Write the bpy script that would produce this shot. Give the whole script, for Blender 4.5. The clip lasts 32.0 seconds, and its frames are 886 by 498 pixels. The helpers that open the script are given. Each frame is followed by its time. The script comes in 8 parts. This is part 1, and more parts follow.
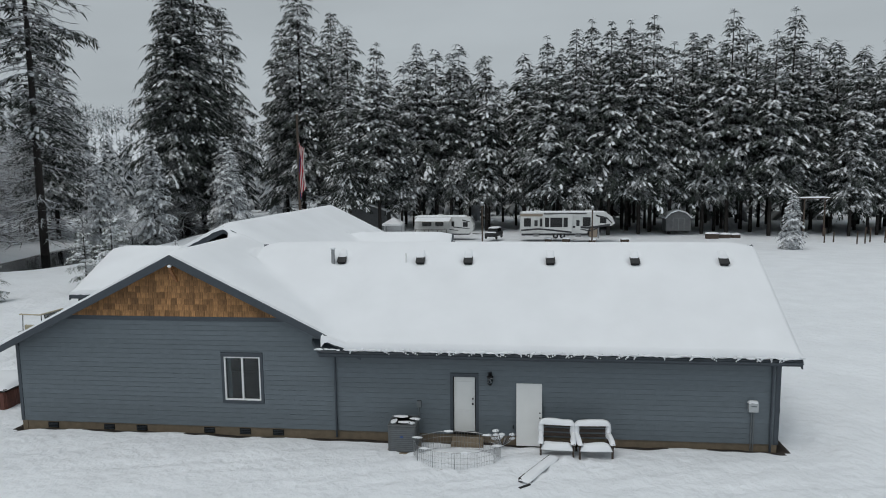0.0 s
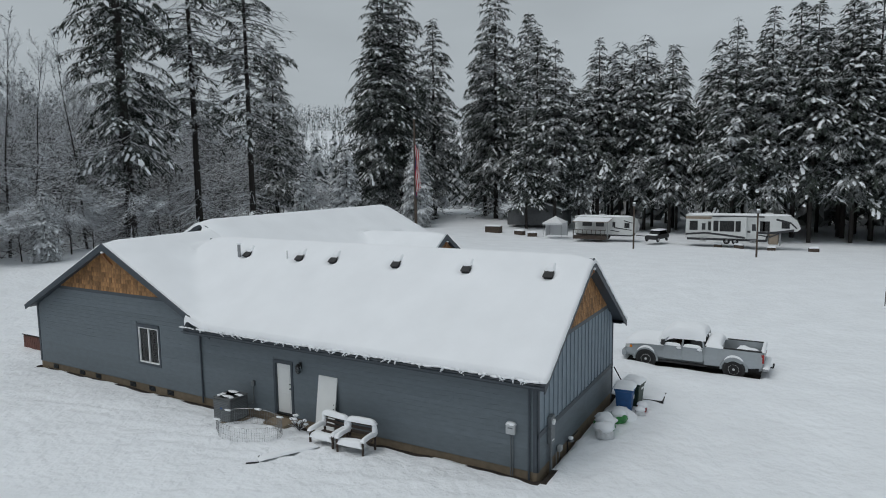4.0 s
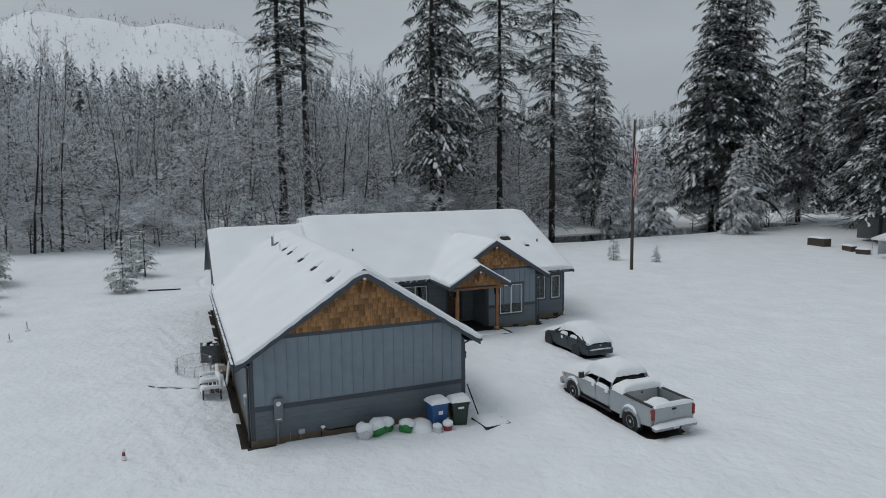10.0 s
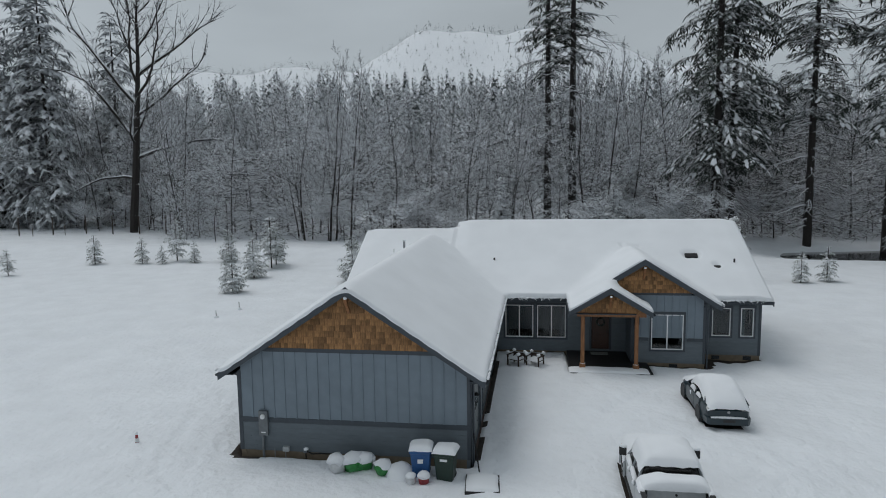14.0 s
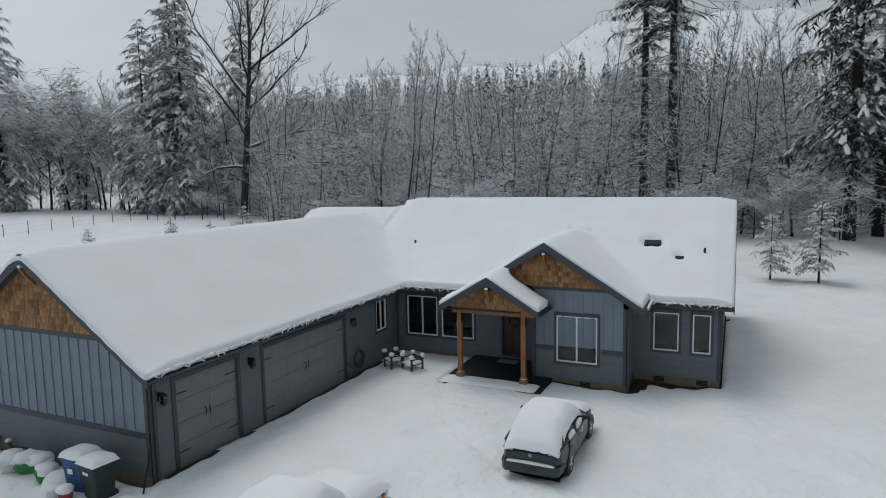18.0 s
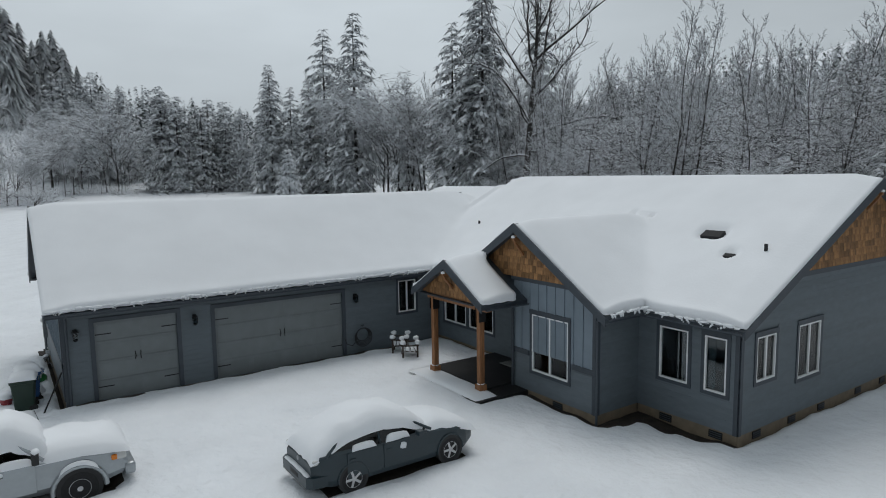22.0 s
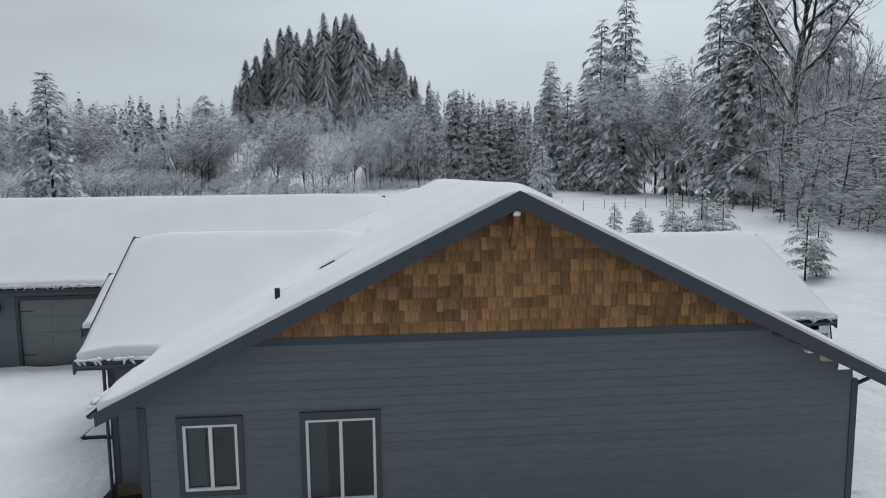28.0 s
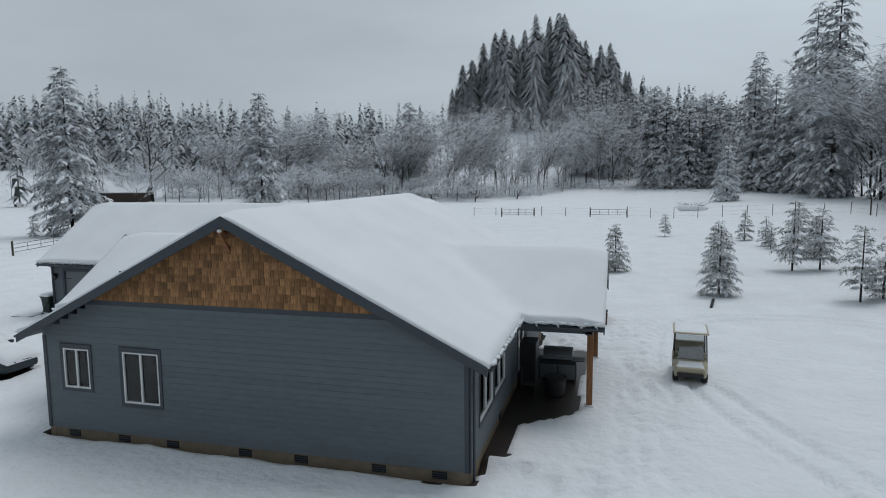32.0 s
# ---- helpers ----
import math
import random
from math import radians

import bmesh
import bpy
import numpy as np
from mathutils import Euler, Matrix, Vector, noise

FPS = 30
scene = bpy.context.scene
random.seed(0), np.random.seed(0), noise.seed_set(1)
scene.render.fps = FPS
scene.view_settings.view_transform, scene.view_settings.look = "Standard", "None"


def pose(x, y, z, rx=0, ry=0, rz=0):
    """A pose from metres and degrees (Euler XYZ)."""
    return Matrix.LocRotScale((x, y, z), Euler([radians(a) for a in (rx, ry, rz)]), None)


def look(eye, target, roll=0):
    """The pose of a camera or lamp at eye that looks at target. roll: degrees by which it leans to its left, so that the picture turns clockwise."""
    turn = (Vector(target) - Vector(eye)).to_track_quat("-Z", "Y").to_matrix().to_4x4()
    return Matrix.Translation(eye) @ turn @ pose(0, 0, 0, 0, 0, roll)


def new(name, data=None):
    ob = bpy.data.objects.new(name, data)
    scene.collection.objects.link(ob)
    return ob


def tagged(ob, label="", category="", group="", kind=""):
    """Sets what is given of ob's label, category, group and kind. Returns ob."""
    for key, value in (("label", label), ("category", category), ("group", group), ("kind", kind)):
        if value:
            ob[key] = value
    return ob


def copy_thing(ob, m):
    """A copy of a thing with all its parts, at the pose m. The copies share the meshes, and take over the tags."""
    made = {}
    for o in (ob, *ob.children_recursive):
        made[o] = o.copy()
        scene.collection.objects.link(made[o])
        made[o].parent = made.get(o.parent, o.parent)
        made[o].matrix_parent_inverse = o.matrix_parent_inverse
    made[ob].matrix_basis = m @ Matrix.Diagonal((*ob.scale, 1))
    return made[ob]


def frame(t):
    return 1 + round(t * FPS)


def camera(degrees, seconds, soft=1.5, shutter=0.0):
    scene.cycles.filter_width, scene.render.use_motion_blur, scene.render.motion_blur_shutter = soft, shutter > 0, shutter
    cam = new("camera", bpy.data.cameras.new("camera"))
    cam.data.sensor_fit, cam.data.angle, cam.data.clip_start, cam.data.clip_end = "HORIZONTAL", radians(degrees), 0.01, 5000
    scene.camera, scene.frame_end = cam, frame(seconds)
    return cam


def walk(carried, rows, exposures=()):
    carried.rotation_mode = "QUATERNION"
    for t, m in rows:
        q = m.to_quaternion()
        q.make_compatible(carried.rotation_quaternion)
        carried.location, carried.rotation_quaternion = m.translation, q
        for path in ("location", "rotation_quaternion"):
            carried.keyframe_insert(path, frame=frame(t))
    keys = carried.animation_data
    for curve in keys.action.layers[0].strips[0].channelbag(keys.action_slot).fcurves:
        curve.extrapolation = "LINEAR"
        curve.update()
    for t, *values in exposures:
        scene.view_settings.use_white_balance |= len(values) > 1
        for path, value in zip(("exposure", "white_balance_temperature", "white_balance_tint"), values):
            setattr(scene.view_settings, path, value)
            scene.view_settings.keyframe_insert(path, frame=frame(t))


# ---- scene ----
cam = camera(68.8, 32.0, soft=1.0)
PATH = [
    (0, (-8.981, -20.931, 8.784), (-9.197, -18.955, 8.555), -0.6),
    (0.5, (-7.03, -20.792, 8.749), (-7.264, -18.819, 8.521), -0.6),
    (1, (-4.955, -20.609, 8.689), (-5.234, -18.642, 8.462), -0.7),
    (1.5, (-2.99, -20.338, 8.676), (-3.363, -18.386, 8.449), -0.7),
    (2, (-1.032, -19.901, 8.732), (-1.541, -17.981, 8.498), -0.8),
    (2.5, (0.926, -19.354, 8.648), (0.281, -17.475, 8.423), -0.8),
    (3, (2.797, -18.61, 8.701), (2.021, -16.781, 8.475), -0.8),
    (3.5, (4.652, -17.734, 8.755), (3.75, -15.964, 8.528), -1.0),
    (4, (6.191, -17.385, 8.994), (5.209, -15.658, 8.763), -0.8),
    (4.5, (7.807, -16.609, 9.157), (6.726, -14.942, 8.922), -0.8),
    (6.5, (13.806, -12.49, 9.497), (12.525, -10.972, 9.262), -0.8),
    (7, (15.456, -11.265, 9.357), (14.174, -9.748, 9.121), -0.8),
    (7.5, (17.002, -9.91, 9.356), (15.672, -8.435, 9.119), -0.8),
    (8, (18.431, -8.428, 9.337), (17.004, -7.046, 9.104), -0.9),
    (8.5, (19.772, -6.94, 9.341), (18.245, -5.67, 9.11), -0.9),
    (9, (20.867, -5.299, 9.323), (19.244, -4.154, 9.095), -0.9),
    (9.5, (21.849, -3.704, 9.368), (20.116, -2.732, 9.14), -0.8),
    (10, (22.591, -2.072, 9.45), (20.753, -1.317, 9.222), -0.6),
    (10.5, (23.097, -0.434, 9.524), (21.181, 0.093, 9.294), -0.6),
    (11, (23.349, 1.253, 9.57), (21.384, 1.549, 9.341), -0.6),
    (11.5, (23.535, 2.914, 9.602), (21.554, 3.068, 9.375), -0.6),
    (12, (23.413, 4.53, 9.648), (21.426, 4.562, 9.422), -0.7),
    (12.5, (23.02, 6.11, 9.703), (21.035, 6.033, 9.474), -0.7),
    (13, (22.358, 7.589, 9.732), (20.376, 7.447, 9.502), -0.8),
    (13.5, (21.506, 9.028, 9.758), (19.528, 8.835, 9.527), -0.8),
    (14, (20.483, 10.458, 9.79), (18.517, 10.175, 9.559), -0.8),
    (14.5, (19.247, 11.787, 9.755), (17.299, 11.395, 9.524), -0.9),
    (16.5, (14.438, 17.639, 8.709), (12.517, 17.137, 8.475), -1.0),
    (17, (13.399, 19.364, 8.47), (11.498, 18.79, 8.235), -1.0),
    (17.5, (12.446, 20.871, 8.258), (10.58, 20.189, 8.026), -0.9),
    (18, (11.396, 22.435, 8.068), (9.585, 21.617, 7.839), -1.0),
    (18.5, (10.26, 23.87, 7.892), (8.526, 22.9, 7.664), -0.9),
    (19, (9.077, 25.087, 7.749), (7.441, 23.959, 7.522), -0.8),
    (19.5, (7.834, 26.268, 7.612), (6.308, 24.995, 7.385), -0.8),
    (20, (6.537, 27.345, 7.444), (5.105, 25.968, 7.217), -0.7),
    (20.5, (5.171, 28.361, 7.272), (3.821, 26.903, 7.045), -0.7),
    (21, (3.784, 29.335, 7.121), (2.526, 27.797, 6.892), -0.8),
    (21.5, (2.329, 30.289, 6.985), (1.156, 28.685, 6.757), -0.8),
    (22, (0.785, 31.133, 6.963), (-0.342, 29.497, 6.734), -0.8),
    (22.5, (-0.841, 31.72, 6.939), (-1.899, 30.038, 6.71), -0.8),
    (23, (-2.526, 32.071, 6.889), (-3.481, 30.329, 6.661), -0.7),
    (23.5, (-4.244, 32.203, 6.862), (-5.123, 30.421, 6.634), -0.7),
    (24, (-5.98, 32.194, 6.694), (-6.829, 30.398, 6.465), -0.7),
    (24.5, (-7.773, 32.074, 6.514), (-8.569, 30.254, 6.283), -0.7),
    (25, (-9.663, 31.895, 6.522), (-10.42, 30.058, 6.293), -0.7),
    (25.5, (-11.483, 31.85, 6.664), (-12.191, 29.994, 6.432), -0.6),
    (26, (-13.152, 31.832, 6.745), (-13.59, 29.894, 6.515), -0.6),
    (26.5, (-14.678, 31.736, 6.714), (-14.912, 29.763, 6.487), -0.5),
    (28.5, (-20.384, 34.6, 7.106), (-20.505, 32.617, 6.877), -0.7),
    (29, (-21.636, 35.704, 7.236), (-21.64, 33.717, 7.007), -0.7),
    (29.5, (-23.053, 36.596, 7.333), (-22.955, 34.611, 7.106), -0.7),
    (30, (-24.612, 37.226, 7.441), (-24.429, 35.248, 7.212), -0.6),
    (30.5, (-26.295, 37.644, 7.534), (-26.051, 35.673, 7.304), -0.6),
    (31, (-28.067, 37.92, 7.617), (-27.778, 35.955, 7.385), -0.6),
    (31.5, (-29.872, 37.945, 7.696), (-29.473, 36.0, 7.463), -0.5),
    (32, (-31.602, 37.664, 7.765), (-31.083, 35.747, 7.533), -0.5),
]
walk(cam, [(t, look(eye, target, roll)) for t, eye, target, roll in PATH],
     [(0, 0.05, 6550, 10), (4, 0.0, 6500, 10), (8, -0.05, 6450, 10), (10, -0.1, 6440, 10), (13, -0.13, 6420, 10), (14.5, -0.1, 6430, 10), (17, 0.0, 6480, 10), (22, 0.03, 6500, 10), (24, 0.07, 6580, 10), (26, 0.13, 6600, 10), (28, 0.2, 6450, 10), (29, 0.22, 6380, 10), (30, 0.14, 6350, 10), (31, 0.05, 6340, 10), (32, 0.0, 6280, 10)])

# ---- world and light: an even overcast sky over snow ----
world = bpy.data.worlds.new("overcast_sky")
scene.world = world
world.use_nodes = True
wn, wl = world.node_tree.nodes, world.node_tree.links
sky = wn.new("ShaderNodeTexSky")
sky.sky_type, sky.sun_disc = "NISHITA", False
sky.sun_elevation, sky.sun_rotation = radians(38), radians(200)
sky.air_density, sky.dust_density, sky.ozone_density = 1.0, 6.0, 1.0
grey = wn.new("ShaderNodeRGBToBW")
tint = wn.new("ShaderNodeMix")
tint.data_type, tint.blend_type = "RGBA", "MULTIPLY"
tint.inputs["Factor"].default_value = 1.0
tint.inputs["B"].default_value = (0.885, 0.985, 1.06, 1)
flat = wn.new("ShaderNodeMix")
flat.data_type = "RGBA"
flat.inputs["Factor"].default_value = 0.88
flat.inputs["B"].default_value = (4.75, 5.3, 5.68, 1)
wl.new(sky.outputs[0], grey.inputs[0])
wl.new(grey.outputs[0], tint.inputs["A"])
wl.new(tint.outputs["Result"], flat.inputs["A"])
cloud = wn.new("ShaderNodeTexNoise")
cloud.inputs["Scale"].default_value, cloud.inputs["Detail"].default_value = 2.2, 6.0
place = wn.new("ShaderNodeTexCoord")
squash = wn.new("ShaderNodeMapping")
squash.inputs["Scale"].default_value = (1, 1, 3.2)
soft = wn.new("ShaderNodeMapRange")
for key, v in zip(("From Min", "From Max", "To Min", "To Max"), (0.3, 0.7, 0.91, 1.09)):
    soft.inputs[key].default_value = v
veil = wn.new("ShaderNodeMix")
veil.data_type, veil.blend_type = "RGBA", "MULTIPLY"
veil.inputs["Factor"].default_value = 1.0
wl.new(place.outputs["Generated"], squash.inputs["Vector"])
wl.new(squash.outputs[0], cloud.inputs["Vector"])
wl.new(cloud.outputs["Fac"], soft.inputs["Value"])
wl.new(flat.outputs["Result"], veil.inputs["A"])
wl.new(soft.outputs[0], veil.inputs["B"])
wl.new(veil.outputs["Result"], wn["Background"].inputs["Color"])
wn["Background"].inputs["Strength"].default_value = 0.088

sun = new("sun", bpy.data.lights.new("sun", "SUN"))
sun.data.energy, sun.data.angle, sun.data.color = 0.8, radians(30), (1.0, 0.98, 0.95)
sun.matrix_world = look((0, 0, 60), (14, 24, 0))

# ---- materials ----


def material(name, base, rough=0.6, metal=0.0, grain=0.0, scale=8.0, bump=0.0, bump_scale=40.0, stain=0.0, stain_col=None,
             stain_scale=1.2, spread=0.0, coat=0.0, deep=0.02, stretch=(1, 1, 1), spec=0.5):
    """A surface with grain, larger stains, relief and a change from piece to piece."""
    m = bpy.data.materials.new(name)
    m.use_nodes = True
    n, l = m.node_tree.nodes, m.node_tree.links
    bsdf = n["Principled BSDF"]
    bsdf.inputs["Roughness"].default_value, bsdf.inputs["Metallic"].default_value = rough, metal
    bsdf.inputs["Specular IOR Level"].default_value = spec
    bsdf.inputs["Coat Weight"].default_value = coat
    co = n.new("ShaderNodeTexCoord")
    mp = n.new("ShaderNodeMapping")
    mp.inputs["Scale"].default_value = stretch
    l.new(co.outputs["Object"], mp.inputs["Vector"])
    rgb = n.new("ShaderNodeRGB")
    rgb.outputs[0].default_value = (*base, 1)
    col = rgb.outputs[0]

    def mix(a, b, f, kind="MIX"):
        x = n.new("ShaderNodeMix")
        x.data_type, x.blend_type = "RGBA", kind
        for s, v in (("A", a), ("B", b), ("Factor", f)):
            if isinstance(v, bpy.types.NodeSocket):
                l.new(v, x.inputs[s])
            else:
                x.inputs[s].default_value = v
        return x.outputs["Result"]

    def noise_tex(sc, detail=5.0):
        t = n.new("ShaderNodeTexNoise")
        t.inputs["Scale"].default_value, t.inputs["Detail"].default_value = sc, detail
        l.new(mp.outputs[0], t.inputs["Vector"])
        return t.outputs["Fac"]

    def ramp(v, lo, hi, a=0.0, b=1.0):
        r = n.new("ShaderNodeMapRange")
        for s, x in zip(("From Min", "From Max", "To Min", "To Max"), (lo, hi, a, b)):
            r.inputs[s].default_value = x
        l.new(v, r.inputs["Value"])
        return r.outputs[0]

    if grain:
        col = mix(col, ramp(noise_tex(scale), 0.3, 0.7, 1 - grain, 1 + grain), 1.0, "MULTIPLY")
    if spread:
        info = n.new("ShaderNodeObjectInfo")
        col = mix(col, ramp(info.outputs["Random"], 0, 1, 1 - spread, 1 + spread), 1.0, "MULTIPLY")
    if stain:
        f = ramp(noise_tex(stain_scale, 7.0), 0.5, 0.75, 0, stain)
        col = mix(col, (*(stain_col or [c * 0.5 for c in base]), 1), f)
    l.new(col, bsdf.inputs["Base Color"])
    if bump:
        b = n.new("ShaderNodeBump")
        b.inputs["Strength"].default_value, b.inputs["Distance"].default_value = bump, deep
        l.new(noise_tex(bump_scale), b.inputs["Height"])
        l.new(b.outputs[0], bsdf.inputs["Normal"])
    return m


def snowy(name, base, lo=0.1, hi=0.5, rough=0.9, snow=(0.82, 0.84, 0.87), patch=2.5):
    """Bark or brush with snow lying on what faces up, broken up by noise."""
    m = material(name, base, rough, grain=0.35, scale=12)
    n, l = m.node_tree.nodes, m.node_tree.links
    bsdf = n["Principled BSDF"]
    was = bsdf.inputs["Base Color"].links[0].from_socket
    geo = n.new("ShaderNodeNewGeometry")
    sep = n.new("ShaderNodeSeparateXYZ")
    l.new(geo.outputs["Normal"], sep.inputs[0])
    t = n.new("ShaderNodeTexNoise")
    t.inputs["Scale"].default_value = patch
    add = n.new("ShaderNodeMath")
    add.operation = "MULTIPLY_ADD"
    l.new(t.outputs["Fac"], add.inputs[0])
    add.inputs[1].default_value = 0.8
    l.new(sep.outputs["Z"], add.inputs[2])
    r = n.new("ShaderNodeMapRange")
    r.inputs["From Min"].default_value, r.inputs["From Max"].default_value = lo + 0.4, hi + 0.4
    l.new(add.outputs[0], r.inputs["Value"])
    x = n.new("ShaderNodeMix")
    x.data_type = "RGBA"
    x.inputs["B"].default_value = (*snow, 1)
    l.new(was, x.inputs["A"])
    l.new(r.outputs[0], x.inputs["Factor"])
    l.new(x.outputs["Result"], bsdf.inputs["Base Color"])
    return m


def glass(name, tone, rough=0.03):
    m = bpy.data.materials.new(name)
    m.use_nodes = True
    n, l = m.node_tree.nodes, m.node_tree.links
    out = n["Material Output"]
    n.remove(n["Principled BSDF"])
    tr, gl, mx, fr = (n.new("ShaderNode" + k) for k in ("BsdfTransparent", "BsdfGlossy", "MixShader", "Fresnel"))
    tr.inputs["Color"].default_value = (*tone, 1)
    gl.inputs["Roughness"].default_value = rough
    fr.inputs["IOR"].default_value = 1.6
    l.new(fr.outputs[0], mx.inputs[0])
    l.new(tr.outputs[0], mx.inputs[1])
    l.new(gl.outputs[0], mx.inputs[2])
    l.new(mx.outputs[0], out.inputs["Surface"])
    return m


SNOW = material("snow", (0.84, 0.86, 0.885), 0.75, grain=0.03, scale=0.6, bump=0.25, bump_scale=14, stain=0.05,
                stain_col=(0.76, 0.79, 0.83), stain_scale=0.25, spec=0.3)
SNOW_G = material("snow_field", (0.83, 0.855, 0.885), 0.8, grain=0.04, scale=0.5, bump=0.9, bump_scale=2.6, deep=0.15, stain=0.22,
                  stain_col=(0.74, 0.77, 0.82), stain_scale=0.35, spec=0.25)
DIRT = material("wet_soil", (0.026, 0.019, 0.014), 0.85, grain=0.5, scale=5, bump=0.9, bump_scale=18)
SIDING = material("blue_grey_siding", (0.124, 0.150, 0.169), 0.55, grain=0.08, scale=3, bump=0.25, bump_scale=30, stain=0.15,
                  stain_col=(0.103, 0.124, 0.14), stain_scale=0.7, spread=0.05, stretch=(1, 1, 3))
BATTEN = material("light_blue_grey_panel", (0.19, 0.235, 0.275), 0.55, grain=0.06, scale=3, stain=0.12, stain_scale=0.7, spread=0.03)
TRIM = material("dark_slate_trim", (0.05, 0.062, 0.076), 0.5, grain=0.08, scale=6, stain=0.1)
SHINGLE = material("cedar_shingle", (0.30, 0.155, 0.062), 0.75, grain=0.35, scale=9, bump=0.6, bump_scale=45, stain=0.5,
                   stain_col=(0.10, 0.05, 0.022), stain_scale=1.6, spread=0.42, stretch=(3, 3, 0.6))
CEDAR = material("cedar_timber", (0.28, 0.125, 0.05), 0.6, grain=0.3, scale=6, bump=0.3, stain=0.35, stain_col=(0.12, 0.05, 0.02),
                 stretch=(4, 4, 0.5))
CONCRETE = material("concrete", (0.21, 0.165, 0.115), 0.85, grain=0.15, scale=4, bump=0.4, stain=0.45, stain_col=(0.16, 0.14, 0.10))
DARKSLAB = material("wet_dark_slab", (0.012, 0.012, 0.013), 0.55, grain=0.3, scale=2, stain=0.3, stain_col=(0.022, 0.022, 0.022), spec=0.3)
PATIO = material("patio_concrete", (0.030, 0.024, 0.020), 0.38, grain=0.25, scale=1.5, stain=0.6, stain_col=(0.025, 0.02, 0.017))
VINYL = material("white_vinyl", (0.78, 0.79, 0.79), 0.4, grain=0.02, scale=3)
DOORWHITE = material("white_door_paint", (0.72, 0.73, 0.72), 0.45, grain=0.03, scale=2, stain=0.1, stain_col=(0.6, 0.6, 0.58))
GDOOR = material("grey_garage_door", (0.185, 0.205, 0.212), 0.5, grain=0.06, scale=3, stain=0.15, spread=0.03)
BLACK = material("black_metal", (0.012, 0.012, 0.013), 0.45, metal=0.3, grain=0.2)
RUBBER = material("tyre_rubber", (0.016, 0.016, 0.017), 0.8, grain=0.3, scale=20, bump=0.4)
STEEL = material("galvanised_steel", (0.32, 0.33, 0.34), 0.4, metal=0.7, grain=0.15)
ALLOY = material("alloy_wheel", (0.58, 0.58, 0.59), 0.4, metal=0.35, grain=0.1)
GLASS = glass("window_glass", (0.55, 0.6, 0.62))
CARGLASS = glass("dark_car_glass", (0.10, 0.11, 0.11))
ROOM = material("room_plaster", (0.36, 0.43, 0.45), 0.9, grain=0.05)
ROOMFLOOR = material("room_floor", (0.12, 0.125, 0.12), 0.6, grain=0.2)
BARK = snowy("conifer_bark", (0.026, 0.022, 0.020), 0.5, 0.85)
TWIG = snowy("bare_branch", (0.040, 0.037, 0.036), 0.2, 0.6)
# frost on far branches, with distance haze mixed in as a paler grey
TWIGFAR = snowy("frosted_hazed_branch", (0.10, 0.098, 0.097), -0.1, 0.45)
NEEDLE = snowy("conifer_needles", (0.033, 0.043, 0.035), 0.65, 1.15, patch=3.5)
# pale grey base holds both the frost and some painted distance haze
NEEDLE_F = snowy("frosted_hazed_needles", (0.19, 0.205, 0.21), 0.4, 0.95, patch=3.5)
NEEDLE_W = snowy("snow_caked_needles", (0.38, 0.40, 0.41), 0.1, 0.7, patch=3.5)
NEEDLE_Y = snowy("young_fir_needles", (0.075, 0.095, 0.062), 0.5, 0.9, patch=9)
FROST = material("branch_snow", (0.80, 0.82, 0.85), 0.85, grain=0.1, scale=1.5, bump=0.3, bump_scale=6)
# Distance haze put into the colour: far needles and brush lifted towards grey
FARTREE = snowy("hazed_far_forest", (0.085, 0.098, 0.094), 0.35, 1.0, patch=0.8)
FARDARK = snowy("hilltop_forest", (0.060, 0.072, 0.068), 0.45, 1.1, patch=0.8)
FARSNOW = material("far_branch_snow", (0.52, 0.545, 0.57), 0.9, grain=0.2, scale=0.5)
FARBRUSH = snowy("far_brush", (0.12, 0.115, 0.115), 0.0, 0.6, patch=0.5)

# ---- helpers ----


def part(name, bm, mat, parent=None, label="", smooth=False):
    me = bpy.data.meshes.new(name)
    if isinstance(bm, tuple):
        me.from_pydata(*bm)
        if smooth:
            me.polygons.foreach_set("use_smooth", [True] * len(me.polygons))
    else:
        if smooth:
            for f in bm.faces:
                f.smooth = True
        bm.normal_update()
        bm.to_mesh(me)
        bm.free()
    for x in mat if isinstance(mat, (list, tuple)) else (mat,):
        me.materials.append(x)
    ob = new(name, me)
    if parent:
        ob.parent = parent
    if label:
        ob["label"] = label
    return ob


def share(name, me, m, parent):
    ob = new(name, me)
    ob.parent, ob.matrix_basis = parent, m
    return ob


def thing(name, label, category, group="", kind="", at=None):
    ob = new(name)
    ob.empty_display_size = 0.2
    if at is not None:
        ob.matrix_basis = at
    return tagged(ob, label, category, group, kind)


def box(x0, x1, y0, y1, z0, z1, bm=None, bevel=0.0, m=None):
    """A box between the bounds, rounded by bevel."""
    bm = bm or bmesh.new()
    vs = bmesh.ops.create_cube(bm, size=1)["verts"]
    for v in vs:
        v.co = Vector(((x0 + x1) / 2 + v.co.x * (x1 - x0), (y0 + y1) / 2 + v.co.y * (y1 - y0), (z0 + z1) / 2 + v.co.z * (z1 - z0)))
    if m:
        bmesh.ops.transform(bm, matrix=m, verts=vs)
    if bevel:
        es = list({e for v in vs for e in v.link_edges})
        bmesh.ops.bevel(bm, geom=es, offset=bevel, segments=2, affect="EDGES", profile=0.5)
    return bm


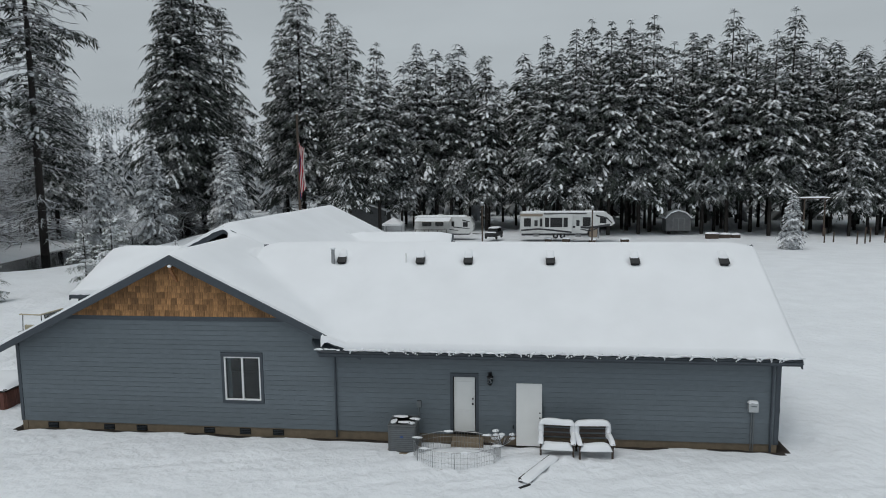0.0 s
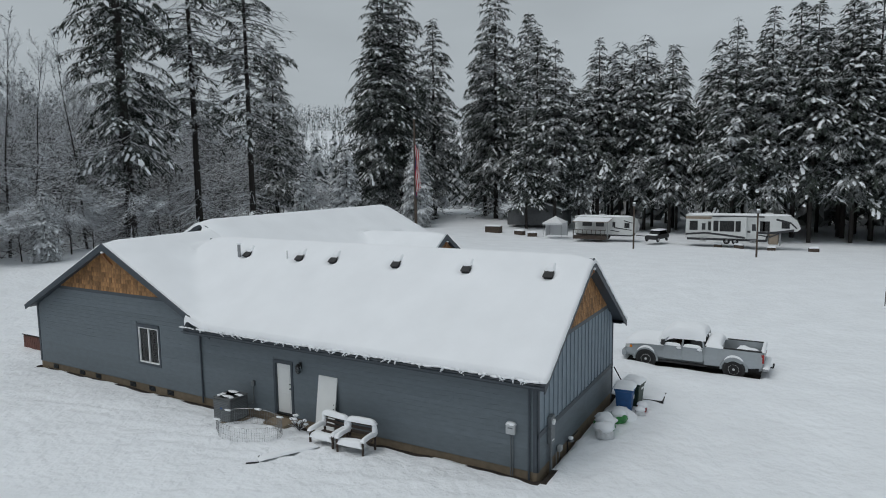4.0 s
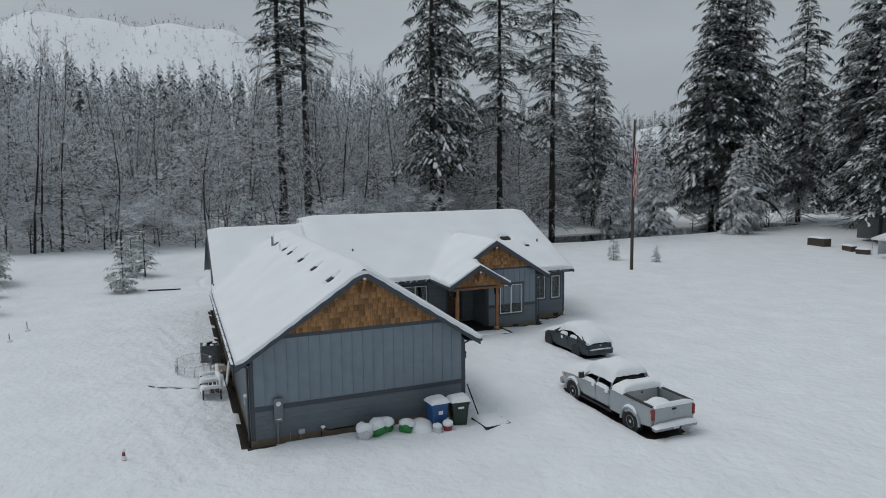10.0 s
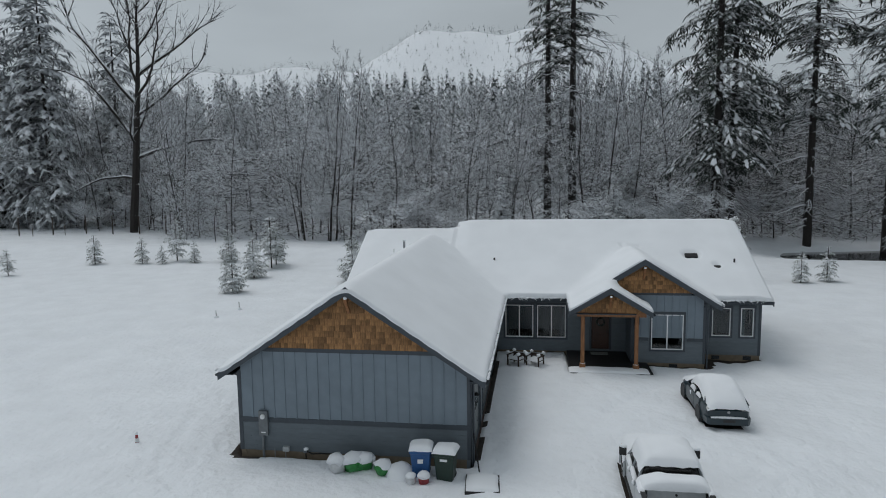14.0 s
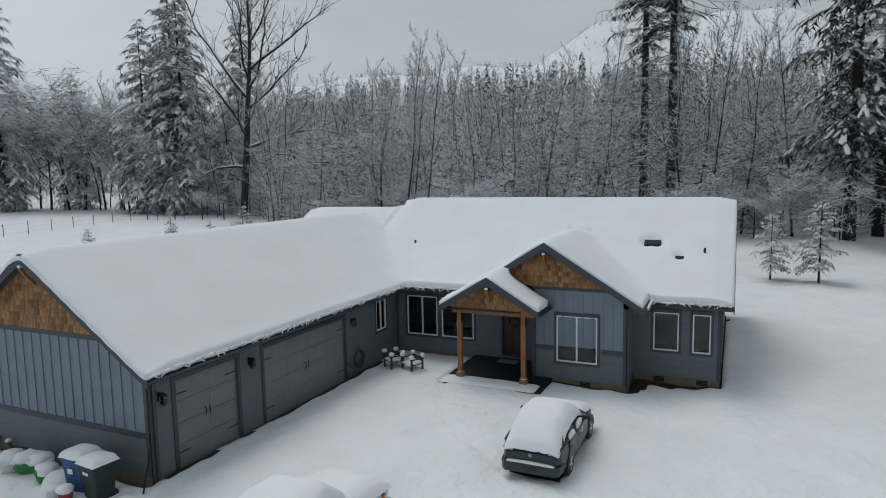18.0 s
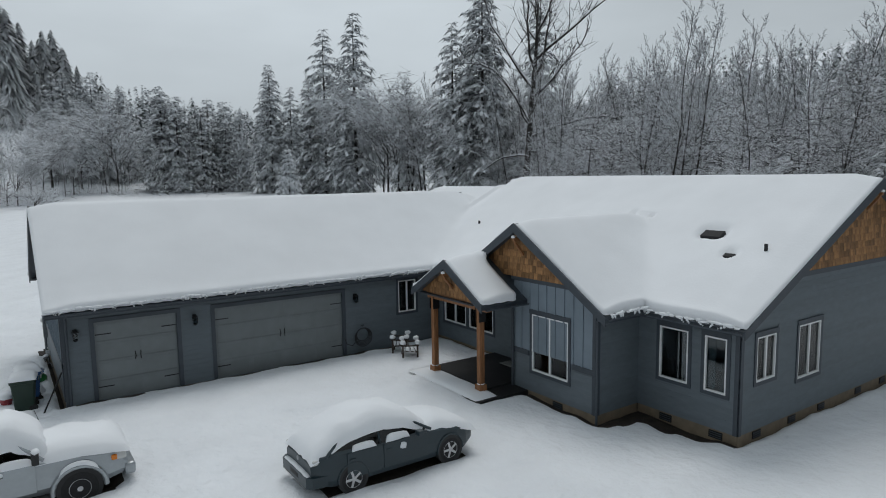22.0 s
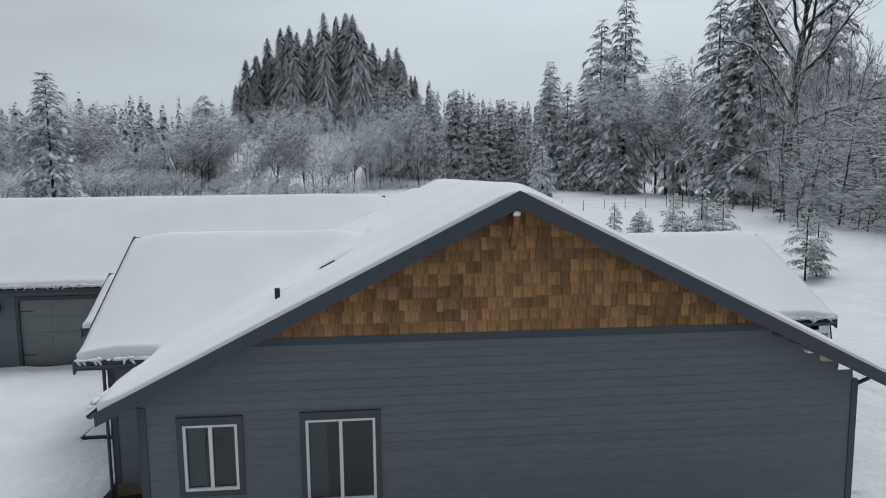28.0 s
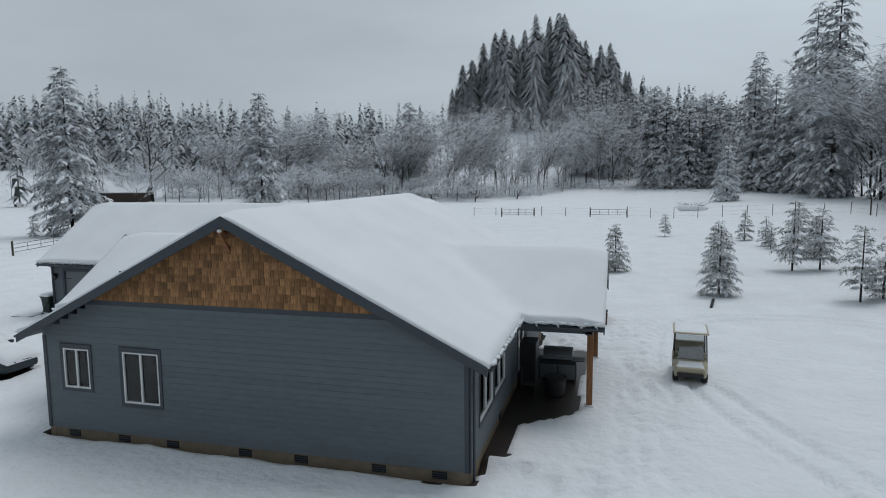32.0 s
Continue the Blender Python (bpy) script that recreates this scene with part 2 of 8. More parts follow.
def rod(a, b, r0, r1=None, n=8, bm=None):
    """A tapered round bar from a to b."""
    bm = bm or bmesh.new()
    a, b = Vector(a), Vector(b)
    r1 = r0 if r1 is None else r1
    turn = (b - a).to_track_quat("Z", "Y").to_matrix().to_4x4()
    bmesh.ops.create_cone(bm, cap_ends=True, segments=n, radius1=r0, radius2=max(r1, 1e-4), depth=(b - a).length,
                          matrix=Matrix.Translation((a + b) / 2) @ turn)
    return bm


def tube(points, r, n=6, bm=None):
    for a, b in zip(points, points[1:]):
        bm = rod(a, b, r, r, n, bm)
    return bm


def prism(poly, vec, bm=None):
    """A flat polygon pushed along vec."""
    bm = bm or bmesh.new()
    vs = [bm.verts.new(p) for p in poly]
    f = bm.faces.new(vs)
    got = bmesh.ops.extrude_face_region(bm, geom=[f])["geom"]
    bmesh.ops.translate(bm, vec=vec, verts=[g for g in got if isinstance(g, bmesh.types.BMVert)])
    bmesh.ops.recalc_face_normals(bm, faces=bm.faces[:])
    return bm


def blob(centre, size, seed=0, rough=0.18, sub=2, flat=None, bm=None):
    """An uneven rounded lump, such as a heap of snow or a full bag."""
    bm = bm or bmesh.new()
    vs = bmesh.ops.create_icosphere(bm, subdivisions=sub, radius=1)["verts"]
    for v in vs:
        k = 1 + rough * noise.noise(v.co * 1.7 + Vector((seed * 3.1, seed * 1.7, seed)))
        v.co = Vector((v.co.x * size[0] * k, v.co.y * size[1] * k, v.co.z * size[2] * k))
        if flat is not None:
            v.co.z = max(v.co.z, flat)
        v.co += Vector(centre)
    return bm


def smooth01(t):
    t = np.clip(t, 0, 1)
    return t * t * (3 - 2 * t)


def wave_noise(x, y, seed, scales=((0.9, 0.5), (2.3, 0.25), (5.1, 0.12))):
    """A cheap smooth unevenness for arrays."""
    rng = np.random.default_rng(seed)
    out = 0 * x
    for f, a in scales:
        for _ in range(4):
            th, ph = rng.uniform(0, 6.28, 2)
            k = f * rng.uniform(0.7, 1.4)
            out = out + a * np.sin(k * (x * np.cos(th) + y * np.sin(th)) + ph) / 2
    return out


# ---- the lie of the land ----
def land(x, y):
    """Height of the ground without its snow relief."""
    x, y = np.asarray(x, float), np.asarray(y, float)
    z = -0.07 - 0.24 * np.maximum(smooth01((y - 14) / 9), smooth01((-x - 25) / 4))
    z = z - 1.3 * np.exp(-(((x + 63 + 0.12 * (y - 50)) / 6.0) ** 4)) * smooth01((y - 30) / 14) * smooth01((120 - y) / 20)
    z = z + 0.7 * np.exp(-(((x + 54) / 3.0) ** 2)) * smooth01((34 - y) / 14) * smooth01((y + 70) / 20)
    z = z + 36 * smooth01((-x - 115) / 185) * smooth01((y + 260) / 120) * smooth01((190 - y) / 110)
    z = z + 160 * np.minimum(1.0, 1.25 * np.exp(-(((x + 1020) / 300) ** 2))) * (0.25 + 0.75 * smooth01((y + 1150) / 900)) * smooth01((760 - y) / 620) * (
        1 + 0.06 * np.sin(y * 0.011 + 2.2) + 0.03 * np.sin(y * 0.034) + 0.015 * np.sin(y * 0.09 + x * 0.02))
    z = z + 34 * np.exp(-(((x - 10) / 85) ** 2 + ((y + 335) / 95) ** 2))
    z = z + 18 * smooth01((-y - 190) / 220) * smooth01((-x + 20) / 160) + 40 * smooth01((-y - 420) / 400)
    z = z - 0.35 * smooth01((y - 38) / 22)
    # the yard falls a little east of the garage; the field rises to the creek and the south, and falls to the plantation
    z = z - 0.15 * smooth01((x + 2.0) / 3.0)
    z = z + 0.85 * smooth01((-x - 36) / 34) * (1 - 0.6 * smooth01((y - 30) / 14)) + 26 * np.exp(-(((x - 235) / 110) ** 2 + ((y + 265) / 110) ** 2)) + 1.2 * smooth01((-y - 8) / 95) * smooth01((-x + 12) / 40) - 0.5 * smooth01((y - 40) / 45) * smooth01((x + 45) / 25)
    z = z + 60 * smooth01((y - 330) / 500) + 45 * np.exp(-(((x + 520) / 160) ** 2 + ((y - 560) / 200) ** 2))
    return z

# ---- ground ----
# outline rectangles of the house walls: x0, x1, y0, y1
FOOT = [(-14.65, -0.56, 0, 8.3), (-26.75, -14.65, 0, 6.2), (-28.05, -14.65, 5.8, 22.12), (-14.65, -12.83, 15.3, 18.92)]
ROW_X = np.unique(np.r_[-2600, -1800, np.arange(-1400, -500, 60), np.arange(-500, -120, 20), np.arange(-120, -50, 3), np.arange(-50, -47, 0.6),
                        np.arange(-47, -27, 0.15), np.arange(-27, 10, 0.2), np.arange(10, 34, 0.6), np.arange(34, 120, 6), np.arange(120, 500, 40), 700, 1200, 2600].round(3))
ROW_Y = np.unique(np.r_[-2600, -1500, np.arange(-900, -400, 60), np.arange(-400, -100, 16), np.arange(-100, -24, 3), np.arange(-24, -6, 0.6),
                        np.arange(-6, 27, 0.2), np.arange(27, 46, 0.6), np.arange(46, 130, 4), np.arange(130, 500, 40), 800, 1500, 2600].round(3))


def near_house(x, y):
    """Distance outside the walls."""
    d = np.full(x.shape, 1e3)
    for x0, x1, y0, y1 in FOOT:
        dx, dy = np.maximum(np.maximum(x0 - x, x - x1), 0), np.maximum(np.maximum(y0 - y, y - y1), 0)
        d = np.minimum(d, np.hypot(dx, dy))
    return d


def sink(x, y, cx, cy, rx, ry, deep, soft=0.35):
    """A hollow with a level floor, as under a parked car."""
    d = np.maximum(np.abs(x - cx) - rx, np.abs(y - cy) - ry)
    return deep * smooth01(0.5 - d / soft)


def rut(x, y, pts, w, deep):
    """A shallow track along a line of points."""
    d = np.full(x.shape, 1e3)
    for (ax, ay), (bx, by) in zip(pts, pts[1:]):
        vx, vy = bx - ax, by - ay
        t = np.clip(((x - ax) * vx + (y - ay) * vy) / (vx * vx + vy * vy), 0, 1)
        d = np.minimum(d, np.hypot(x - ax - t * vx, y - ay - t * vy))
    return deep * np.exp(-((d / w) ** 2))


CART_L = [(-34.4, 12.5), (-34.9, 15.1), (-35.7, 17.2), (-36.5, 18.9), (-37.2, 20.35), (-39.3, 25), (-43, 31)]
CART_R = [(-35.15, 12.2), (-35.9, 14.5), (-36.6, 16.4), (-37.3, 17.9), (-38, 19.4), (-40.1, 24), (-44, 30)]
CART_IN = [(-33.4, 11.4), (-33.4, 8.0), (-33.6, 5.5), (-34.1, 2.9), (-35.8, 0.6), (-38.1, -0.4), (-41.5, -0.5), (-44.0, 0.3), (-46.0, 2.2), (-48.5, 5.5)]
CART_OUT = [(-34.2, 11.4), (-34.2, 8.0), (-34.4, 5.8), (-34.9, 3.5), (-36.3, 1.5), (-38.3, 0.6), (-41.3, 0.5), (-43.4, 1.2), (-45.3, 2.9), (-47.7, 6.0)]
FEET = [(-29.3, 16.2), (-30.2, 17.7), (-30.75, 19.0), (-31.1, 20.6), (-31.25, 22.0), (-31.4, 24.5)], [(-28.9, 20.6), (-30.1, 21.6), (-30.9, 23.5)], [(-31.6, 9), (-32.6, 12), (-33.2, 16)]


def snow_level(x, y):
    """Top of the lying snow."""
    z = land(x, y) + 0.14 + 0.045 * wave_noise(x, y, 3, ((0.25, 0.6), (0.7, 0.4), (1.7, 0.22)))
    near = np.exp(-((np.hypot(x + 14, y - 10) / 40) ** 2))
    z = z + 0.03 * near * wave_noise(x, y, 5, ((3.2, 0.5), (6.5, 0.4), (9.0, 0.3)))
    # trodden snow along the rear wall and by the patio
    tread = smooth01((-y - 0.3) / 1.2) * smooth01((5.5 + y) / 3) * smooth01((x + 30) / 6) * smooth01((3 - x) / 3)
    tread = np.maximum(tread, smooth01((-27.5 - x) / 1) * smooth01((x + 34.5) / 2) * smooth01((24 - y) / 4) * smooth01((y - 1) / 4))
    z = z - np.where(y > 0.5, 0.15, 0.08) * tread * np.clip(wave_noise(x, y, 9, ((4.5, 0.6), (7.5, 0.8), (11.0, 0.7))), 0, 1)
    for way in (CART_L, CART_R):
        z = z - rut(x, y, way, 0.15, 0.19)
    for way in (CART_IN, CART_OUT):
        z = z - rut(x, y, way, 0.2, 0.15)
    for way in FEET:
        z = z - rut(x, y, way, 0.2, 0.15) * np.clip(0.5 + wave_noise(x, y, 15, ((6.0, 1.0), (9.0, 0.6))), 0, 1)
    z = z - rut(x, y, [(1.2, -2.2), (3.2, 0.6), (4.2, 3.5), (3.4, 6.5), (1.6, 8.2)], 0.3, 0.08)
    z = z - rut(x, y, [(-9.6, 16.2), (-7, 14.2), (-5.1, 13)], 0.2, 0.12) - rut(x, y, [(-10.8, 12.3), (-7.5, 13.8), (-4.4, 17.2)], 0.14, 0.09) - rut(x, y, [(-33.4, 11.6), (-33.5, 13.0), (-33.75, 14.4)], 0.13, 0.18)
    z = z - rut(x, y, [(-28.8, 19.08), (-33.4, 19.12)], 0.12, 0.08)
    # drive beside the garage doors, patio slab under its roof
    z = z - 0.03 * smooth01((9.4 - y) / 0.6) * smooth01((y - 8.2) / 0.2) * smooth01((x + 11) / 0.3) * smooth01((-1.2 - x) / 0.3)
    z = z - sink(x, y, 1.75, 14.29, 2.9, 0.95, 0.17) - sink(x, y, -6.66, 17.72, 2.0, 0.78, 0.13)
    z = z + 0.9 * np.exp(-(((x + 38) / 3.2) ** 2 + ((y - 55) / 4.5) ** 2)) + 0.25 * np.exp(-(((x + 41) / 1.6) ** 2 + ((y - 58) / 2) ** 2))
    return z


def ground():
    gx, gy = np.meshgrid(ROW_X, ROW_Y, indexing="ij")
    z = snow_level(gx, gy)
    d = near_house(gx, gy)
    end = smooth01((gy - 21.2) / 0.6)
    niche = np.exp(-(((gx + 13.9) / 1.0) ** 2 + ((gy - 19.9) / 1.1) ** 2))
    ragged = 0.36 - 0.12 * end + 0.5 * niche + 0.12 * smooth01(-gy / 0.3) + 0.10 * wave_noise(gx, gy, 21, ((1.2, 0.5), (3.1, 0.5), (7, 0.3)))
    bare = smooth01((ragged - d) / 0.16)
    z = z - (0.15 - 0.12 * end) * smooth01((1.8 - d) / 1.3) * np.where((gy > 8.2) & (gx > -14.7), 0.5, 1.0) * np.where((gx > -0.4) & (gy > 1), 0.4, 1.0)
    front = (gx > -14.7) & (gy > 8.2)
    bare = bare * np.where(front & (gx < -12.9) & (gy < 15.4), 0.35, 1.0)
    bare = bare * np.where((gx > -0.4) & (gy > 2.4) & (gy < 8.2), 0.15, 1.0)
    bare = bare * np.where((gx > -0.3) & (gy > 0.4), 0.5, 1.0)
    inside = d <= 0
    rag2 = 0.14 * wave_noise(gx, gy, 41, ((0.9, 0.6), (2.2, 0.5)))
    far = -30.35 + 1.65 * smooth01((gy - 16.2) / 2.0)
    patio = (gx < -27.9) & (gx > far + rag2) & (gy > 8.6) & (gy < 20.4)
    porch = (gx > -14.7) & (gx < -10.9) & (gy > 12.1) & (gy < 16.05)
    under_truck = sink(gx, gy, 1.75, 14.2, 2.9, 0.95, 1.0, 0.2)
    under_car = sink(gx, gy, -6.7, 17.72, 1.9, 0.72, 1.0, 0.2)
    bare_all = np.maximum.reduce([bare, under_truck, under_car])
    z = np.where(bare > 0, z - 0.06 * bare, z)
    slab = (gx < -27.9) & (gx > -31.6) & (gy > 8.2) & (gy < 20.7)
    z = np.where(slab, np.maximum(z, -0.19), z)
    z = np.where(inside | patio | porch, z - 0.35, z)
    nx, ny = gx.shape
    verts = np.stack([gx, gy, z], -1).reshape(-1, 3)
    i = np.arange(nx - 1)[:, None] * ny + np.arange(ny - 1)[None]
    faces = np.stack([i, i + ny, i + ny + 1, i + 1], -1).reshape(-1, 4)
    me = bpy.data.meshes.new("ground")
    me.from_pydata(verts.tolist(), [], faces.tolist())
    me.materials.append(SNOW_G), me.materials.append(DIRT)
    b = (bare_all[:-1, :-1] + bare_all[1:, 1:] + bare_all[1:, :-1] + bare_all[:-1, 1:]) / 4
    me.polygons.foreach_set("material_index", (b > 0.55).astype(np.int32).ravel())
    me.polygons.foreach_set("use_smooth", np.ones(len(faces), bool))
    tagged(new("ground", me), "flat snow-covered field with bare wet soil along the walls", "ground", kind="structure")


ground()
# the creek beyond the field
creek = np.array([(-57.5, 36), (-60.5, 50), (-62, 62), (-64.5, 80), (-69, 112)])
cbm = bmesh.new()
left = [cbm.verts.new((x - 11, y, -0.8)) for x, y in creek]
right = [cbm.verts.new((x + 5, y, -0.8)) for x, y in creek]
for a in range(len(creek) - 1):
    cbm.faces.new((left[a], right[a], right[a + 1], left[a + 1]))
WATER = material("dark_creek_water", (0.012, 0.016, 0.016), 0.08, bump=0.15, bump_scale=2)
tagged(part("water", cbm, WATER), "dark still creek between snowy banks", "water", kind="structure")

# ---- the house ----
house = thing("house", "single-storey house with blue-grey lap siding, cedar-shingled gables and snow-covered roofs", "house")
EAVE = 2.95
BASE = 0.06
UP = Vector((0, 0, 1))


class Face:
    """A wall face: origin, direction along it, outward normal."""

    def __init__(self, o, u, length):
        self.o, self.u, self.len = Vector(o), Vector(u), length
        self.n = self.u.cross(UP)

    def p(self, a, z, out=0.0):
        q = self.o + self.u * a + self.n * out
        return Vector((q.x, q.y, z))

    def slab(self, a0, a1, z0, z1, i, o, bm=None):
        return prism([self.p(a0, z0, i), self.p(a1, z0, i), self.p(a1, z1, i), self.p(a0, z1, i)], self.n * (o - i), bm)


def holes_between(holes, z0, z1, a0, a1):
    """The free stretches of a0..a1 in the course z0..z1."""
    runs = [(a0, a1)]
    for h0, h1, b, t in holes:
        if t <= z0 + 0.01 or b >= z1 - 0.01:
            continue
        runs = [r for s, e in runs for r in ((s, min(e, h0)), (max(s, h1), e)) if r[1] - r[0] > 0.02]
    return runs


def wall(name, face, holes=(), rake=None, z0=BASE, top=EAVE, lap_to=None, label=""):
    """A wall 0.15 thick with real openings, and its lap boards. rake: (apex a, apex z, slope) of a gable above it."""
    bm = bmesh.new()
    zs = sorted({z0, top, *(z for h in holes for z in h[2:4])})
    for b, t in zip(zs, zs[1:]):
        for s, e in holes_between(holes, b, t, 0, face.len):
            face.slab(s, e, b, t, -0.15, 0, bm)
    if rake:
        a, az, sl = rake
        lo, hi = max(0, a - (az - top) / sl), min(face.len, a + (az - top) / sl)
        prism([face.p(lo, top, -0.15), face.p(hi, top, -0.15), face.p(a, az, -0.15)], face.n * 0.15, bm)
    ob = part(name, bm, SIDING, house, label)
    step, z, lim = 0.172, z0, lap_to or top
    big = [(h[0] - 0.1, h[1] + 0.1, h[2] - 0.1, h[3] + 0.13) for h in holes]
    while z < lim - 0.03:
        t = min(z + step, lim)
        lo, hi = 0.0, face.len
        if rake and t > top:
            a, az, sl = rake
            lo, hi = max(0, a - (az - t) / sl), min(face.len, a + (az - t) / sl)
        for s, e in holes_between(big, z, t, lo, hi):
            part("siding_board", prism([face.p(s, z + 0.006, 0.003), face.p(s, z + 0.006, 0.021), face.p(s, t, 0.010), face.p(s, t, 0.003)], face.u * (e - s)),
                 SIDING, ob)
        z = t
    return ob


def foundation(face, a0, a1, vents=()):
    ob = part("foundation", face.slab(a0, a1, -0.7, BASE, -0.2, -0.015), CONCRETE, house, "tan concrete foundation with crawl-space vents")
    for v in vents:
        fr = part("crawl_vent", face.slab(v - 0.2, v + 0.2, -0.19, 0.01, -0.02, 0.005), BLACK, ob, "dark rectangular crawl-space vent")
        for k in range(3):
            part("louvre", face.slab(v - 0.18, v + 0.18, -0.16 + k * 0.06, -0.14 + k * 0.06, 0.005, 0.015), TRIM, ob)


def band(face, a0, a1, z, h=0.16):
    part("trim_board", face.slab(a0, a1, z - h / 2, z + h / 2, 0.0, 0.045), TRIM, house, "dark slate horizontal trim board")


def corner(face, a, z0=BASE, z1=EAVE, w=0.12):
    part("corner_board", face.slab(a - w / 2, a + w / 2, z0, z1, -0.02, 0.035), TRIM, house)


def battens(face, spots, z0, tops):
    pan = part("batten_panel", face.slab(spots[0], spots[-1], z0, min(tops(spots[0]), tops(spots[-1])), 0.0, 0.02), BATTEN, house,
               "pale blue-grey board-and-batten panel")
    mid = [(a, tops(a)) for a in spots]
    prism([face.p(a, z, 0.0) for a, z in ((spots[0], z0), (spots[-1], z0))] + [face.p(a, z, 0.0) for a, z in reversed(mid)], face.n * 0.018).to_mesh(pan.data)
    for a in spots[1:-1]:
        part("batten", face.slab(a - 0.024, a + 0.024, z0, tops(a), 0.018, 0.048), BATTEN, pan)


def window(face, a0, a1, z0, z1, split=True, blind=0.0):
    """A white sliding window with dark trim round it, set into its opening."""
    w = part("window", face.slab(a0 - 0.1, a1 + 0.1, z1, z1 + 0.14, 0.0, 0.05), TRIM, house, "white vinyl sliding window with dark slate trim")
    for s in ((a0 - 0.1, a0, z0 - 0.1, z1), (a1, a1 + 0.1, z0 - 0.1, z1), (a0, a1, z0 - 0.1, z0)):
        part("casing", face.slab(*s, 0.0, 0.04), TRIM, w)
    f = 0.05
    frame_bm = bmesh.new()
    for s in ((a0, a0 + f, z0, z1), (a1 - f, a1, z0, z1), (a0 + f, a1 - f, z0, z0 + f), (a0 + f, a1 - f, z1 - f, z1)):
        face.slab(*s, -0.05, 0.03, frame_bm)
    if split:
        m = (a0 + a1) / 2
        face.slab(m - 0.03, m + 0.03, z0 + f, z1 - f, -0.05, 0.025, frame_bm)
    part("window_frame", frame_bm, VINYL, w, "white vinyl frame")
    for s, e in (((a0 + f, (a0 + a1) / 2 - 0.03), ((a0 + a1) / 2 + 0.03, a1 - f)) if split else ((a0 + f, a1 - f),)):
        q = part("pane", face.slab(s, e, z0 + f, z1 - f, -0.03, -0.022), GLASS, w)
        q.visible_shadow = False
    if blind:
        part("blind", face.slab(a0 + f, a0 + f + (a1 - a0) * blind, z0 + f, z1 - f, -0.13, -0.10), ROOM, w, "pale drawn curtain")
    return w


SHINGLE_MESH = {}


def shingle_mesh(w):
    if w not in SHINGLE_MESH:
        me = bpy.data.meshes.new("shingle")
        h, d = 0.235, 0.022
        v = [(0.003, 0, 0), (w - 0.003, 0, 0), (w - 0.003, 0, h), (0.003, 0, h), (0.003, -d, 0), (w - 0.003, -d, 0), (w - 0.003, -0.004, h), (0.003, -0.004, h)]
        me.from_pydata(v, [], [(4, 5, 6, 7), (0, 1, 5, 4), (1, 2, 6, 5), (3, 0, 4, 7)])
        me.materials.append(SHINGLE)
        SHINGLE_MESH[w] = me
    return SHINGLE_MESH[w]


def gable_shingles(face, a, az, sl, z0, seed, step=0.215, lo=None, hi=None):
    """Rows of cedar shingles in the triangle under a gable's rake."""
    rng = random.Random(seed)
    left, right = a - (az - z0) / sl, a + (az - z0) / sl
    if lo is not None:
        left = max(left, lo)
    if hi is not None:
        right = min(right, hi)
    back = part("gable_panel", prism([face.p(left, z0, 0), face.p(right, z0, 0)] + ([face.p(right, az - sl * (right - a), 0)] if hi is not None else [])
                                     + [face.p(a, az, 0)] + ([face.p(left, az - sl * (a - left), 0)] if lo is not None else []), face.n * 0.012),
                SHINGLE, house, "reddish-brown cedar shingle gable")
    turn = Matrix((face.u, -face.n, UP)).transposed().to_4x4()
    z = z0
    while z < az - 0.12:
        s, e = max(left, a - (az - z) / sl), min(right, a + (az - z) / sl)
        x = s + rng.uniform(0, 0.04)
        while x < e - 0.05:
            w = rng.choice((0.11, 0.14, 0.17, 0.2, 0.24, 0.28))
            w = round(min(w, e - x), 2)
            if w > 0.04:
                drop = rng.choice((0, 0, 0, -0.02, -0.035))
                q = face.p(x, z + drop, 0.014 + rng.uniform(0, 0.005))
                share("shingle", shingle_mesh(w), Matrix.Translation(q) @ turn, back)
            x += w
        z += step
    return back


# faces, each seen from outside with its direction running to the right
REAR = Face((-26.75, 0, 0), (1, 0, 0), 26.19)
GEND = Face((-0.56, 0, 0), (0, 1, 0), 8.3)
GFRONT = Face((-0.56, 8.3, 0), (-1, 0, 0), 14.09)
FRONT_A = Face((-14.65, 8.3, 0), (0, 1, 0), 7.0)
BUMP = Face((-12.83, 15.3, 0), (0, 1, 0), 3.62)
BUMP_L = Face((-14.65, 15.3, 0), (1, 0, 0), 1.82)
BUMP_R = Face((-12.83, 18.92, 0), (-1, 0, 0), 1.82)
FRONT_B = Face((-14.65, 18.92, 0), (0, 1, 0), 3.2)
END = Face((-14.65, 22.12, 0), (-1, 0, 0), 13.4)
WEST = Face((-28.05, 22.12, 0), (0, -1, 0), 16.32)
STEP = Face((-28.05, 5.8, 0), (1, 0, 0), 1.3)
WEST_L = Face((-26.75, 5.8, 0), (0, -1, 0), 5.8)

# openings: along the wall from, to, sill, head
rear_win, rear_door = (7.79, 9.09, 1.04, 2.6), (15.77, 16.53, 0.12, 2.07)
small_gd, big_gd, gar_win = (0.91, 3.39, -0.1, 2.46), (4.65, 9.53, -0.1, 2.43), (12.08, 12.93, 1.29, 2.62)
fa1, fa2, entry = (0.53, 2.05, 0.8, 2.6), (2.26, 3.8, 0.8, 2.6), (5.17, 6.12, 0.2, 2.28)
bw = (0.98, 2.55, 0.76, 2.58)
fb1, fb2 = (0.76, 1.7, 1.08, 2.59), (2.2, 2.85, 1.07, 2.59)
e1, e2 = (0.73, 1.68, 1.37, 2.6), (2.88, 4.13, 1.05, 2.61)
w1, w2, slide = (1.2, 3.1, 0.95, 2.5), (3.4, 5.3, 0.95, 2.5), (8.2, 10.6, 0.2, 2.3)

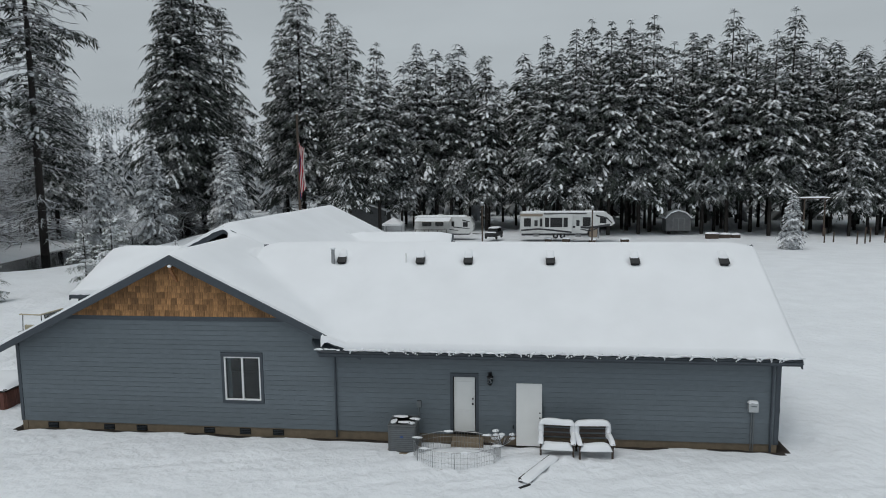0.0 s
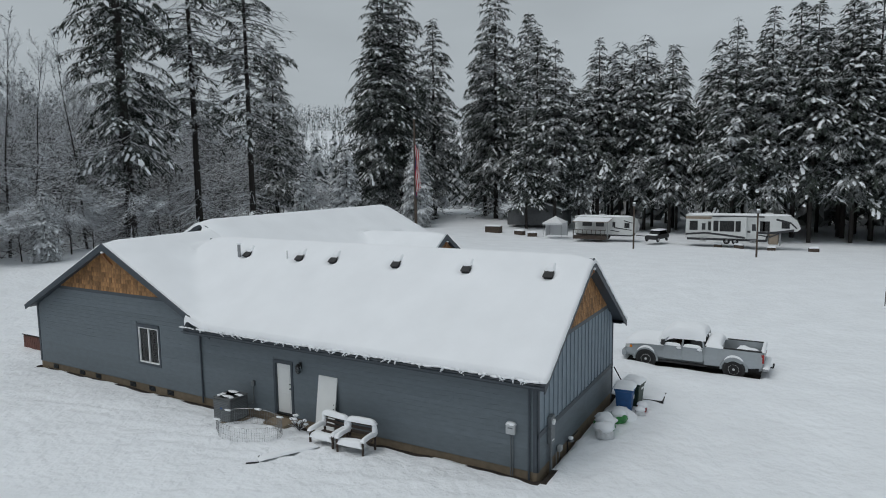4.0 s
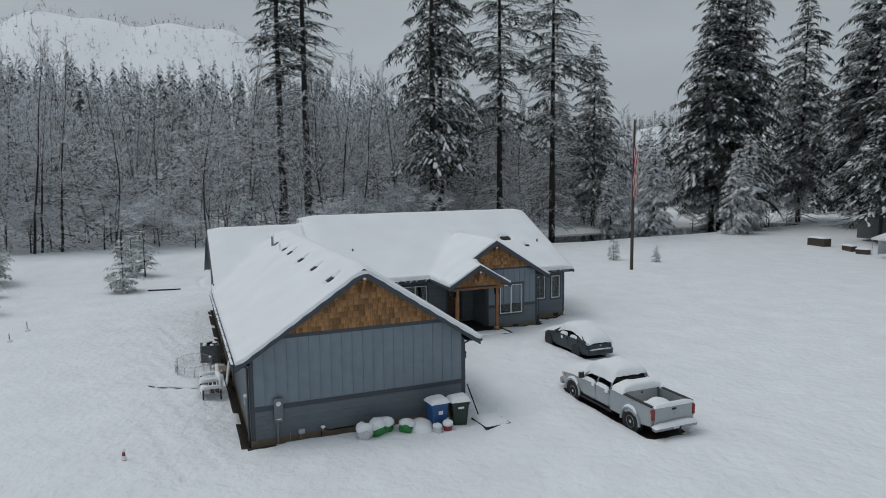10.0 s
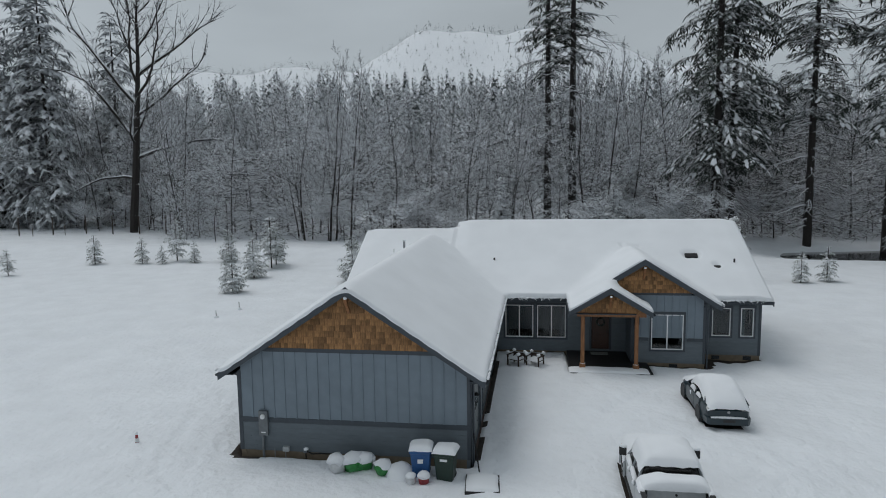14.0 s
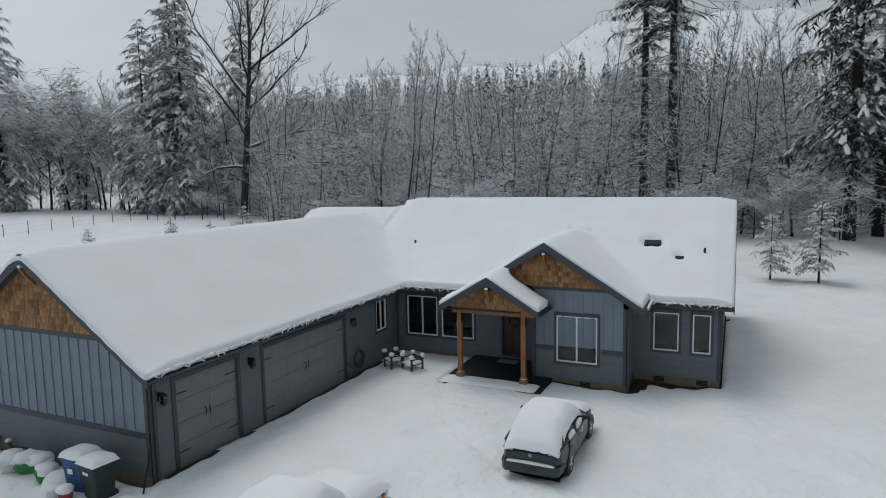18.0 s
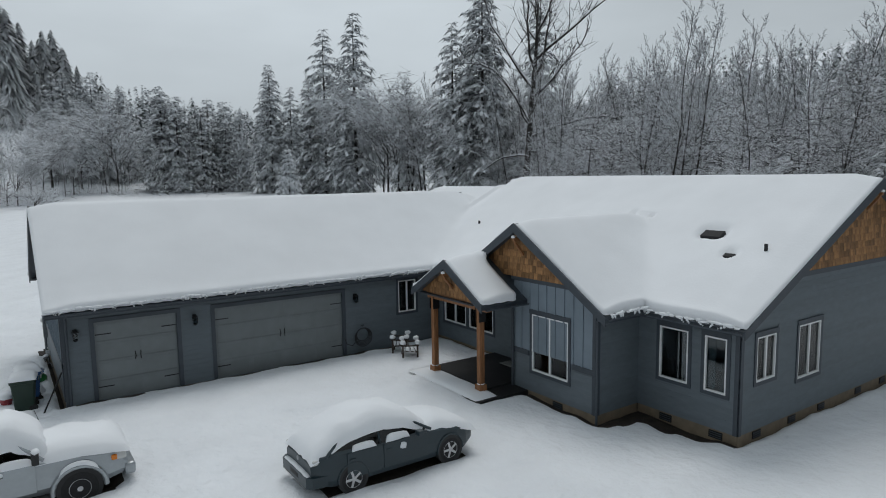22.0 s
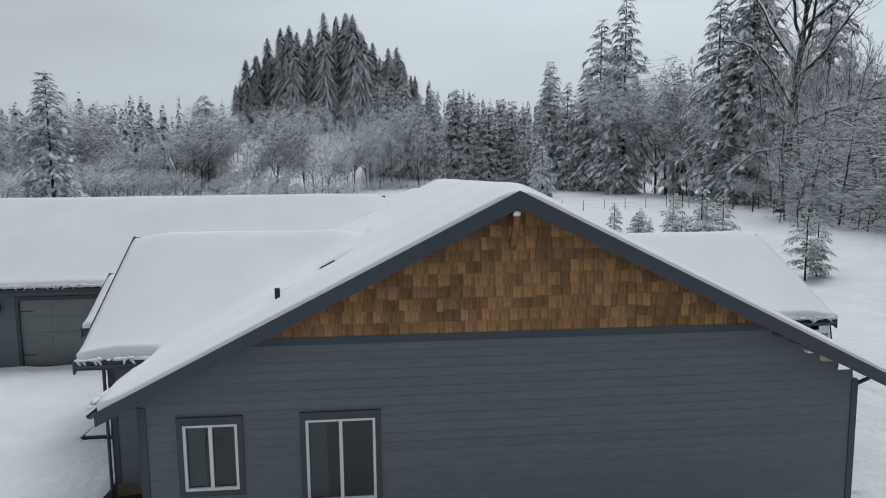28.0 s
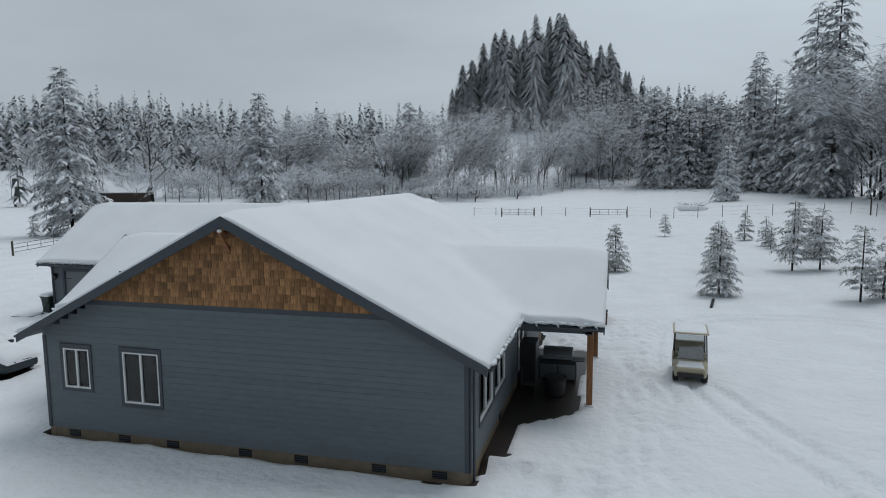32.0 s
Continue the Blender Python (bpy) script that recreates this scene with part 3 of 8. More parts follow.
wall("wall_rear", REAR, (rear_win, rear_door), (6.23, 6.0, 0.5), lap_to=3.84, label="blue-grey lap-sided rear wall")
wall("wall_garage_end", GEND, (), (4.15, 5.9, 0.66), lap_to=1.13, label="garage end wall, lap siding under board and batten")
wall("wall_garage_front", GFRONT, (small_gd, big_gd, gar_win), z0=-0.3, label="blue-grey lap-sided garage wall")
wall("wall_entry", FRONT_A, (fa1, fa2, entry), label="blue-grey lap-sided entry wall")
wall("wall_bump_front", BUMP, (bw,), lap_to=1.16, label="projecting gable wall with pale upper panel")
wall("wall_bump_side", BUMP_L)
wall("wall_bump_side", BUMP_R)
wall("wall_front", FRONT_B, (fb1, fb2), label="blue-grey lap-sided front wall")
wall("wall_end", END, (e1, e2), (6.65, 6.5, 0.503), lap_to=4.0, label="broad blue-grey lap-sided gable wall")
wall("wall_west", WEST, (w1, w2, slide), label="blue-grey lap-sided wall beside the patio")
wall("wall_west_step", STEP)
wall("wall_west_low", WEST_L)

foundation(REAR, 0, 26.19, (1.2, 3.36, 4.6, 7.13, 8.44, 9.64))
foundation(GEND, 0, 8.3)
foundation(FRONT_A, 0, 7.0, (3.0,))
foundation(BUMP, 0, 3.62, (2.1,))
foundation(BUMP_R, 0, 1.82)
foundation(FRONT_B, 0, 3.2, (1.0, 2.58))
foundation(END, 0, 13.4, (0.93, 2.75, 4.45, 6.85, 8.6, 10.9, 12.6))
foundation(WEST, 0, 16.32, (4.6,))
foundation(WEST_L, 0, 5.8)
for f, a, z0, z1 in ((REAR, 0.06, BASE, EAVE), (REAR, 26.13, BASE, EAVE), (GEND, 0.06, BASE, EAVE), (GEND, 8.24, BASE, EAVE), (GFRONT, 0.06, -0.3, EAVE),
                     (BUMP, 0.06, BASE, 3.2), (BUMP, 3.56, BASE, 3.0), (BUMP_R, 0.06, BASE, EAVE), (FRONT_B, 3.14, BASE, EAVE), (END, 0.06, BASE, EAVE),
                     (END, 13.34, BASE, EAVE), (WEST, 0.06, BASE, EAVE), (WEST, 16.26, BASE, EAVE)):
    corner(f, a, z0, z1)

band(GEND, 0, 8.3, 1.2)
band(GEND, 1.05, 7.25, 3.76, 0.14)
band(REAR, 2.05, 10.4, 3.92, 0.14)
band(END, 1.6, 11.7, 4.06, 0.14)
band(BUMP, 0, 0.84, 1.29)
band(BUMP, 2.73, 3.62, 1.29)
band(BUMP, 0, 2.9, 3.62, 0.12)
battens(GEND, [0.12 + k * 0.403 for k in range(21)], 1.28, lambda a: min(3.69, 5.9 - 0.66 * abs(a - 4.15) - 0.05))
battens(BUMP, [0.12 + k * 0.375 for k in range(10)], 1.37, lambda a: min(3.57, 5.3 - 0.625 * abs(a - 0.56) - 0.05))
gable_shingles(GEND, 4.15, 5.9, 0.66, 3.83, 1)
gable_shingles(REAR, 6.23, 6.0, 0.5, 3.99, 2)
gable_shingles(END, 6.65, 6.5, 0.503, 4.13, 3)
gable_shingles(BUMP, 0.56, 5.27, 0.625, 3.68, 4, lo=-2.2)

window(REAR, *rear_win, blind=0.12)
window(GFRONT, *gar_win)
window(FRONT_A, *fa1)
window(FRONT_A, *fa2)
window(BUMP, *bw, blind=0.0)
window(FRONT_B, *fb1, split=False)
window(FRONT_B, *fb2, split=False, blind=0.3)
window(END, *e1, blind=0.3)
window(END, *e2, blind=0.25)
window(WEST, *w1)
window(WEST, *w2)
window(WEST, *slide)

# rooms behind the glass
ibm = box(-28.0, -14.7, 6.0, 22.0, 0.1, 0.16)
box(-26.6, -0.72, 0.2, 8.1, 0.0, 0.1, ibm)
tagged(part("floor", ibm, ROOMFLOOR), "dim brown floor inside the house", "floor", kind="structure")
cbm = box(-27.9, -14.8, 6.0, 22.0, 2.7, 2.76)
box(-26.6, -0.72, 0.2, 8.1, 2.7, 2.76, cbm)
tagged(part("ceiling", cbm, ROOM), "pale ceiling inside the house", "ceiling", kind="structure")
pbm = box(-19.2, -19.1, 6.2, 21.9, 0.16, 2.7)
box(-27.9, -14.8, 11.9, 12.0, 0.16, 2.7, pbm)
box(-14.85, -14.75, 0.2, 8.1, 0.16, 2.7, pbm)
box(-27.9, -19.2, 17.9, 18.0, 0.16, 2.7, pbm)
tagged(part("wall_inner", pbm, ROOM), "pale inner partition walls behind the windows", "wall", kind="structure")

# ---- roofs ----
# axis, centre, half width to the eave, ridge height, slope, from, to
ROOFS = {
    "garage": ("x", 4.15, 4.68, 6.05, 0.665, -19.0, -0.16),
    "low": ("y", -20.52, 6.5, 6.16, 0.50, -0.40, 9.0),
    "high": ("y", -21.35, 7.25, 6.66, 0.503, 5.6, 22.52),
    "gable": ("x", 15.86, 3.73, 5.41, 0.63, -18.5, -12.43),
    "porch": ("x", 14.06, 1.98, 4.2, 0.605, -15.5, -11.0),
    "patio": ("x", 13.1, 4.05, 4.86, 0.487, -31.25, -24.0),
}


def roof_deck(axis, c, half, zr, sl, a0, a1, ends):
    """Two sloping decks, barge boards at the open ends, fascia and gutter along the eaves."""
    at = (lambda a, q, z: Vector((a, q, z))) if axis == "x" else (lambda a, q, z: Vector((q, a, z)))
    along = at(1, 0, 0)
    for s in (-1, 1):
        ze = zr - sl * half
        short = a0 + 3.6 if a0 == -19.0 else a0
        e0, r0, r1, e1 = at(short, c + s * half, ze), at(a0, c, zr), at(a1, c, zr), at(a1, c + s * half, ze)
        part("roof_deck", prism([e0, r0, r1, e1], -UP * 0.14), TRIM, house, "dark shingled roof deck under snow")
        for a, o in ends:
            b0, b1 = at(a, c + s * (half + 0.01), ze + 0.02), at(a, c, zr + 0.02)
            part("barge_board", prism([b0, b1, b1 - UP * 0.30, b0 - UP * 0.24], along * o), TRIM, house, "dark slate barge board")


roof_deck(*ROOFS["garage"], [(-0.16, 0.04)])
roof_deck(*ROOFS["low"], [(-0.44, 0.04)])
roof_deck(*ROOFS["high"], [(22.52, 0.04), (5.56, 0.04)])
roof_deck(*ROOFS["gable"], [(-12.43, 0.04)])
roof_deck(*ROOFS["porch"], [(-11.0, 0.04)])
roof_deck(*ROOFS["patio"], [(-31.29, 0.04)])


def gutter(a, b, r=0.065):
    """A half-round dark gutter between two points."""
    a, b = Vector(a), Vector(b)
    side = (b - a).normalized().cross(UP)
    prof = [side * (math.cos(t) * r) + UP * (math.sin(t) * r) for t in np.linspace(math.pi, 2 * math.pi, 7)]
    prof += [p * 0.85 for p in reversed(prof)]
    part("gutter", prism([a + p for p in prof], b - a), TRIM, house, "dark metal gutter edged with snow")


gutter((-15.4, -0.58, 2.93), (-0.14, -0.58, 2.93))
gutter((-0.14, 8.88, 2.93), (-14.0, 8.88, 2.93))
gutter((-14.0, 8.9, 2.98), (-14.0, 12.1, 2.98))
gutter((-14.0, 19.6, 2.98), (-14.0, 22.5, 2.98))
gutter((-28.68, 22.5, 2.98), (-28.68, 17.2, 2.98))
gutter((-27.08, 5.5, 2.9), (-27.08, -0.4, 2.9))
gutter((-29.0, 17.2, 2.86), (-31.2, 17.2, 2.86))
gutter((-12.5, 19.66, 3.06), (-14.0, 19.66, 3.06))
gutter((-11.1, 16.12, 2.9), (-12.8, 16.12, 2.9))


def downspout(pts, r=0.038):
    part("downspout", tube(pts, r, 8), TRIM, house, "dark square downspout")


downspout([(-15.0, -0.55, 2.88), (-15.0, -0.07, 2.7), (-15.0, -0.07, -0.15)])
downspout([(-0.8, -0.55, 2.88), (-0.8, -0.07, 2.7), (-0.8, -0.07, -0.25)])
downspout([(-0.7, 8.85, 2.88), (-0.7, 8.38, 2.7), (-0.7, 8.38, -0.2)])
downspout([(-12.75, 19.5, 3.0), (-12.76, 19.01, 2.85), (-12.76, 19.01, -0.25)])
downspout([(-28.62, 21.9, 2.95), (-28.13, 21.9, 2.75), (-28.13, 21.9, -0.3)])
downspout([(-12.4, 16.1, 2.86), (-12.75, 15.42, 2.7), (-12.75, 15.42, -0.1)])
downspout([(-14.3, 8.85, 2.9), (-14.5, 8.4, 2.75), (-14.5, 8.4, -0.1)])
downspout([(-27.05, 0.3, 2.88), (-26.83, 0.3, 2.7), (-26.83, 0.3, -0.1)])
part("soffit", box(-15.3, -0.2, -0.52, 0, 2.9, 2.93), TRIM, house)
part("soffit", box(-14.6, -0.2, 8.3, 8.82, 2.9, 2.93), TRIM, house)


def roof_snow():
    """One soft sheet of snow over all roofs, thinned to a round lip at the edges."""
    cell = 0.12
    xs, ys = np.arange(-31.9, 1.1, cell), np.arange(-1.1, 23.3, cell)
    gx, gy = np.meshgrid(xs, ys, indexing="ij")
    top = np.full(gx.shape, -50.0)
    edge = np.full(gx.shape, -50.0)
    rake = np.full(gx.shape, 9.0)
    for axis, c, half, zr, sl, a0, a1 in ROOFS.values():
        a, q = (gx, gy) if axis == "x" else (gy, gx)
        rim = 0.1 if half > 4 else 0.065
        d = np.minimum(half + 0.06 - np.abs(q - c), np.minimum(a - a0 + rim, a1 + rim - a))
        if a0 == -19.0:
            d = np.minimum(d, a + 15.42 + 1.5 * (half - np.abs(q - c)))
        z = zr - sl * np.abs(q - c)
        rake = np.where((d > 0) & (z > top), np.minimum(a - a0, a1 - a) + rim, rake)
        top = np.where((d > 0) & (z > top), z, top)
        edge = np.maximum(edge, d)
    inside = edge > 0
    h = top.copy()
    for _ in range(5):
        acc, cnt = 0 * h, 0 * h
        for dx in (-1, 0, 1):
            for dy in (-1, 0, 1):
                s, k = np.roll(h, (dx, dy), (0, 1)), np.roll(inside, (dx, dy), (0, 1))
                ok = k & (np.abs(s - h) < 0.45)
                acc, cnt = acc + np.where(ok, s, 0), cnt + ok
        h = np.where(inside, np.maximum(acc / np.maximum(cnt, 1), h - 0.05), h)
    lip = np.clip(edge / 0.22, 0, 1)
    rag = wave_noise(gx, gy, 31, ((4, 0.5), (9, 0.5)))
    thick = 0.06 + 0.17 * np.sqrt(np.clip(1 - (1 - lip) ** 2, 0, 1)) + 0.012 * wave_noise(gx, gy, 33, ((0.8, 0.5), (2.0, 0.5)))
    thick = thick + 0.02 * rag * (1 - lip)
    thick = thick * (0.42 + 0.58 * smooth01(rake / 1.0))
    # small melt holes where vents and pipes come through
    for vx, vy, r in ((-15.53, 3.15, 0.3), (-12.48, 3.15, 0.3), (-10.67, 3.15, 0.3), (-7.61, 3.15, 0.3), (-4.55, 3.15, 0.3), (-1.41, 3.15, 0.3),
                      (-17.78, 19.05, 0.36), (-17.78, 19.45, 0.36), (-16.8, 20.43, 0.24), (-18.6, 15.5, 0.12), (-18.4, 16.4, 0.12)):
        thick = thick - 0.19 * np.exp(-((np.hypot((gx - vx) * 1.0, (gy - vy) * 1.2) / r) ** 4))
    z = h + np.maximum(thick, 0.02)
    idx = -np.ones(gx.shape, int)
    idx[inside] = np.arange(inside.sum())
    verts = np.stack([gx[inside], gy[inside], z[inside]], -1)
    quad = inside[:-1, :-1] & inside[1:, :-1] & inside[1:, 1:] & inside[:-1, 1:]
    spread = np.max([z[:-1, :-1], z[1:, :-1], z[1:, 1:], z[:-1, 1:]], 0) - np.min([z[:-1, :-1], z[1:, :-1], z[1:, 1:], z[:-1, 1:]], 0)
    f = np.stack([idx[:-1, :-1], idx[1:, :-1], idx[1:, 1:], idx[:-1, 1:]], -1)[quad & (spread < 0.5)]
    # skirt down to the deck round the rim
    from_edge = {}
    for q in f.tolist():
        for a, b in zip(q, q[1:] + q[:1]):
            from_edge[(a, b)] = 1
    rim = [e for e in from_edge if (e[1], e[0]) not in from_edge]
    low, extra, n = {}, [], len(verts)
    hz = h[inside]
    for a, b in rim:
        for v in (a, b):
            if v not in low:
                low[v] = n + len(extra)
                extra.append((verts[v][0], verts[v][1], hz[v] - 0.03 - 0.03 * abs(math.sin(verts[v][0] * 7.1 + verts[v][1] * 5.3))))
    faces = f.tolist() + [[b, a, low[a], low[b]] for a, b in rim]
    ob = part("roof_snow", (np.concatenate([verts, np.array(extra)]).tolist(), [], faces), SNOW, house, "thick smooth blanket of snow on the roofs", smooth=True)
    return ob


roof_snow()


def eave_lumps(a, b, seed, n):
    """Drips and lumps of snow caught on a gutter."""
    rng = random.Random(seed)
    a, b = Vector(a), Vector(b)
    bm = bmesh.new()
    way = (b - a).normalized()
    ax = abs(way.x) > 0.5
    for k in range(n * 2):
        p = a.lerp(b, (k + rng.uniform(0.05, 0.95)) / (n * 2))
        w, o, h = rng.uniform(0.05, 0.22), 0.05, rng.uniform(0.025, 0.05)
        blob(p + Vector((0, 0, rng.uniform(0.06, 0.11))), (w, o, h) if ax else (o, w, h), rng.randint(0, 999), 0.6, 1, None, bm)
        if rng.random() < 0.45:
            lean = rng.uniform(-0.09, 0.09)
            for j in range(3):
                r = 0.034 - 0.007 * j
                blob(p + way * lean * (j + 0.5) + Vector((0, 0, 0.045 - 0.04 * j)), (r * 1.2, r, r * 1.3), rng.randint(0, 999), 0.5, 1, None, bm)
    tagged(part("eave_snow", bm, SNOW, house, "lumps of snow hanging along a gutter", smooth=True), "lumps of snow hanging along a gutter", kind="stuff")


eave_lumps((-15.4, -0.6, 3.0), (-0.14, -0.6, 2.98), 1, 40)
eave_lumps((-0.14, 8.92, 2.98), (-14.0, 8.92, 2.98), 2, 40)
eave_lumps((-13.97, 8.9, 3.03), (-13.97, 12.1, 3.03), 3, 9)
eave_lumps((-13.97, 19.6, 3.03), (-13.97, 22.5, 3.03), 4, 8)
eave_lumps((-28.72, 22.5, 3.0), (-28.72, 17.2, 3.0), 5, 14)
eave_lumps((-29.0, 17.22, 2.9), (-31.2, 17.22, 2.9), 6, 6)
eave_lumps((-12.5, 19.7, 3.1), (-14.0, 19.7, 3.1), 7, 5)

# ---- trees ----


def stem(pts, radii, n):
    """One tapering tube through the points, as vertex and face lists."""
    verts, faces = [], []
    for i, (p, r) in enumerate(zip(pts, radii)):
        way = (pts[min(i + 1, len(pts) - 1)] - pts[max(i - 1, 0)]).normalized()
        s = way.orthogonal().normalized() if abs(way.z) < 0.9 else (Vector((1, 0, 0)) - way * way.x).normalized()
        c = way.cross(s)
        verts += [tuple(p + (s * math.cos(g) + c * math.sin(g)) * r) for g in (2 * math.pi * j / n for j in range(n))]
        if i:
            k = (i - 1) * n
            faces += [(k + j, k + (j + 1) % n, k + n + (j + 1) % n, k + n + j) for j in range(n)]
    return verts, faces


def ribbon(verts, faces, a, b, w, turn=0.0):
    """A sliver from a to b, broad at its root, thin enough for a twig."""
    way = b - a
    s = way.orthogonal().normalized()
    s = s * math.cos(turn) + way.normalized().cross(s) * math.sin(turn)
    k = len(verts)
    verts += [tuple(a + s * w), tuple(a - s * w), tuple(b)]
    faces.append((k, k + 1, k + 2))


def stuff_part(name, mesh, mat, ob, label):
    q = part(name, mesh, mat, ob, label)
    return tagged(q, label, kind="stuff")


def fronds(rng, z0, height, reach, levels, per, droop, step, snow_share, top_pow, gap, ragged, loads):
    """Boughs that droop from the trunk: each a fan of side branches hung with short needle sprays, with cushions of snow on its outer parts."""
    lv, lf, sv, sf = [], [], [], []
    uni, chance = rng.uniform, rng.random

    def cushion(x, y, z, w, ex, ey, slope):
        b = len(sv)
        sv.append((x, y, z + 0.06 + 0.2 * w))
        turn = uni(0, 6.28)
        for q in range(5):
            a = turn + q * 1.2566
            f, g = math.cos(a) * w * uni(0.75, 1.5), math.sin(a) * w * uni(0.55, 1.0)
            sv.append((x + ex * f - ey * g, y + ey * f + ex * g, z + slope * f - w * uni(0.08, 0.4)))
        sf.extend((b, b + 1 + q, b + 1 + (q + 1) % 5) for q in range(5))

    def axis(x, y, z, ex, ey, L, rise, dr, heavy, first):
        n = max(2, int(L / step))
        bw = 0.36 * L / n
        for s in range(n):
            u = first + (1 - first) * (s + 0.6) / n
            px, py, pz = x + ex * L * u, y + ey * L * u, z + rise * L * u - dr * L * u * u
            slope = rise - 2 * dr * u
            for lr in (-1, 1) if s < n - 1 else (-1, 0, 1):
                ang = lr * uni(0.5, 1.2)
                ca, sa = math.cos(ang), math.sin(ang)
                bl = step * uni(0.9, 2.3)
                dz = slope * bl * ca - bl * uni(0.05, 0.75)
                b = len(lv)
                lv.extend(((px - ex * bw, py - ey * bw, pz - slope * bw), (px + ex * bw, py + ey * bw, pz + slope * bw),
                           (px + (ex * ca - ey * sa) * bl, py + (ey * ca + ex * sa) * bl, pz + dz)))
                lf.append((b, b + 1, b + 2))
            if chance() < snow_share * (0.5 if heavy else 0.14) * (0.25 + u):
                cushion(px, py, pz, step * uni(0.3, 1.0), ex, ey, slope)

    for k in range(levels):
        t = min(max((k + uni(-0.45, 0.45)) / levels, 0), 0.985)
        z = z0 + (height - z0) * t
        r = reach * ((1 - t) ** top_pow) * (0.7 + 0.3 * min(1, t * 4)) + 0.03 * reach
        for j in range(per):
            if chance() < gap:
                continue
            az = 2 * math.pi * (j + uni(0, 0.95)) / per + k * 1.9
            L = r * uni(1 - ragged, 1 + ragged * 0.4)
            dx, dy = math.cos(az), math.sin(az)
            rise, dr = 0.05 + 0.45 * t + uni(-0.1, 0.1), droop * uni(0.5, 1.3)
            zz = z + uni(-0.5, 0.5) * (height - z0) / levels
            heavy = chance() < loads
            axis(0, 0, zz, dx, dy, L, rise, dr, heavy, 0.06)
            sides = int(L / step * 0.5)
            for q in range(sides):
                u = 0.22 + 0.7 * (q + chance()) / sides
                ang = (1 if q % 2 else -1) * uni(0.5, 1.0)
                ca, sa = math.cos(ang), math.sin(ang)
                axis(dx * L * u, dy * L * u, zz + rise * L * u - dr * L * u * u, dx * ca - dy * sa, dy * ca + dx * sa,
                     L * (0.2 + 0.38 * (1 - u)) * uni(0.7, 1.2), (rise - 2 * dr * u) * ca - 0.05, 0.3, heavy, 0.1)
    return (lv, [], lf), (sv, [], sf)


def conifer(name, label, seed, height, reach, start, levels, per, droop=0.6, step=0.4, snow_share=0.75, trunk_r=0.3, needle=None,
            top_pow=0.8, gap=0.0, ragged=0.4, loads=0.8, lean=0.0, dead=0, dead_top=1.0):
    rng = random.Random(seed)
    ob = thing(name, label, "tree")
    hs = np.linspace(-0.6, height * 0.99, 8)
    pts = [Vector((lean * (h / height) ** 2 * height * 0.03, 0, h)) for h in hs]
    part("trunk", (lambda m: (m[0], [], m[1]))(stem(pts, [trunk_r * (1 - max(h, 0) / height) ** 0.8 + 0.02 for h in hs], 8)), BARK, ob, "dark bark trunk streaked with snow")
    if dead:
        dark, white = ([], []), ([], [])
        for k in range(dead):
            z = rng.uniform(0.12, dead_top) * start
            az, L = rng.uniform(0, 6.28), rng.uniform(0.35, 1.15) * 5.6
            d = Vector((math.cos(az), math.sin(az), 0))
            pts = [d * L * u + Vector((rng.uniform(-0.2, 0.2) * u, rng.uniform(-0.2, 0.2) * u, z - 0.5 * L * u * u + 0.3 * L * u ** 4)) for u in (0, 0.2, 0.4, 0.6, 0.8, 1.0)]
            for (vs, fs), up, w in ((dark, 0.0, 0.055), (white, 0.045, 0.06)):
                sv, sf = stem([p + UP * up for p in pts], [w, w * 0.9, w * 0.8, w * 0.65, w * 0.5, w * 0.3], 3)
                b = len(vs)
                vs.extend(sv)
                fs.extend(tuple(b + i for i in f) for f in sf)
            for q in pts[1:]:
                for e in range(4):
                    a2 = az + rng.uniform(-1.3, 1.3)
                    ribbon(*(white if e == 0 else dark), q, q + Vector((math.cos(a2), math.sin(a2), rng.uniform(-1.1, 0.1))) * L * 0.2, 0.035, rng.uniform(0, 3))
        stuff_part("dead_limb_tangle", (dark[0], [], dark[1]), TWIG, ob, "long bare lower limbs")
        stuff_part("limb_snow", (white[0], [], white[1]), FROST, ob, "snow along the bare limbs")
    green, snow = fronds(rng, start, height, reach, levels, per, droop, step, snow_share, top_pow, gap, ragged, loads)
    stuff_part("crown", green, needle or NEEDLE, ob, "dark green drooping needle boughs")
    stuff_part("snow_load", snow, FROST, ob, "white snow lying on the boughs")
    return ob


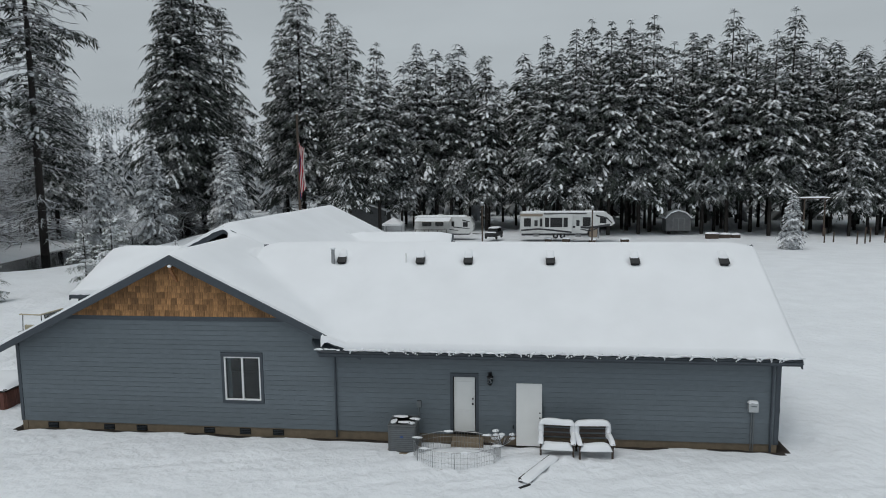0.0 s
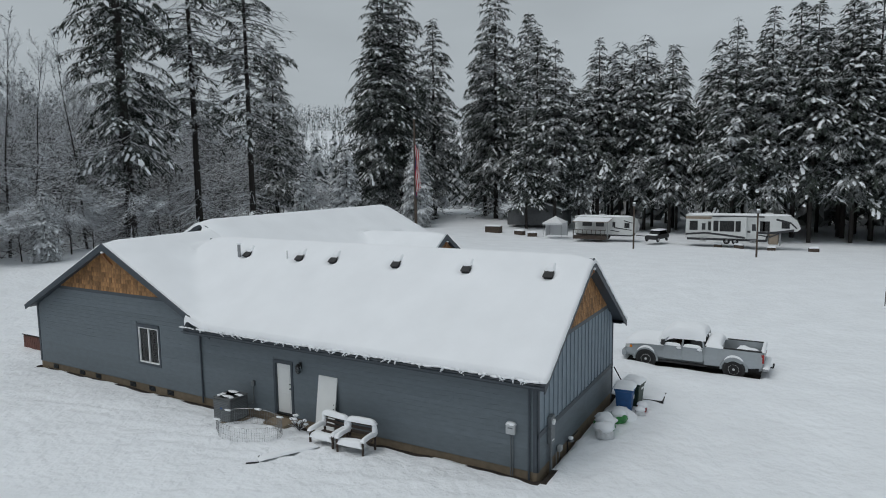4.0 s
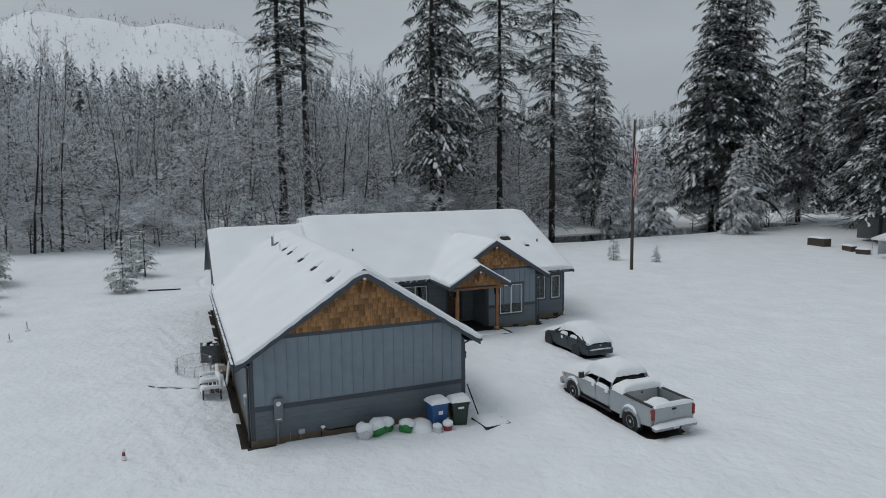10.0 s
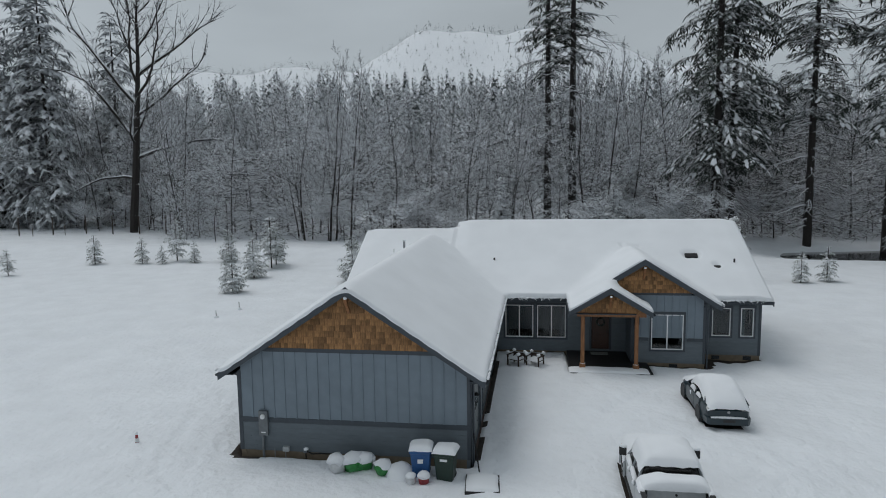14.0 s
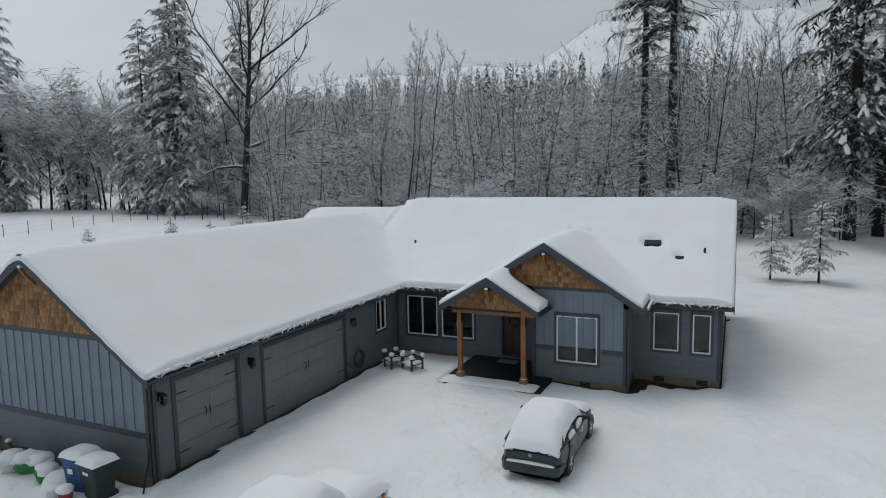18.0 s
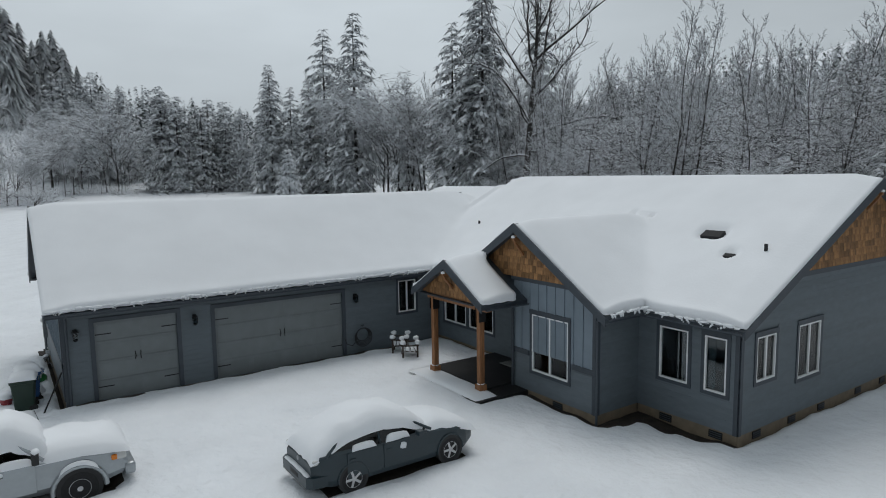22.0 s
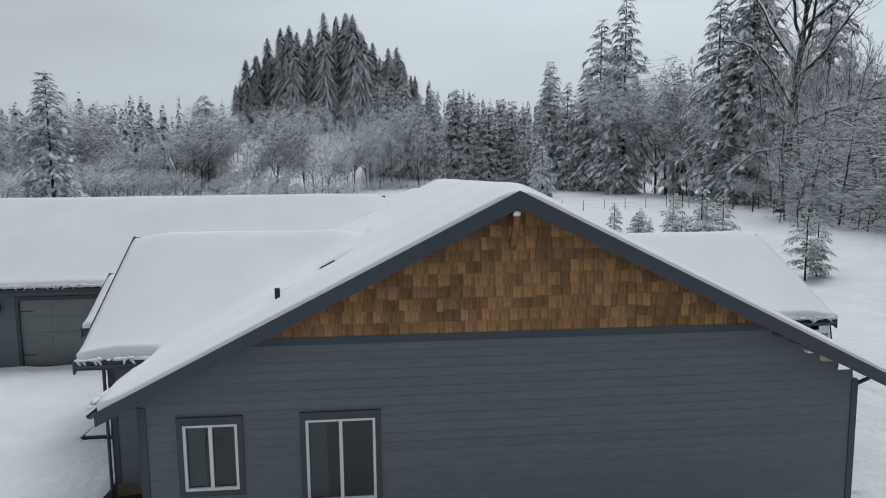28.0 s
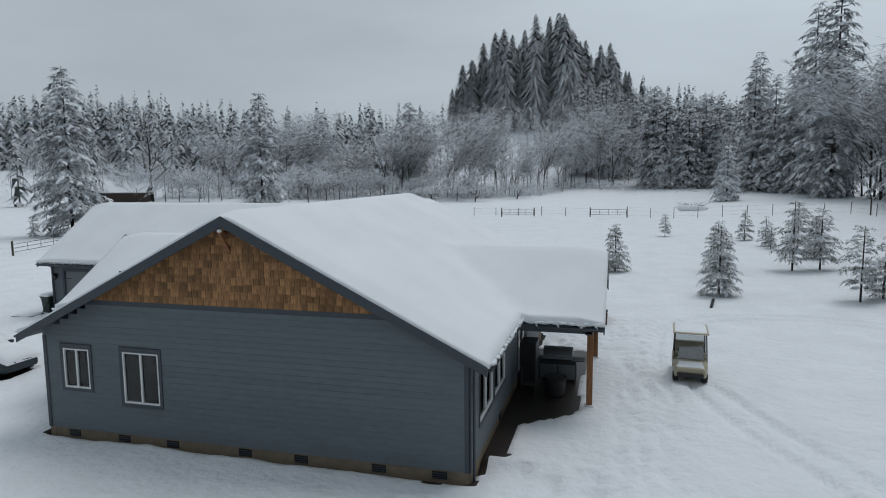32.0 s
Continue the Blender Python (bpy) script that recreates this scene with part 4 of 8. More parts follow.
def bare_tree(name, label, seed, height, trunk_r, mat, limbs=18, subs=7, twigs=5, first=0.25, spread=0.26, flat=0.5, thick=0, white=0.5, wide=0.028, wander=0.05, lift=0.2, plan=(), taper=0.9):
    """A leafless tree: a wandering trunk, limbs that rise and fork, boughs and twigs, each with snow along its upper side."""
    rng = random.Random(seed)
    dark, snow, stout = ([], []), ([], []), []
    uni = rng.uniform

    def grow(a, way, length, steps, wild, up):
        pts = [a]
        for s in range(steps):
            way = (way + Vector((uni(-1, 1) * wild, uni(-1, 1) * wild, uni(-0.6, 1) * wild + up))).normalized()
            pts.append(pts[-1] + way * (length / steps))
        return pts, way

    def line(pts, r0, r1, cross):
        n = len(pts) - 1
        for s in range(n):
            r = r0 + (r1 - r0) * s / n
            ribbon(*dark, pts[s], pts[s].lerp(pts[s + 1], 1.2), r, 0)
            if cross:
                ribbon(*dark, pts[s], pts[s].lerp(pts[s + 1], 1.2), r, 1.57)
            steep = abs((pts[s + 1] - pts[s]).normalized().z)
            if rng.random() < white + 0.45 - 0.5 * steep:
                ribbon(*snow, pts[s] + UP * r * 0.8, pts[s].lerp(pts[s + 1], 1.1) + UP * r * 0.6, max(r * 0.75, wide * 0.8), uni(0.9, 2.2))

    spine, _ = grow(Vector((0, 0, -0.4)), Vector((uni(-0.05, 0.05), uni(-0.05, 0.05), 1)), height * 0.95, 10, wander, 0.06)
    for k in range(len(plan) or limbs):
        t = plan[k][0] if plan else first + (0.97 - first) * (k + rng.random()) / limbs
        i = min(int(t * 10), 9)
        p = spine[i].lerp(spine[i + 1], t * 10 - i)
        az = k * 2.4 + uni(-0.6, 0.6)
        L = height * spread * (1.08 - t) ** 0.6 * uni(0.6, 1.15) + height * 0.03
        r = trunk_r * (1 - t) * 0.45 + 0.022
        limb, way = grow(p, Vector((math.cos(az), math.sin(az), flat * uni(0.3, 1.5) + 1.1 * t * t)).normalized(), L, 6, 0.24, lift)
        if plan:
            _, turn, L, climb, arch, r = plan[k]
            turn, climb = math.radians(turn), math.radians(climb)
            limb, way = grow(p, Vector((math.cos(turn) * math.cos(climb), math.sin(turn) * math.cos(climb), math.sin(climb))), L, 6, 0.26, arch)
        if k < thick:
            stout.append((limb, [max(r * (1 - 0.8 * q / 6), 0.02) for q in range(7)]))
            sv, sf = stem([p2 + UP * (r * (1 - 0.8 * q / 6) * 0.6 + 0.03) for q, p2 in enumerate(limb)], [max(r * (1 - 0.8 * q / 6) * 0.8, 0.03) for q in range(7)], 5)
            base = len(snow[0])
            snow[0].extend(sv)
            snow[1].extend(tuple(base + i for i in f) for f in sf)
        else:
            line(limb, r, 0.02, True)
        for q in range(subs):
            u = 0.15 + 0.85 * (q + rng.random()) / subs
            i2 = min(int(u * 6), 5)
            p2 = limb[i2].lerp(limb[i2 + 1], u * 6 - i2)
            along = (limb[i2 + 1] - limb[i2]).normalized()
            side = Vector((uni(-1, 1), uni(-1, 1), uni(-0.25, 0.9)))
            bl = L * (1.05 - 0.6 * u) * uni(0.28, 0.55)
            bough, _ = grow(p2, (along * 0.7 + side).normalized(), bl, 3, 0.3, lift * 0.8)
            line(bough, max(r * 0.4, wide), wide * 0.7, k < thick)
            for e in range(twigs):
                c = rng.randrange(3)
                p3 = bough[c].lerp(bough[c + 1], rng.random())
                e3 = p3 + (along * 0.3 + Vector((uni(-1, 1), uni(-1, 1), uni(-0.3, 1.0)))).normalized() * bl * uni(0.22, 0.6)
                ribbon(*(snow if rng.random() < white else dark), p3, e3, wide, uni(0, 3))
    ob = thing(name, label, "tree")
    m = stem(spine, [trunk_r * (1 - 0.9 * (i / 10) ** taper) for i in range(11)], 8)
    part("trunk", (m[0], [], m[1]), BARK, ob, "dark wet trunk with snow on one side")
    for pts, rad in stout:
        m = stem(pts, rad, 6)
        part("limb", (m[0], [], m[1]), BARK, ob)
    stuff_part("branch_crown", (dark[0], [], dark[1]), mat, ob, "bare branches lined with snow")
    stuff_part("twig_snow", (snow[0], [], snow[1]), FROST, ob, "thin snow along the twigs")
    return ob


def crowned_tree(name, label, seed, height, trunk_r, mat, fork=0.33, spread=0.8, twigs=7, white=0.6, wide=0.03, depth=3, kids=5, lift=0.75, bend=0.22):
    """A leafless broad tree: the trunk forks into rising limbs, these into boughs and twigs, with snow along their tops."""
    rng = random.Random(seed)
    dark, snow, limbs = ([], []), ([], []), []

    def branch(a, way, L, r, level):
        n = 6 if level < 2 else 3
        pts, w = [a], way
        for s in range(n):
            w = (w + Vector((rng.uniform(-1, 1), rng.uniform(-1, 1), rng.uniform(-0.35, 1) * lift)) * (bend if level else 0.05)).normalized()
            pts.append(pts[-1] + w * L / n)
        rad = [r * (1 - 0.72 * s / n) for s in range(n + 1)]
        if level <= 1:
            limbs.append((pts, rad))
        else:
            for s in range(n):
                for g in (0, 1.57):
                    ribbon(*dark, pts[s], pts[s].lerp(pts[s + 1], 1.2), max(rad[s], wide * 0.8), g)
        if level >= 1:
            for s in range(n):
                ribbon(*snow, pts[s] + UP * rad[s] * 0.95, pts[s + 1] + UP * rad[s + 1], max(rad[s] * 0.75, wide), 1.57 if abs(w.z) < 0.5 else 0.4)
        if level < depth:
            for c in range(kids if level else kids + 2):
                u = rng.uniform(0.25, 1.0) if level else rng.uniform(0.36, 1.0)
                i = min(int(u * n), n - 1)
                p = pts[i].lerp(pts[i + 1], u * n - i)
                az = rng.uniform(0, 6.28) if level == 0 else math.atan2(w.y, w.x) + rng.choice((-1, 1)) * rng.uniform(0.2, 1.2)
                d = Vector((math.cos(az) * spread, math.sin(az) * spread, rng.uniform(0.15, 1.0) * lift)).normalized()
                branch(p, (d + w * 0.35).normalized(), L * rng.uniform(0.5, 0.8) if level else height * rng.uniform(0.28, 0.46), max(r * (1 - 0.72 * u) * 0.72, 0.02), level + 1)
        else:
            for c in range(twigs):
                p = pts[rng.randrange(n)].lerp(pts[-1], rng.random())
                a2 = rng.uniform(0, 6.28)
                q = p + Vector((math.cos(a2), math.sin(a2), rng.uniform(-0.35, 0.9))).normalized() * L * rng.uniform(0.25, 0.6)
                ribbon(*(snow if rng.random() < white else dark), p, q, wide, rng.uniform(0, 3))

    branch(Vector((0, 0, -0.4)), Vector((0, 0, 1)), height * (fork + 0.3), trunk_r, 0)
    ob = thing(name, label, "tree")
    for i, (pts, rad) in enumerate(limbs):
        m = stem(pts, rad, 7 if i == 0 else 5)
        part("trunk" if i == 0 else "limb", (m[0], [], m[1]), BARK, ob, "dark wet trunk" if i == 0 else "")
    stuff_part("branch_crown", (dark[0], [], dark[1]), mat, ob, "bare branches lined with snow")
    stuff_part("twig_snow", (snow[0], [], snow[1]), FROST, ob, "thin snow along the twigs")
    return ob


def put(x, y, s=1.0, rz=0.0, sz=None):
    """Sets a tree on the ground."""
    z = float(snow_level(np.array(float(x)), np.array(float(y))))
    return Matrix.Translation((x, y, z)) @ Matrix.Rotation(rz, 4, "Z") @ Matrix.Diagonal((s, s, sz or s, 1))


def plant(protos, spots, group=""):
    """Copies of the given trees; the first use of each proto is the proto itself."""
    used = set()
    for i, x, y, s, rz in spots:
        p = protos[i]
        q = copy_thing(p, Matrix()) if i in used else p
        used.add(i)
        q.matrix_basis = put(x, y, s, rz)
        if group:
            q["group"] = group


rng = random.Random(77)
PLANT = "tall dark fir of the plantation, boughs loaded with snow"
firs = [conifer("fir_tree", PLANT, 11, 31, 5.6, 6.6, 30, 8, 0.45, 0.42, 0.85, 0.28, top_pow=0.8, loads=0.6, gap=0.04, ragged=0.5),
        conifer("fir_tree", PLANT, 12, 29, 5.2, 5.6, 28, 8, 0.5, 0.42, 0.95, 0.26, top_pow=0.75, loads=0.7, gap=0.04, ragged=0.45),
        conifer("fir_tree", PLANT, 13, 33, 5.8, 7.4, 32, 8, 0.4, 0.42, 0.85, 0.3, top_pow=0.8, loads=0.6, gap=0.05, ragged=0.55),
        conifer("fir_tree", PLANT, 14, 31, 5.4, 9.0, 20, 7, 0.5, 0.8, 0.5, 0.26, top_pow=0.75)]
spots = []
for row, (y, step) in enumerate(((86.5, 5.2), (91.5, 5.4), (97, 5.2), (103, 5.4), (110, 5.8))):
    x = -36 + row * 1.7
    while x < 70 + row * 8:
        yy = y + rng.uniform(-1.8, 1.8) - 0.10 * max(0, x - 20)
        if not (-31 < x < -6 and row == 0):
            spots.append((rng.randrange(3) if row < 2 else 3, x + rng.uniform(-1.2, 1.2), yy, rng.uniform(0.82, 1.08) * (1.0 + 0.0012 * max(0, x)), rng.uniform(0, 6)))
        x += step * rng.uniform(0.85, 1.15)
plant(firs, spots, "plantation firs")

TALL = "very tall old fir with snowy boughs and a bare lower trunk"
olds = [conifer("old_fir", TALL, 21, 50, 6.4, 9, 40, 7, 0.6, 0.42, 1.0, 0.62, top_pow=0.4, gap=0.34, ragged=0.75, loads=0.8, dead=50),
        conifer("old_fir", TALL, 22, 47, 8.0, 8, 42, 8, 0.5, 0.46, 0.75, 0.5, top_pow=0.58, gap=0.1, ragged=0.6, loads=0.42, dead=40),
        conifer("old_fir", TALL, 23, 52, 6.4, 17, 34, 6, 0.4, 0.42, 0.9, 0.5, top_pow=0.3, gap=0.42, ragged=0.85, loads=0.65, dead=150, dead_top=2.2),
        conifer("old_fir", TALL, 24, 54, 4.6, 24, 40, 8, 0.25, 0.42, 0.6, 0.6, top_pow=0.4, gap=0.35, ragged=0.8, loads=0.5, dead=90, dead_top=1.3)]
plant(olds, [(1, -66.2, 86.4, 0.98, 0), (1, -66.8, 88.9, 1.0, 4), (1, -64.9, 91.4, 1.03, 1), (1, -69.2, 111.8, 0.95, 2), (1, -50.7, 105.2, 1.02, 3), (1, -56.5, 112, 0.85, 4), (1, -45.5, 110, 0.9, 5), (1, -40, 101, 0.8, 2),
             (0, -67.2, 33.4, 1.0, 1.3), (0, -72.9, 36.9, 0.95, 2.2), (2, -69.3, 45.5, 1.0, 0.4), (2, -67.6, 54.1, 1.0, 5.1),
             (3, -71.8, 12.1, 0.96, 2.0), (3, -70.4, 15.4, 1.0, 3.4), (1, -76, 68, 0.7, 3.3), (1, -72, 96, 0.8, 2),
             (1, -92, 50, 0.55, 1), (1, -99, 60, 0.6, 2), (1, -95, 70, 0.5, 4), (1, -104, 42, 0.5, 0), (1, -102, 78, 0.6, 3)], "old firs")

MID = "middle-sized conifer weighed down with snow"
mids = [conifer("snowy_conifer", MID, 31, 17, 3.9, 0.7, 24, 9, 0.5, 0.4, 1.0, 0.17, NEEDLE_F, top_pow=0.6, loads=0.95, gap=0.05),
        conifer("snowy_conifer", MID, 32, 22, 4.8, 0.8, 28, 9, 0.45, 0.4, 1.0, 0.22, NEEDLE_F, top_pow=0.58, loads=0.95, gap=0.05, ragged=0.5),
        conifer("snowy_conifer", MID, 33, 30, 5.6, 1.0, 30, 8, 0.5, 0.5, 1.0, 0.34, NEEDLE_F, top_pow=0.58, gap=0.08, ragged=0.5, loads=0.9),
        conifer("snowy_conifer", "lone conifer caked white with snow in the field", 34, 12, 3.4, 0.9, 18, 9, 0.45, 0.34, 1.0, 0.17, NEEDLE_W, top_pow=0.7, loads=1.0)]
spots = [(3, -53.3, -107.4, 1.0, 0), (1, 27.5, -62, 1.0, 1.1), (1, 39, -33, 1.02, 2), (0, -58, 86, 0.95, 1.2), (0, -54.5, 80, 0.8, 2.5), (0, 25.5, 63.5, 0.42, 1), (0, -78, 24, 0.7, 4),
         (0, -62, 20, 0.45, 2), (1, 30, -152, 1.3, 3), (1, -64, 6, 0.4, 1), (2, -75.4, -117.7, 1.5, 1), (2, -76.2, -137.5, 1.5, 2.5), (2, -66, -152, 1.15, 0), (2, -70, -147, 1.0, 2), (2, -68, -158, 1.25, 4), (2, -74, -143, 1.1, 1), (2, -79, -133, 1.2, 5), (2, -83, -105, 0.95, 3), (2, -79.5, -71, 1.4, 0.5), (2, -83.5, -77, 1.5, 3.1), (2, -88, -64, 1.25, 4), (2, -78, -79, 1.2, 2), (0, -62, 70, 0.9, 1), (0, -68, 66, 0.75, 3)]
for k in range(20):
    spots.append((1, -41 - 24 * (k + rng.random()) / 20, -177 + 0.6 * (k % 10) - (k % 3) * 7 + rng.uniform(-2, 2), rng.uniform(1.0, 1.5), rng.uniform(0, 6)))
for k in range(9):
    spots.append((2, -38 + 2.6 * k + rng.uniform(-1, 1), -205 - rng.uniform(0, 14), rng.uniform(0.95, 1.2), rng.uniform(0, 6)))
for k in range(12):
    spots.append((1, rng.uniform(-128, -100), rng.uniform(-110, 70), rng.uniform(0.9, 1.3), rng.uniform(0, 6)))
plant(mids, spots, "snowy conifers")

YOUNG = "young fir sapling dusted with snow in the field"
saps = [conifer("fir_sapling", YOUNG, 41, 3.9, 1.25, 0.35, 17, 8, 0.3, 0.12, 0.7, 0.045, NEEDLE_Y, top_pow=0.6, gap=0.1, ragged=0.6),
        conifer("fir_sapling", YOUNG, 42, 4.8, 1.3, 1.0, 16, 7, 0.25, 0.13, 0.7, 0.05, NEEDLE_Y, top_pow=0.45, gap=0.25, ragged=0.7),
        conifer("fir_sapling", YOUNG, 43, 3.3, 1.05, 0.4, 14, 7, 0.3, 0.12, 0.7, 0.04, NEEDLE_Y, top_pow=0.6, gap=0.15, ragged=0.6)]
plant(saps, [(0, -38.0, -6.6, 1.15, 0), (1, -45.6, -5.2, 0.95, 1), (2, -47.2, -6.4, 1.15, 2), (0, -31.5, -15.4, 1.0, 3), (0, -39.3, -17.0, 1.05, 4), (1, -44.8, -17.5, 1.15, 5), (1, -46.8, -17.8, 1.0, 0.5),
             (2, -44.9, -38.2, 1.0, 1.5), (2, -46.0, -33.2, 0.9, 2.5), (2, -46.0, -30.8, 0.65, 3.5), (1, -48.2, -30.3, 0.95, 4.5), (2, -47.2, -27.6, 0.75, 5.5), (0, -48.0, -23.9, 0.95, 0.2), (1, -37.0, -42.0, 0.55, 1.2),
             (1, -41.4, 28.1, 1.2, 2.2), (1, -41.6, 25.0, 1.0, 5.2), (2, -39.4, 33.5, 0.85, 3.2), (2, -40.3, 36.0, 0.95, 4.2), (2, -36.5, 42.8, 0.8, 0), (2, -33.6, 46.3, 0.55, 2), (2, -46, 21, 1.0, 0.7), (2, 42, -29.7, 0.85, 1)],
      "fir saplings")
MAPLE = "large leafless maple with a dark trunk and snow-lined limbs"
# big limbs: height on the trunk, bearing, length, climb, arch, radius
MAPLE_LIMBS = ((0.23, 308, 10, 25, -0.14, 0.2), (0.31, 128, 19, 36, -0.15, 0.28), (0.36, 20, 9, 40, -0.05, 0.18), (0.38, 308, 17, 52, -0.22, 0.27), (0.41, 150, 9, 55, -0.02, 0.18), (0.45, 225, 10, 45, 0.0, 0.2),
               (0.48, 118, 15, 32, 0.06, 0.25), (0.52, 303, 22, 50, 0.0, 0.33), (0.56, 100, 15, 52, 0.04, 0.24), (0.6, 335, 15, 55, 0.03, 0.24), (0.64, 132, 18, 44, 0.08, 0.28), (0.68, 215, 12, 55, 0.05, 0.2),
               (0.72, 300, 14, 52, 0.06, 0.2), (0.75, 120, 12, 45, 0.08, 0.18), (0.8, 30, 9, 50, 0.08, 0.15), (0.84, 300, 9, 50, 0.1, 0.14), (0.88, 140, 8, 50, 0.1, 0.12))
maple = bare_tree("bare_maple", MAPLE, 8, 41, 0.62, TWIG, 0, 15, 9, 0.26, 0.36, 0.45, 17, 0.4, 0.032, 0.035, 0.1, MAPLE_LIMBS, 1.4)
broad = bare_tree("bare_maple", "spreading leafless tree beside the drive", 15, 25, 0.4, TWIG, 20, 9, 7, 0.2, 0.42, 0.7, 20, 0.45, 0.035, 0.08, 0.06)
plant([maple, broad], [(0, -73.8, -52.6, 1.0, -0.35), (1, 92, -114, 1.0, 1.0)])
WOOD = "leafless creek-side tree, every twig lined with snow"
woods = [bare_tree("bare_tree", WOOD, 51, 24, 0.14, TWIG, 26, 8, 7, 0.2, 0.3, 0.8, 0, 0.7, 0.027, 0.1, 0.07), bare_tree("bare_tree", WOOD, 52, 26, 0.16, TWIG, 26, 8, 7, 0.26, 0.28, 0.9, 0, 0.7, 0.027, 0.1, 0.08),
         bare_tree("bare_tree", WOOD, 53, 19, 0.12, TWIG, 24, 8, 7, 0.12, 0.36, 0.6, 0, 0.72, 0.027, 0.12, 0.06),
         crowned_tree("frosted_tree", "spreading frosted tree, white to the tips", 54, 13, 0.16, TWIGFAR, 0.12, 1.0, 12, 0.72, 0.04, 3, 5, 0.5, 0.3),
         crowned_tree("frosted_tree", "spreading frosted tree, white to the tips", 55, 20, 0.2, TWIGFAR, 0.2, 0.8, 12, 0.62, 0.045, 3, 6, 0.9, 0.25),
         crowned_tree("frosted_tree", "crooked frosted orchard tree with dark limbs", 56, 9, 0.2, TWIG, 0.02, 1.2, 12, 0.8, 0.03, 3, 5, 0.3, 0.4)]


def wood_edge(y):
    """How far the creek wood reaches towards the field."""
    return -66 - (10 if y > 34 else 0) - (11 if y < -44 else 0)


spots = []
for k in range(170):
    y = -72 + 152 * (k + rng.random()) / 170
    deep = rng.choice((0, 0, 1, 1, 2, 3))
    x = wood_edge(y) - deep * 8 - rng.uniform(0, 7) - 0.04 * max(0, y)
    spots.append((rng.choice((0, 1, 1, 0, 2)) if deep < 3 else rng.choice((0, 1)), x, y, rng.uniform(0.8, 1.06), rng.uniform(0, 6)))
for k in range(34):
    y = -70 + 120 * (k + rng.random()) / 34
    spots.append((rng.choice((3, 3, 2)), wood_edge(y) + 2.5 - rng.uniform(0, 5), y, rng.uniform(0.45, 0.75), rng.uniform(0, 6)))
for k in range(46):
    x = -30 + 130 * (k + rng.random()) / 46
    y0 = -143 - (28 if x < -12 else 0) + 0.2 * max(0, x - 10)
    spots.append((rng.choice((4, 3, 4)), x, y0 - rng.uniform(0, 26), rng.uniform(0.7, 1.35), rng.uniform(0, 6)))
for k in range(14):
    spots.append((3, 2 + 70 * (k + rng.random()) / 14, -128 - rng.uniform(0, 10), rng.uniform(0.6, 0.9), rng.uniform(0, 6)))
for x, y, s in ((14, -120, 1.0), (4, -126, 0.95), (22, -124, 0.8), (-6, -132, 0.9)):
    spots.append((5, x, y, s, rng.uniform(0, 6)))
for k in range(16):
    spots.append((3, 38 + 70 * (k + rng.random()) / 16, -80 - rng.uniform(0, 60), rng.uniform(0.7, 1.0), rng.uniform(0, 6)))
for k in range(18):
    y = -64 - 70 * (k + rng.random()) / 30
    spots.append((rng.choice((4, 0, 0, 3)), -78 - rng.uniform(0, 14), y, rng.uniform(0.9, 1.25), rng.uniform(0, 6)))
for k in range(10):
    spots.append((4, -84 + rng.uniform(-5, 5), -86 - 44 * (k + rng.random()) / 10, rng.uniform(1.0, 1.4), rng.uniform(0, 6)))
for k in range(16):
    spots.append((rng.choice((3, 2)), -78 + rng.uniform(-14, 20), 68 + rng.uniform(0, 40), rng.uniform(0.45, 0.85), rng.uniform(0, 6)))
plant(woods, spots, "bare trees")


def thicket(name, label, n, where, seed, long=1.5, wide=0.036, kind_up=0.5, every=2):
    """The tangle of countless snowy twigs between the trees: dark slivers and white ones."""
    r2 = random.Random(seed)
    dark, white = ([], []), ([], [])
    for k in range(n):
        x, y, z = where(r2)
        a = r2.uniform(0, 6.28)
        p = Vector((x, y, z))
        q = p + Vector((math.cos(a), math.sin(a), r2.uniform(-0.3, 1.6) * kind_up)).normalized() * long * r2.uniform(0.5, 1.6)
        ribbon(*(dark if k % every == 1 else white), p, q, wide * r2.uniform(0.6, 1.3), r2.uniform(0, 3))
    tagged(part(name, (dark[0], [], dark[1]), TWIG), label, "thicket", kind="stuff")
    tagged(part(name + "_snow", (white[0], [], white[1]), FROST), "snow along the twigs of the thicket", "snow", kind="stuff")


def low_brush(r2):
    x = r2.uniform(-32, 100)
    return x, -141 - (26 if x < -12 else 0) + 0.2 * max(0, x - 10) - 14 * r2.random(), 4.5 * r2.random() ** 1.6


def creek_side(r2):
    y = r2.uniform(-72, 78)
    x = wood_edge(y) - 34 * r2.random() ** 1.4
    top = 15 + 2.5 * math.sin(y * 0.21) + 2 * math.sin(y * 0.53 + 1)
    return x, y, -0.3 + top * r2.random() ** 1.25


thicket("thicket", "dense tangle of snowy twigs along the creek wood", 130000, creek_side, 3)
thicket("thicket", "white frosted brush at the foot of the southern trees", 30000, low_brush, 6, 1.3, 0.045, 0.6, 5)
thicket("thicket", "snowy brush under the southern trees", 9000, lambda r: ((x := r.uniform(-92, 95)), -152 - 40 * r.random() - (0.0 if x > -60 else -40 * r.random()), 6 * r.random() ** 1.5), 4, 1.6, 0.045)


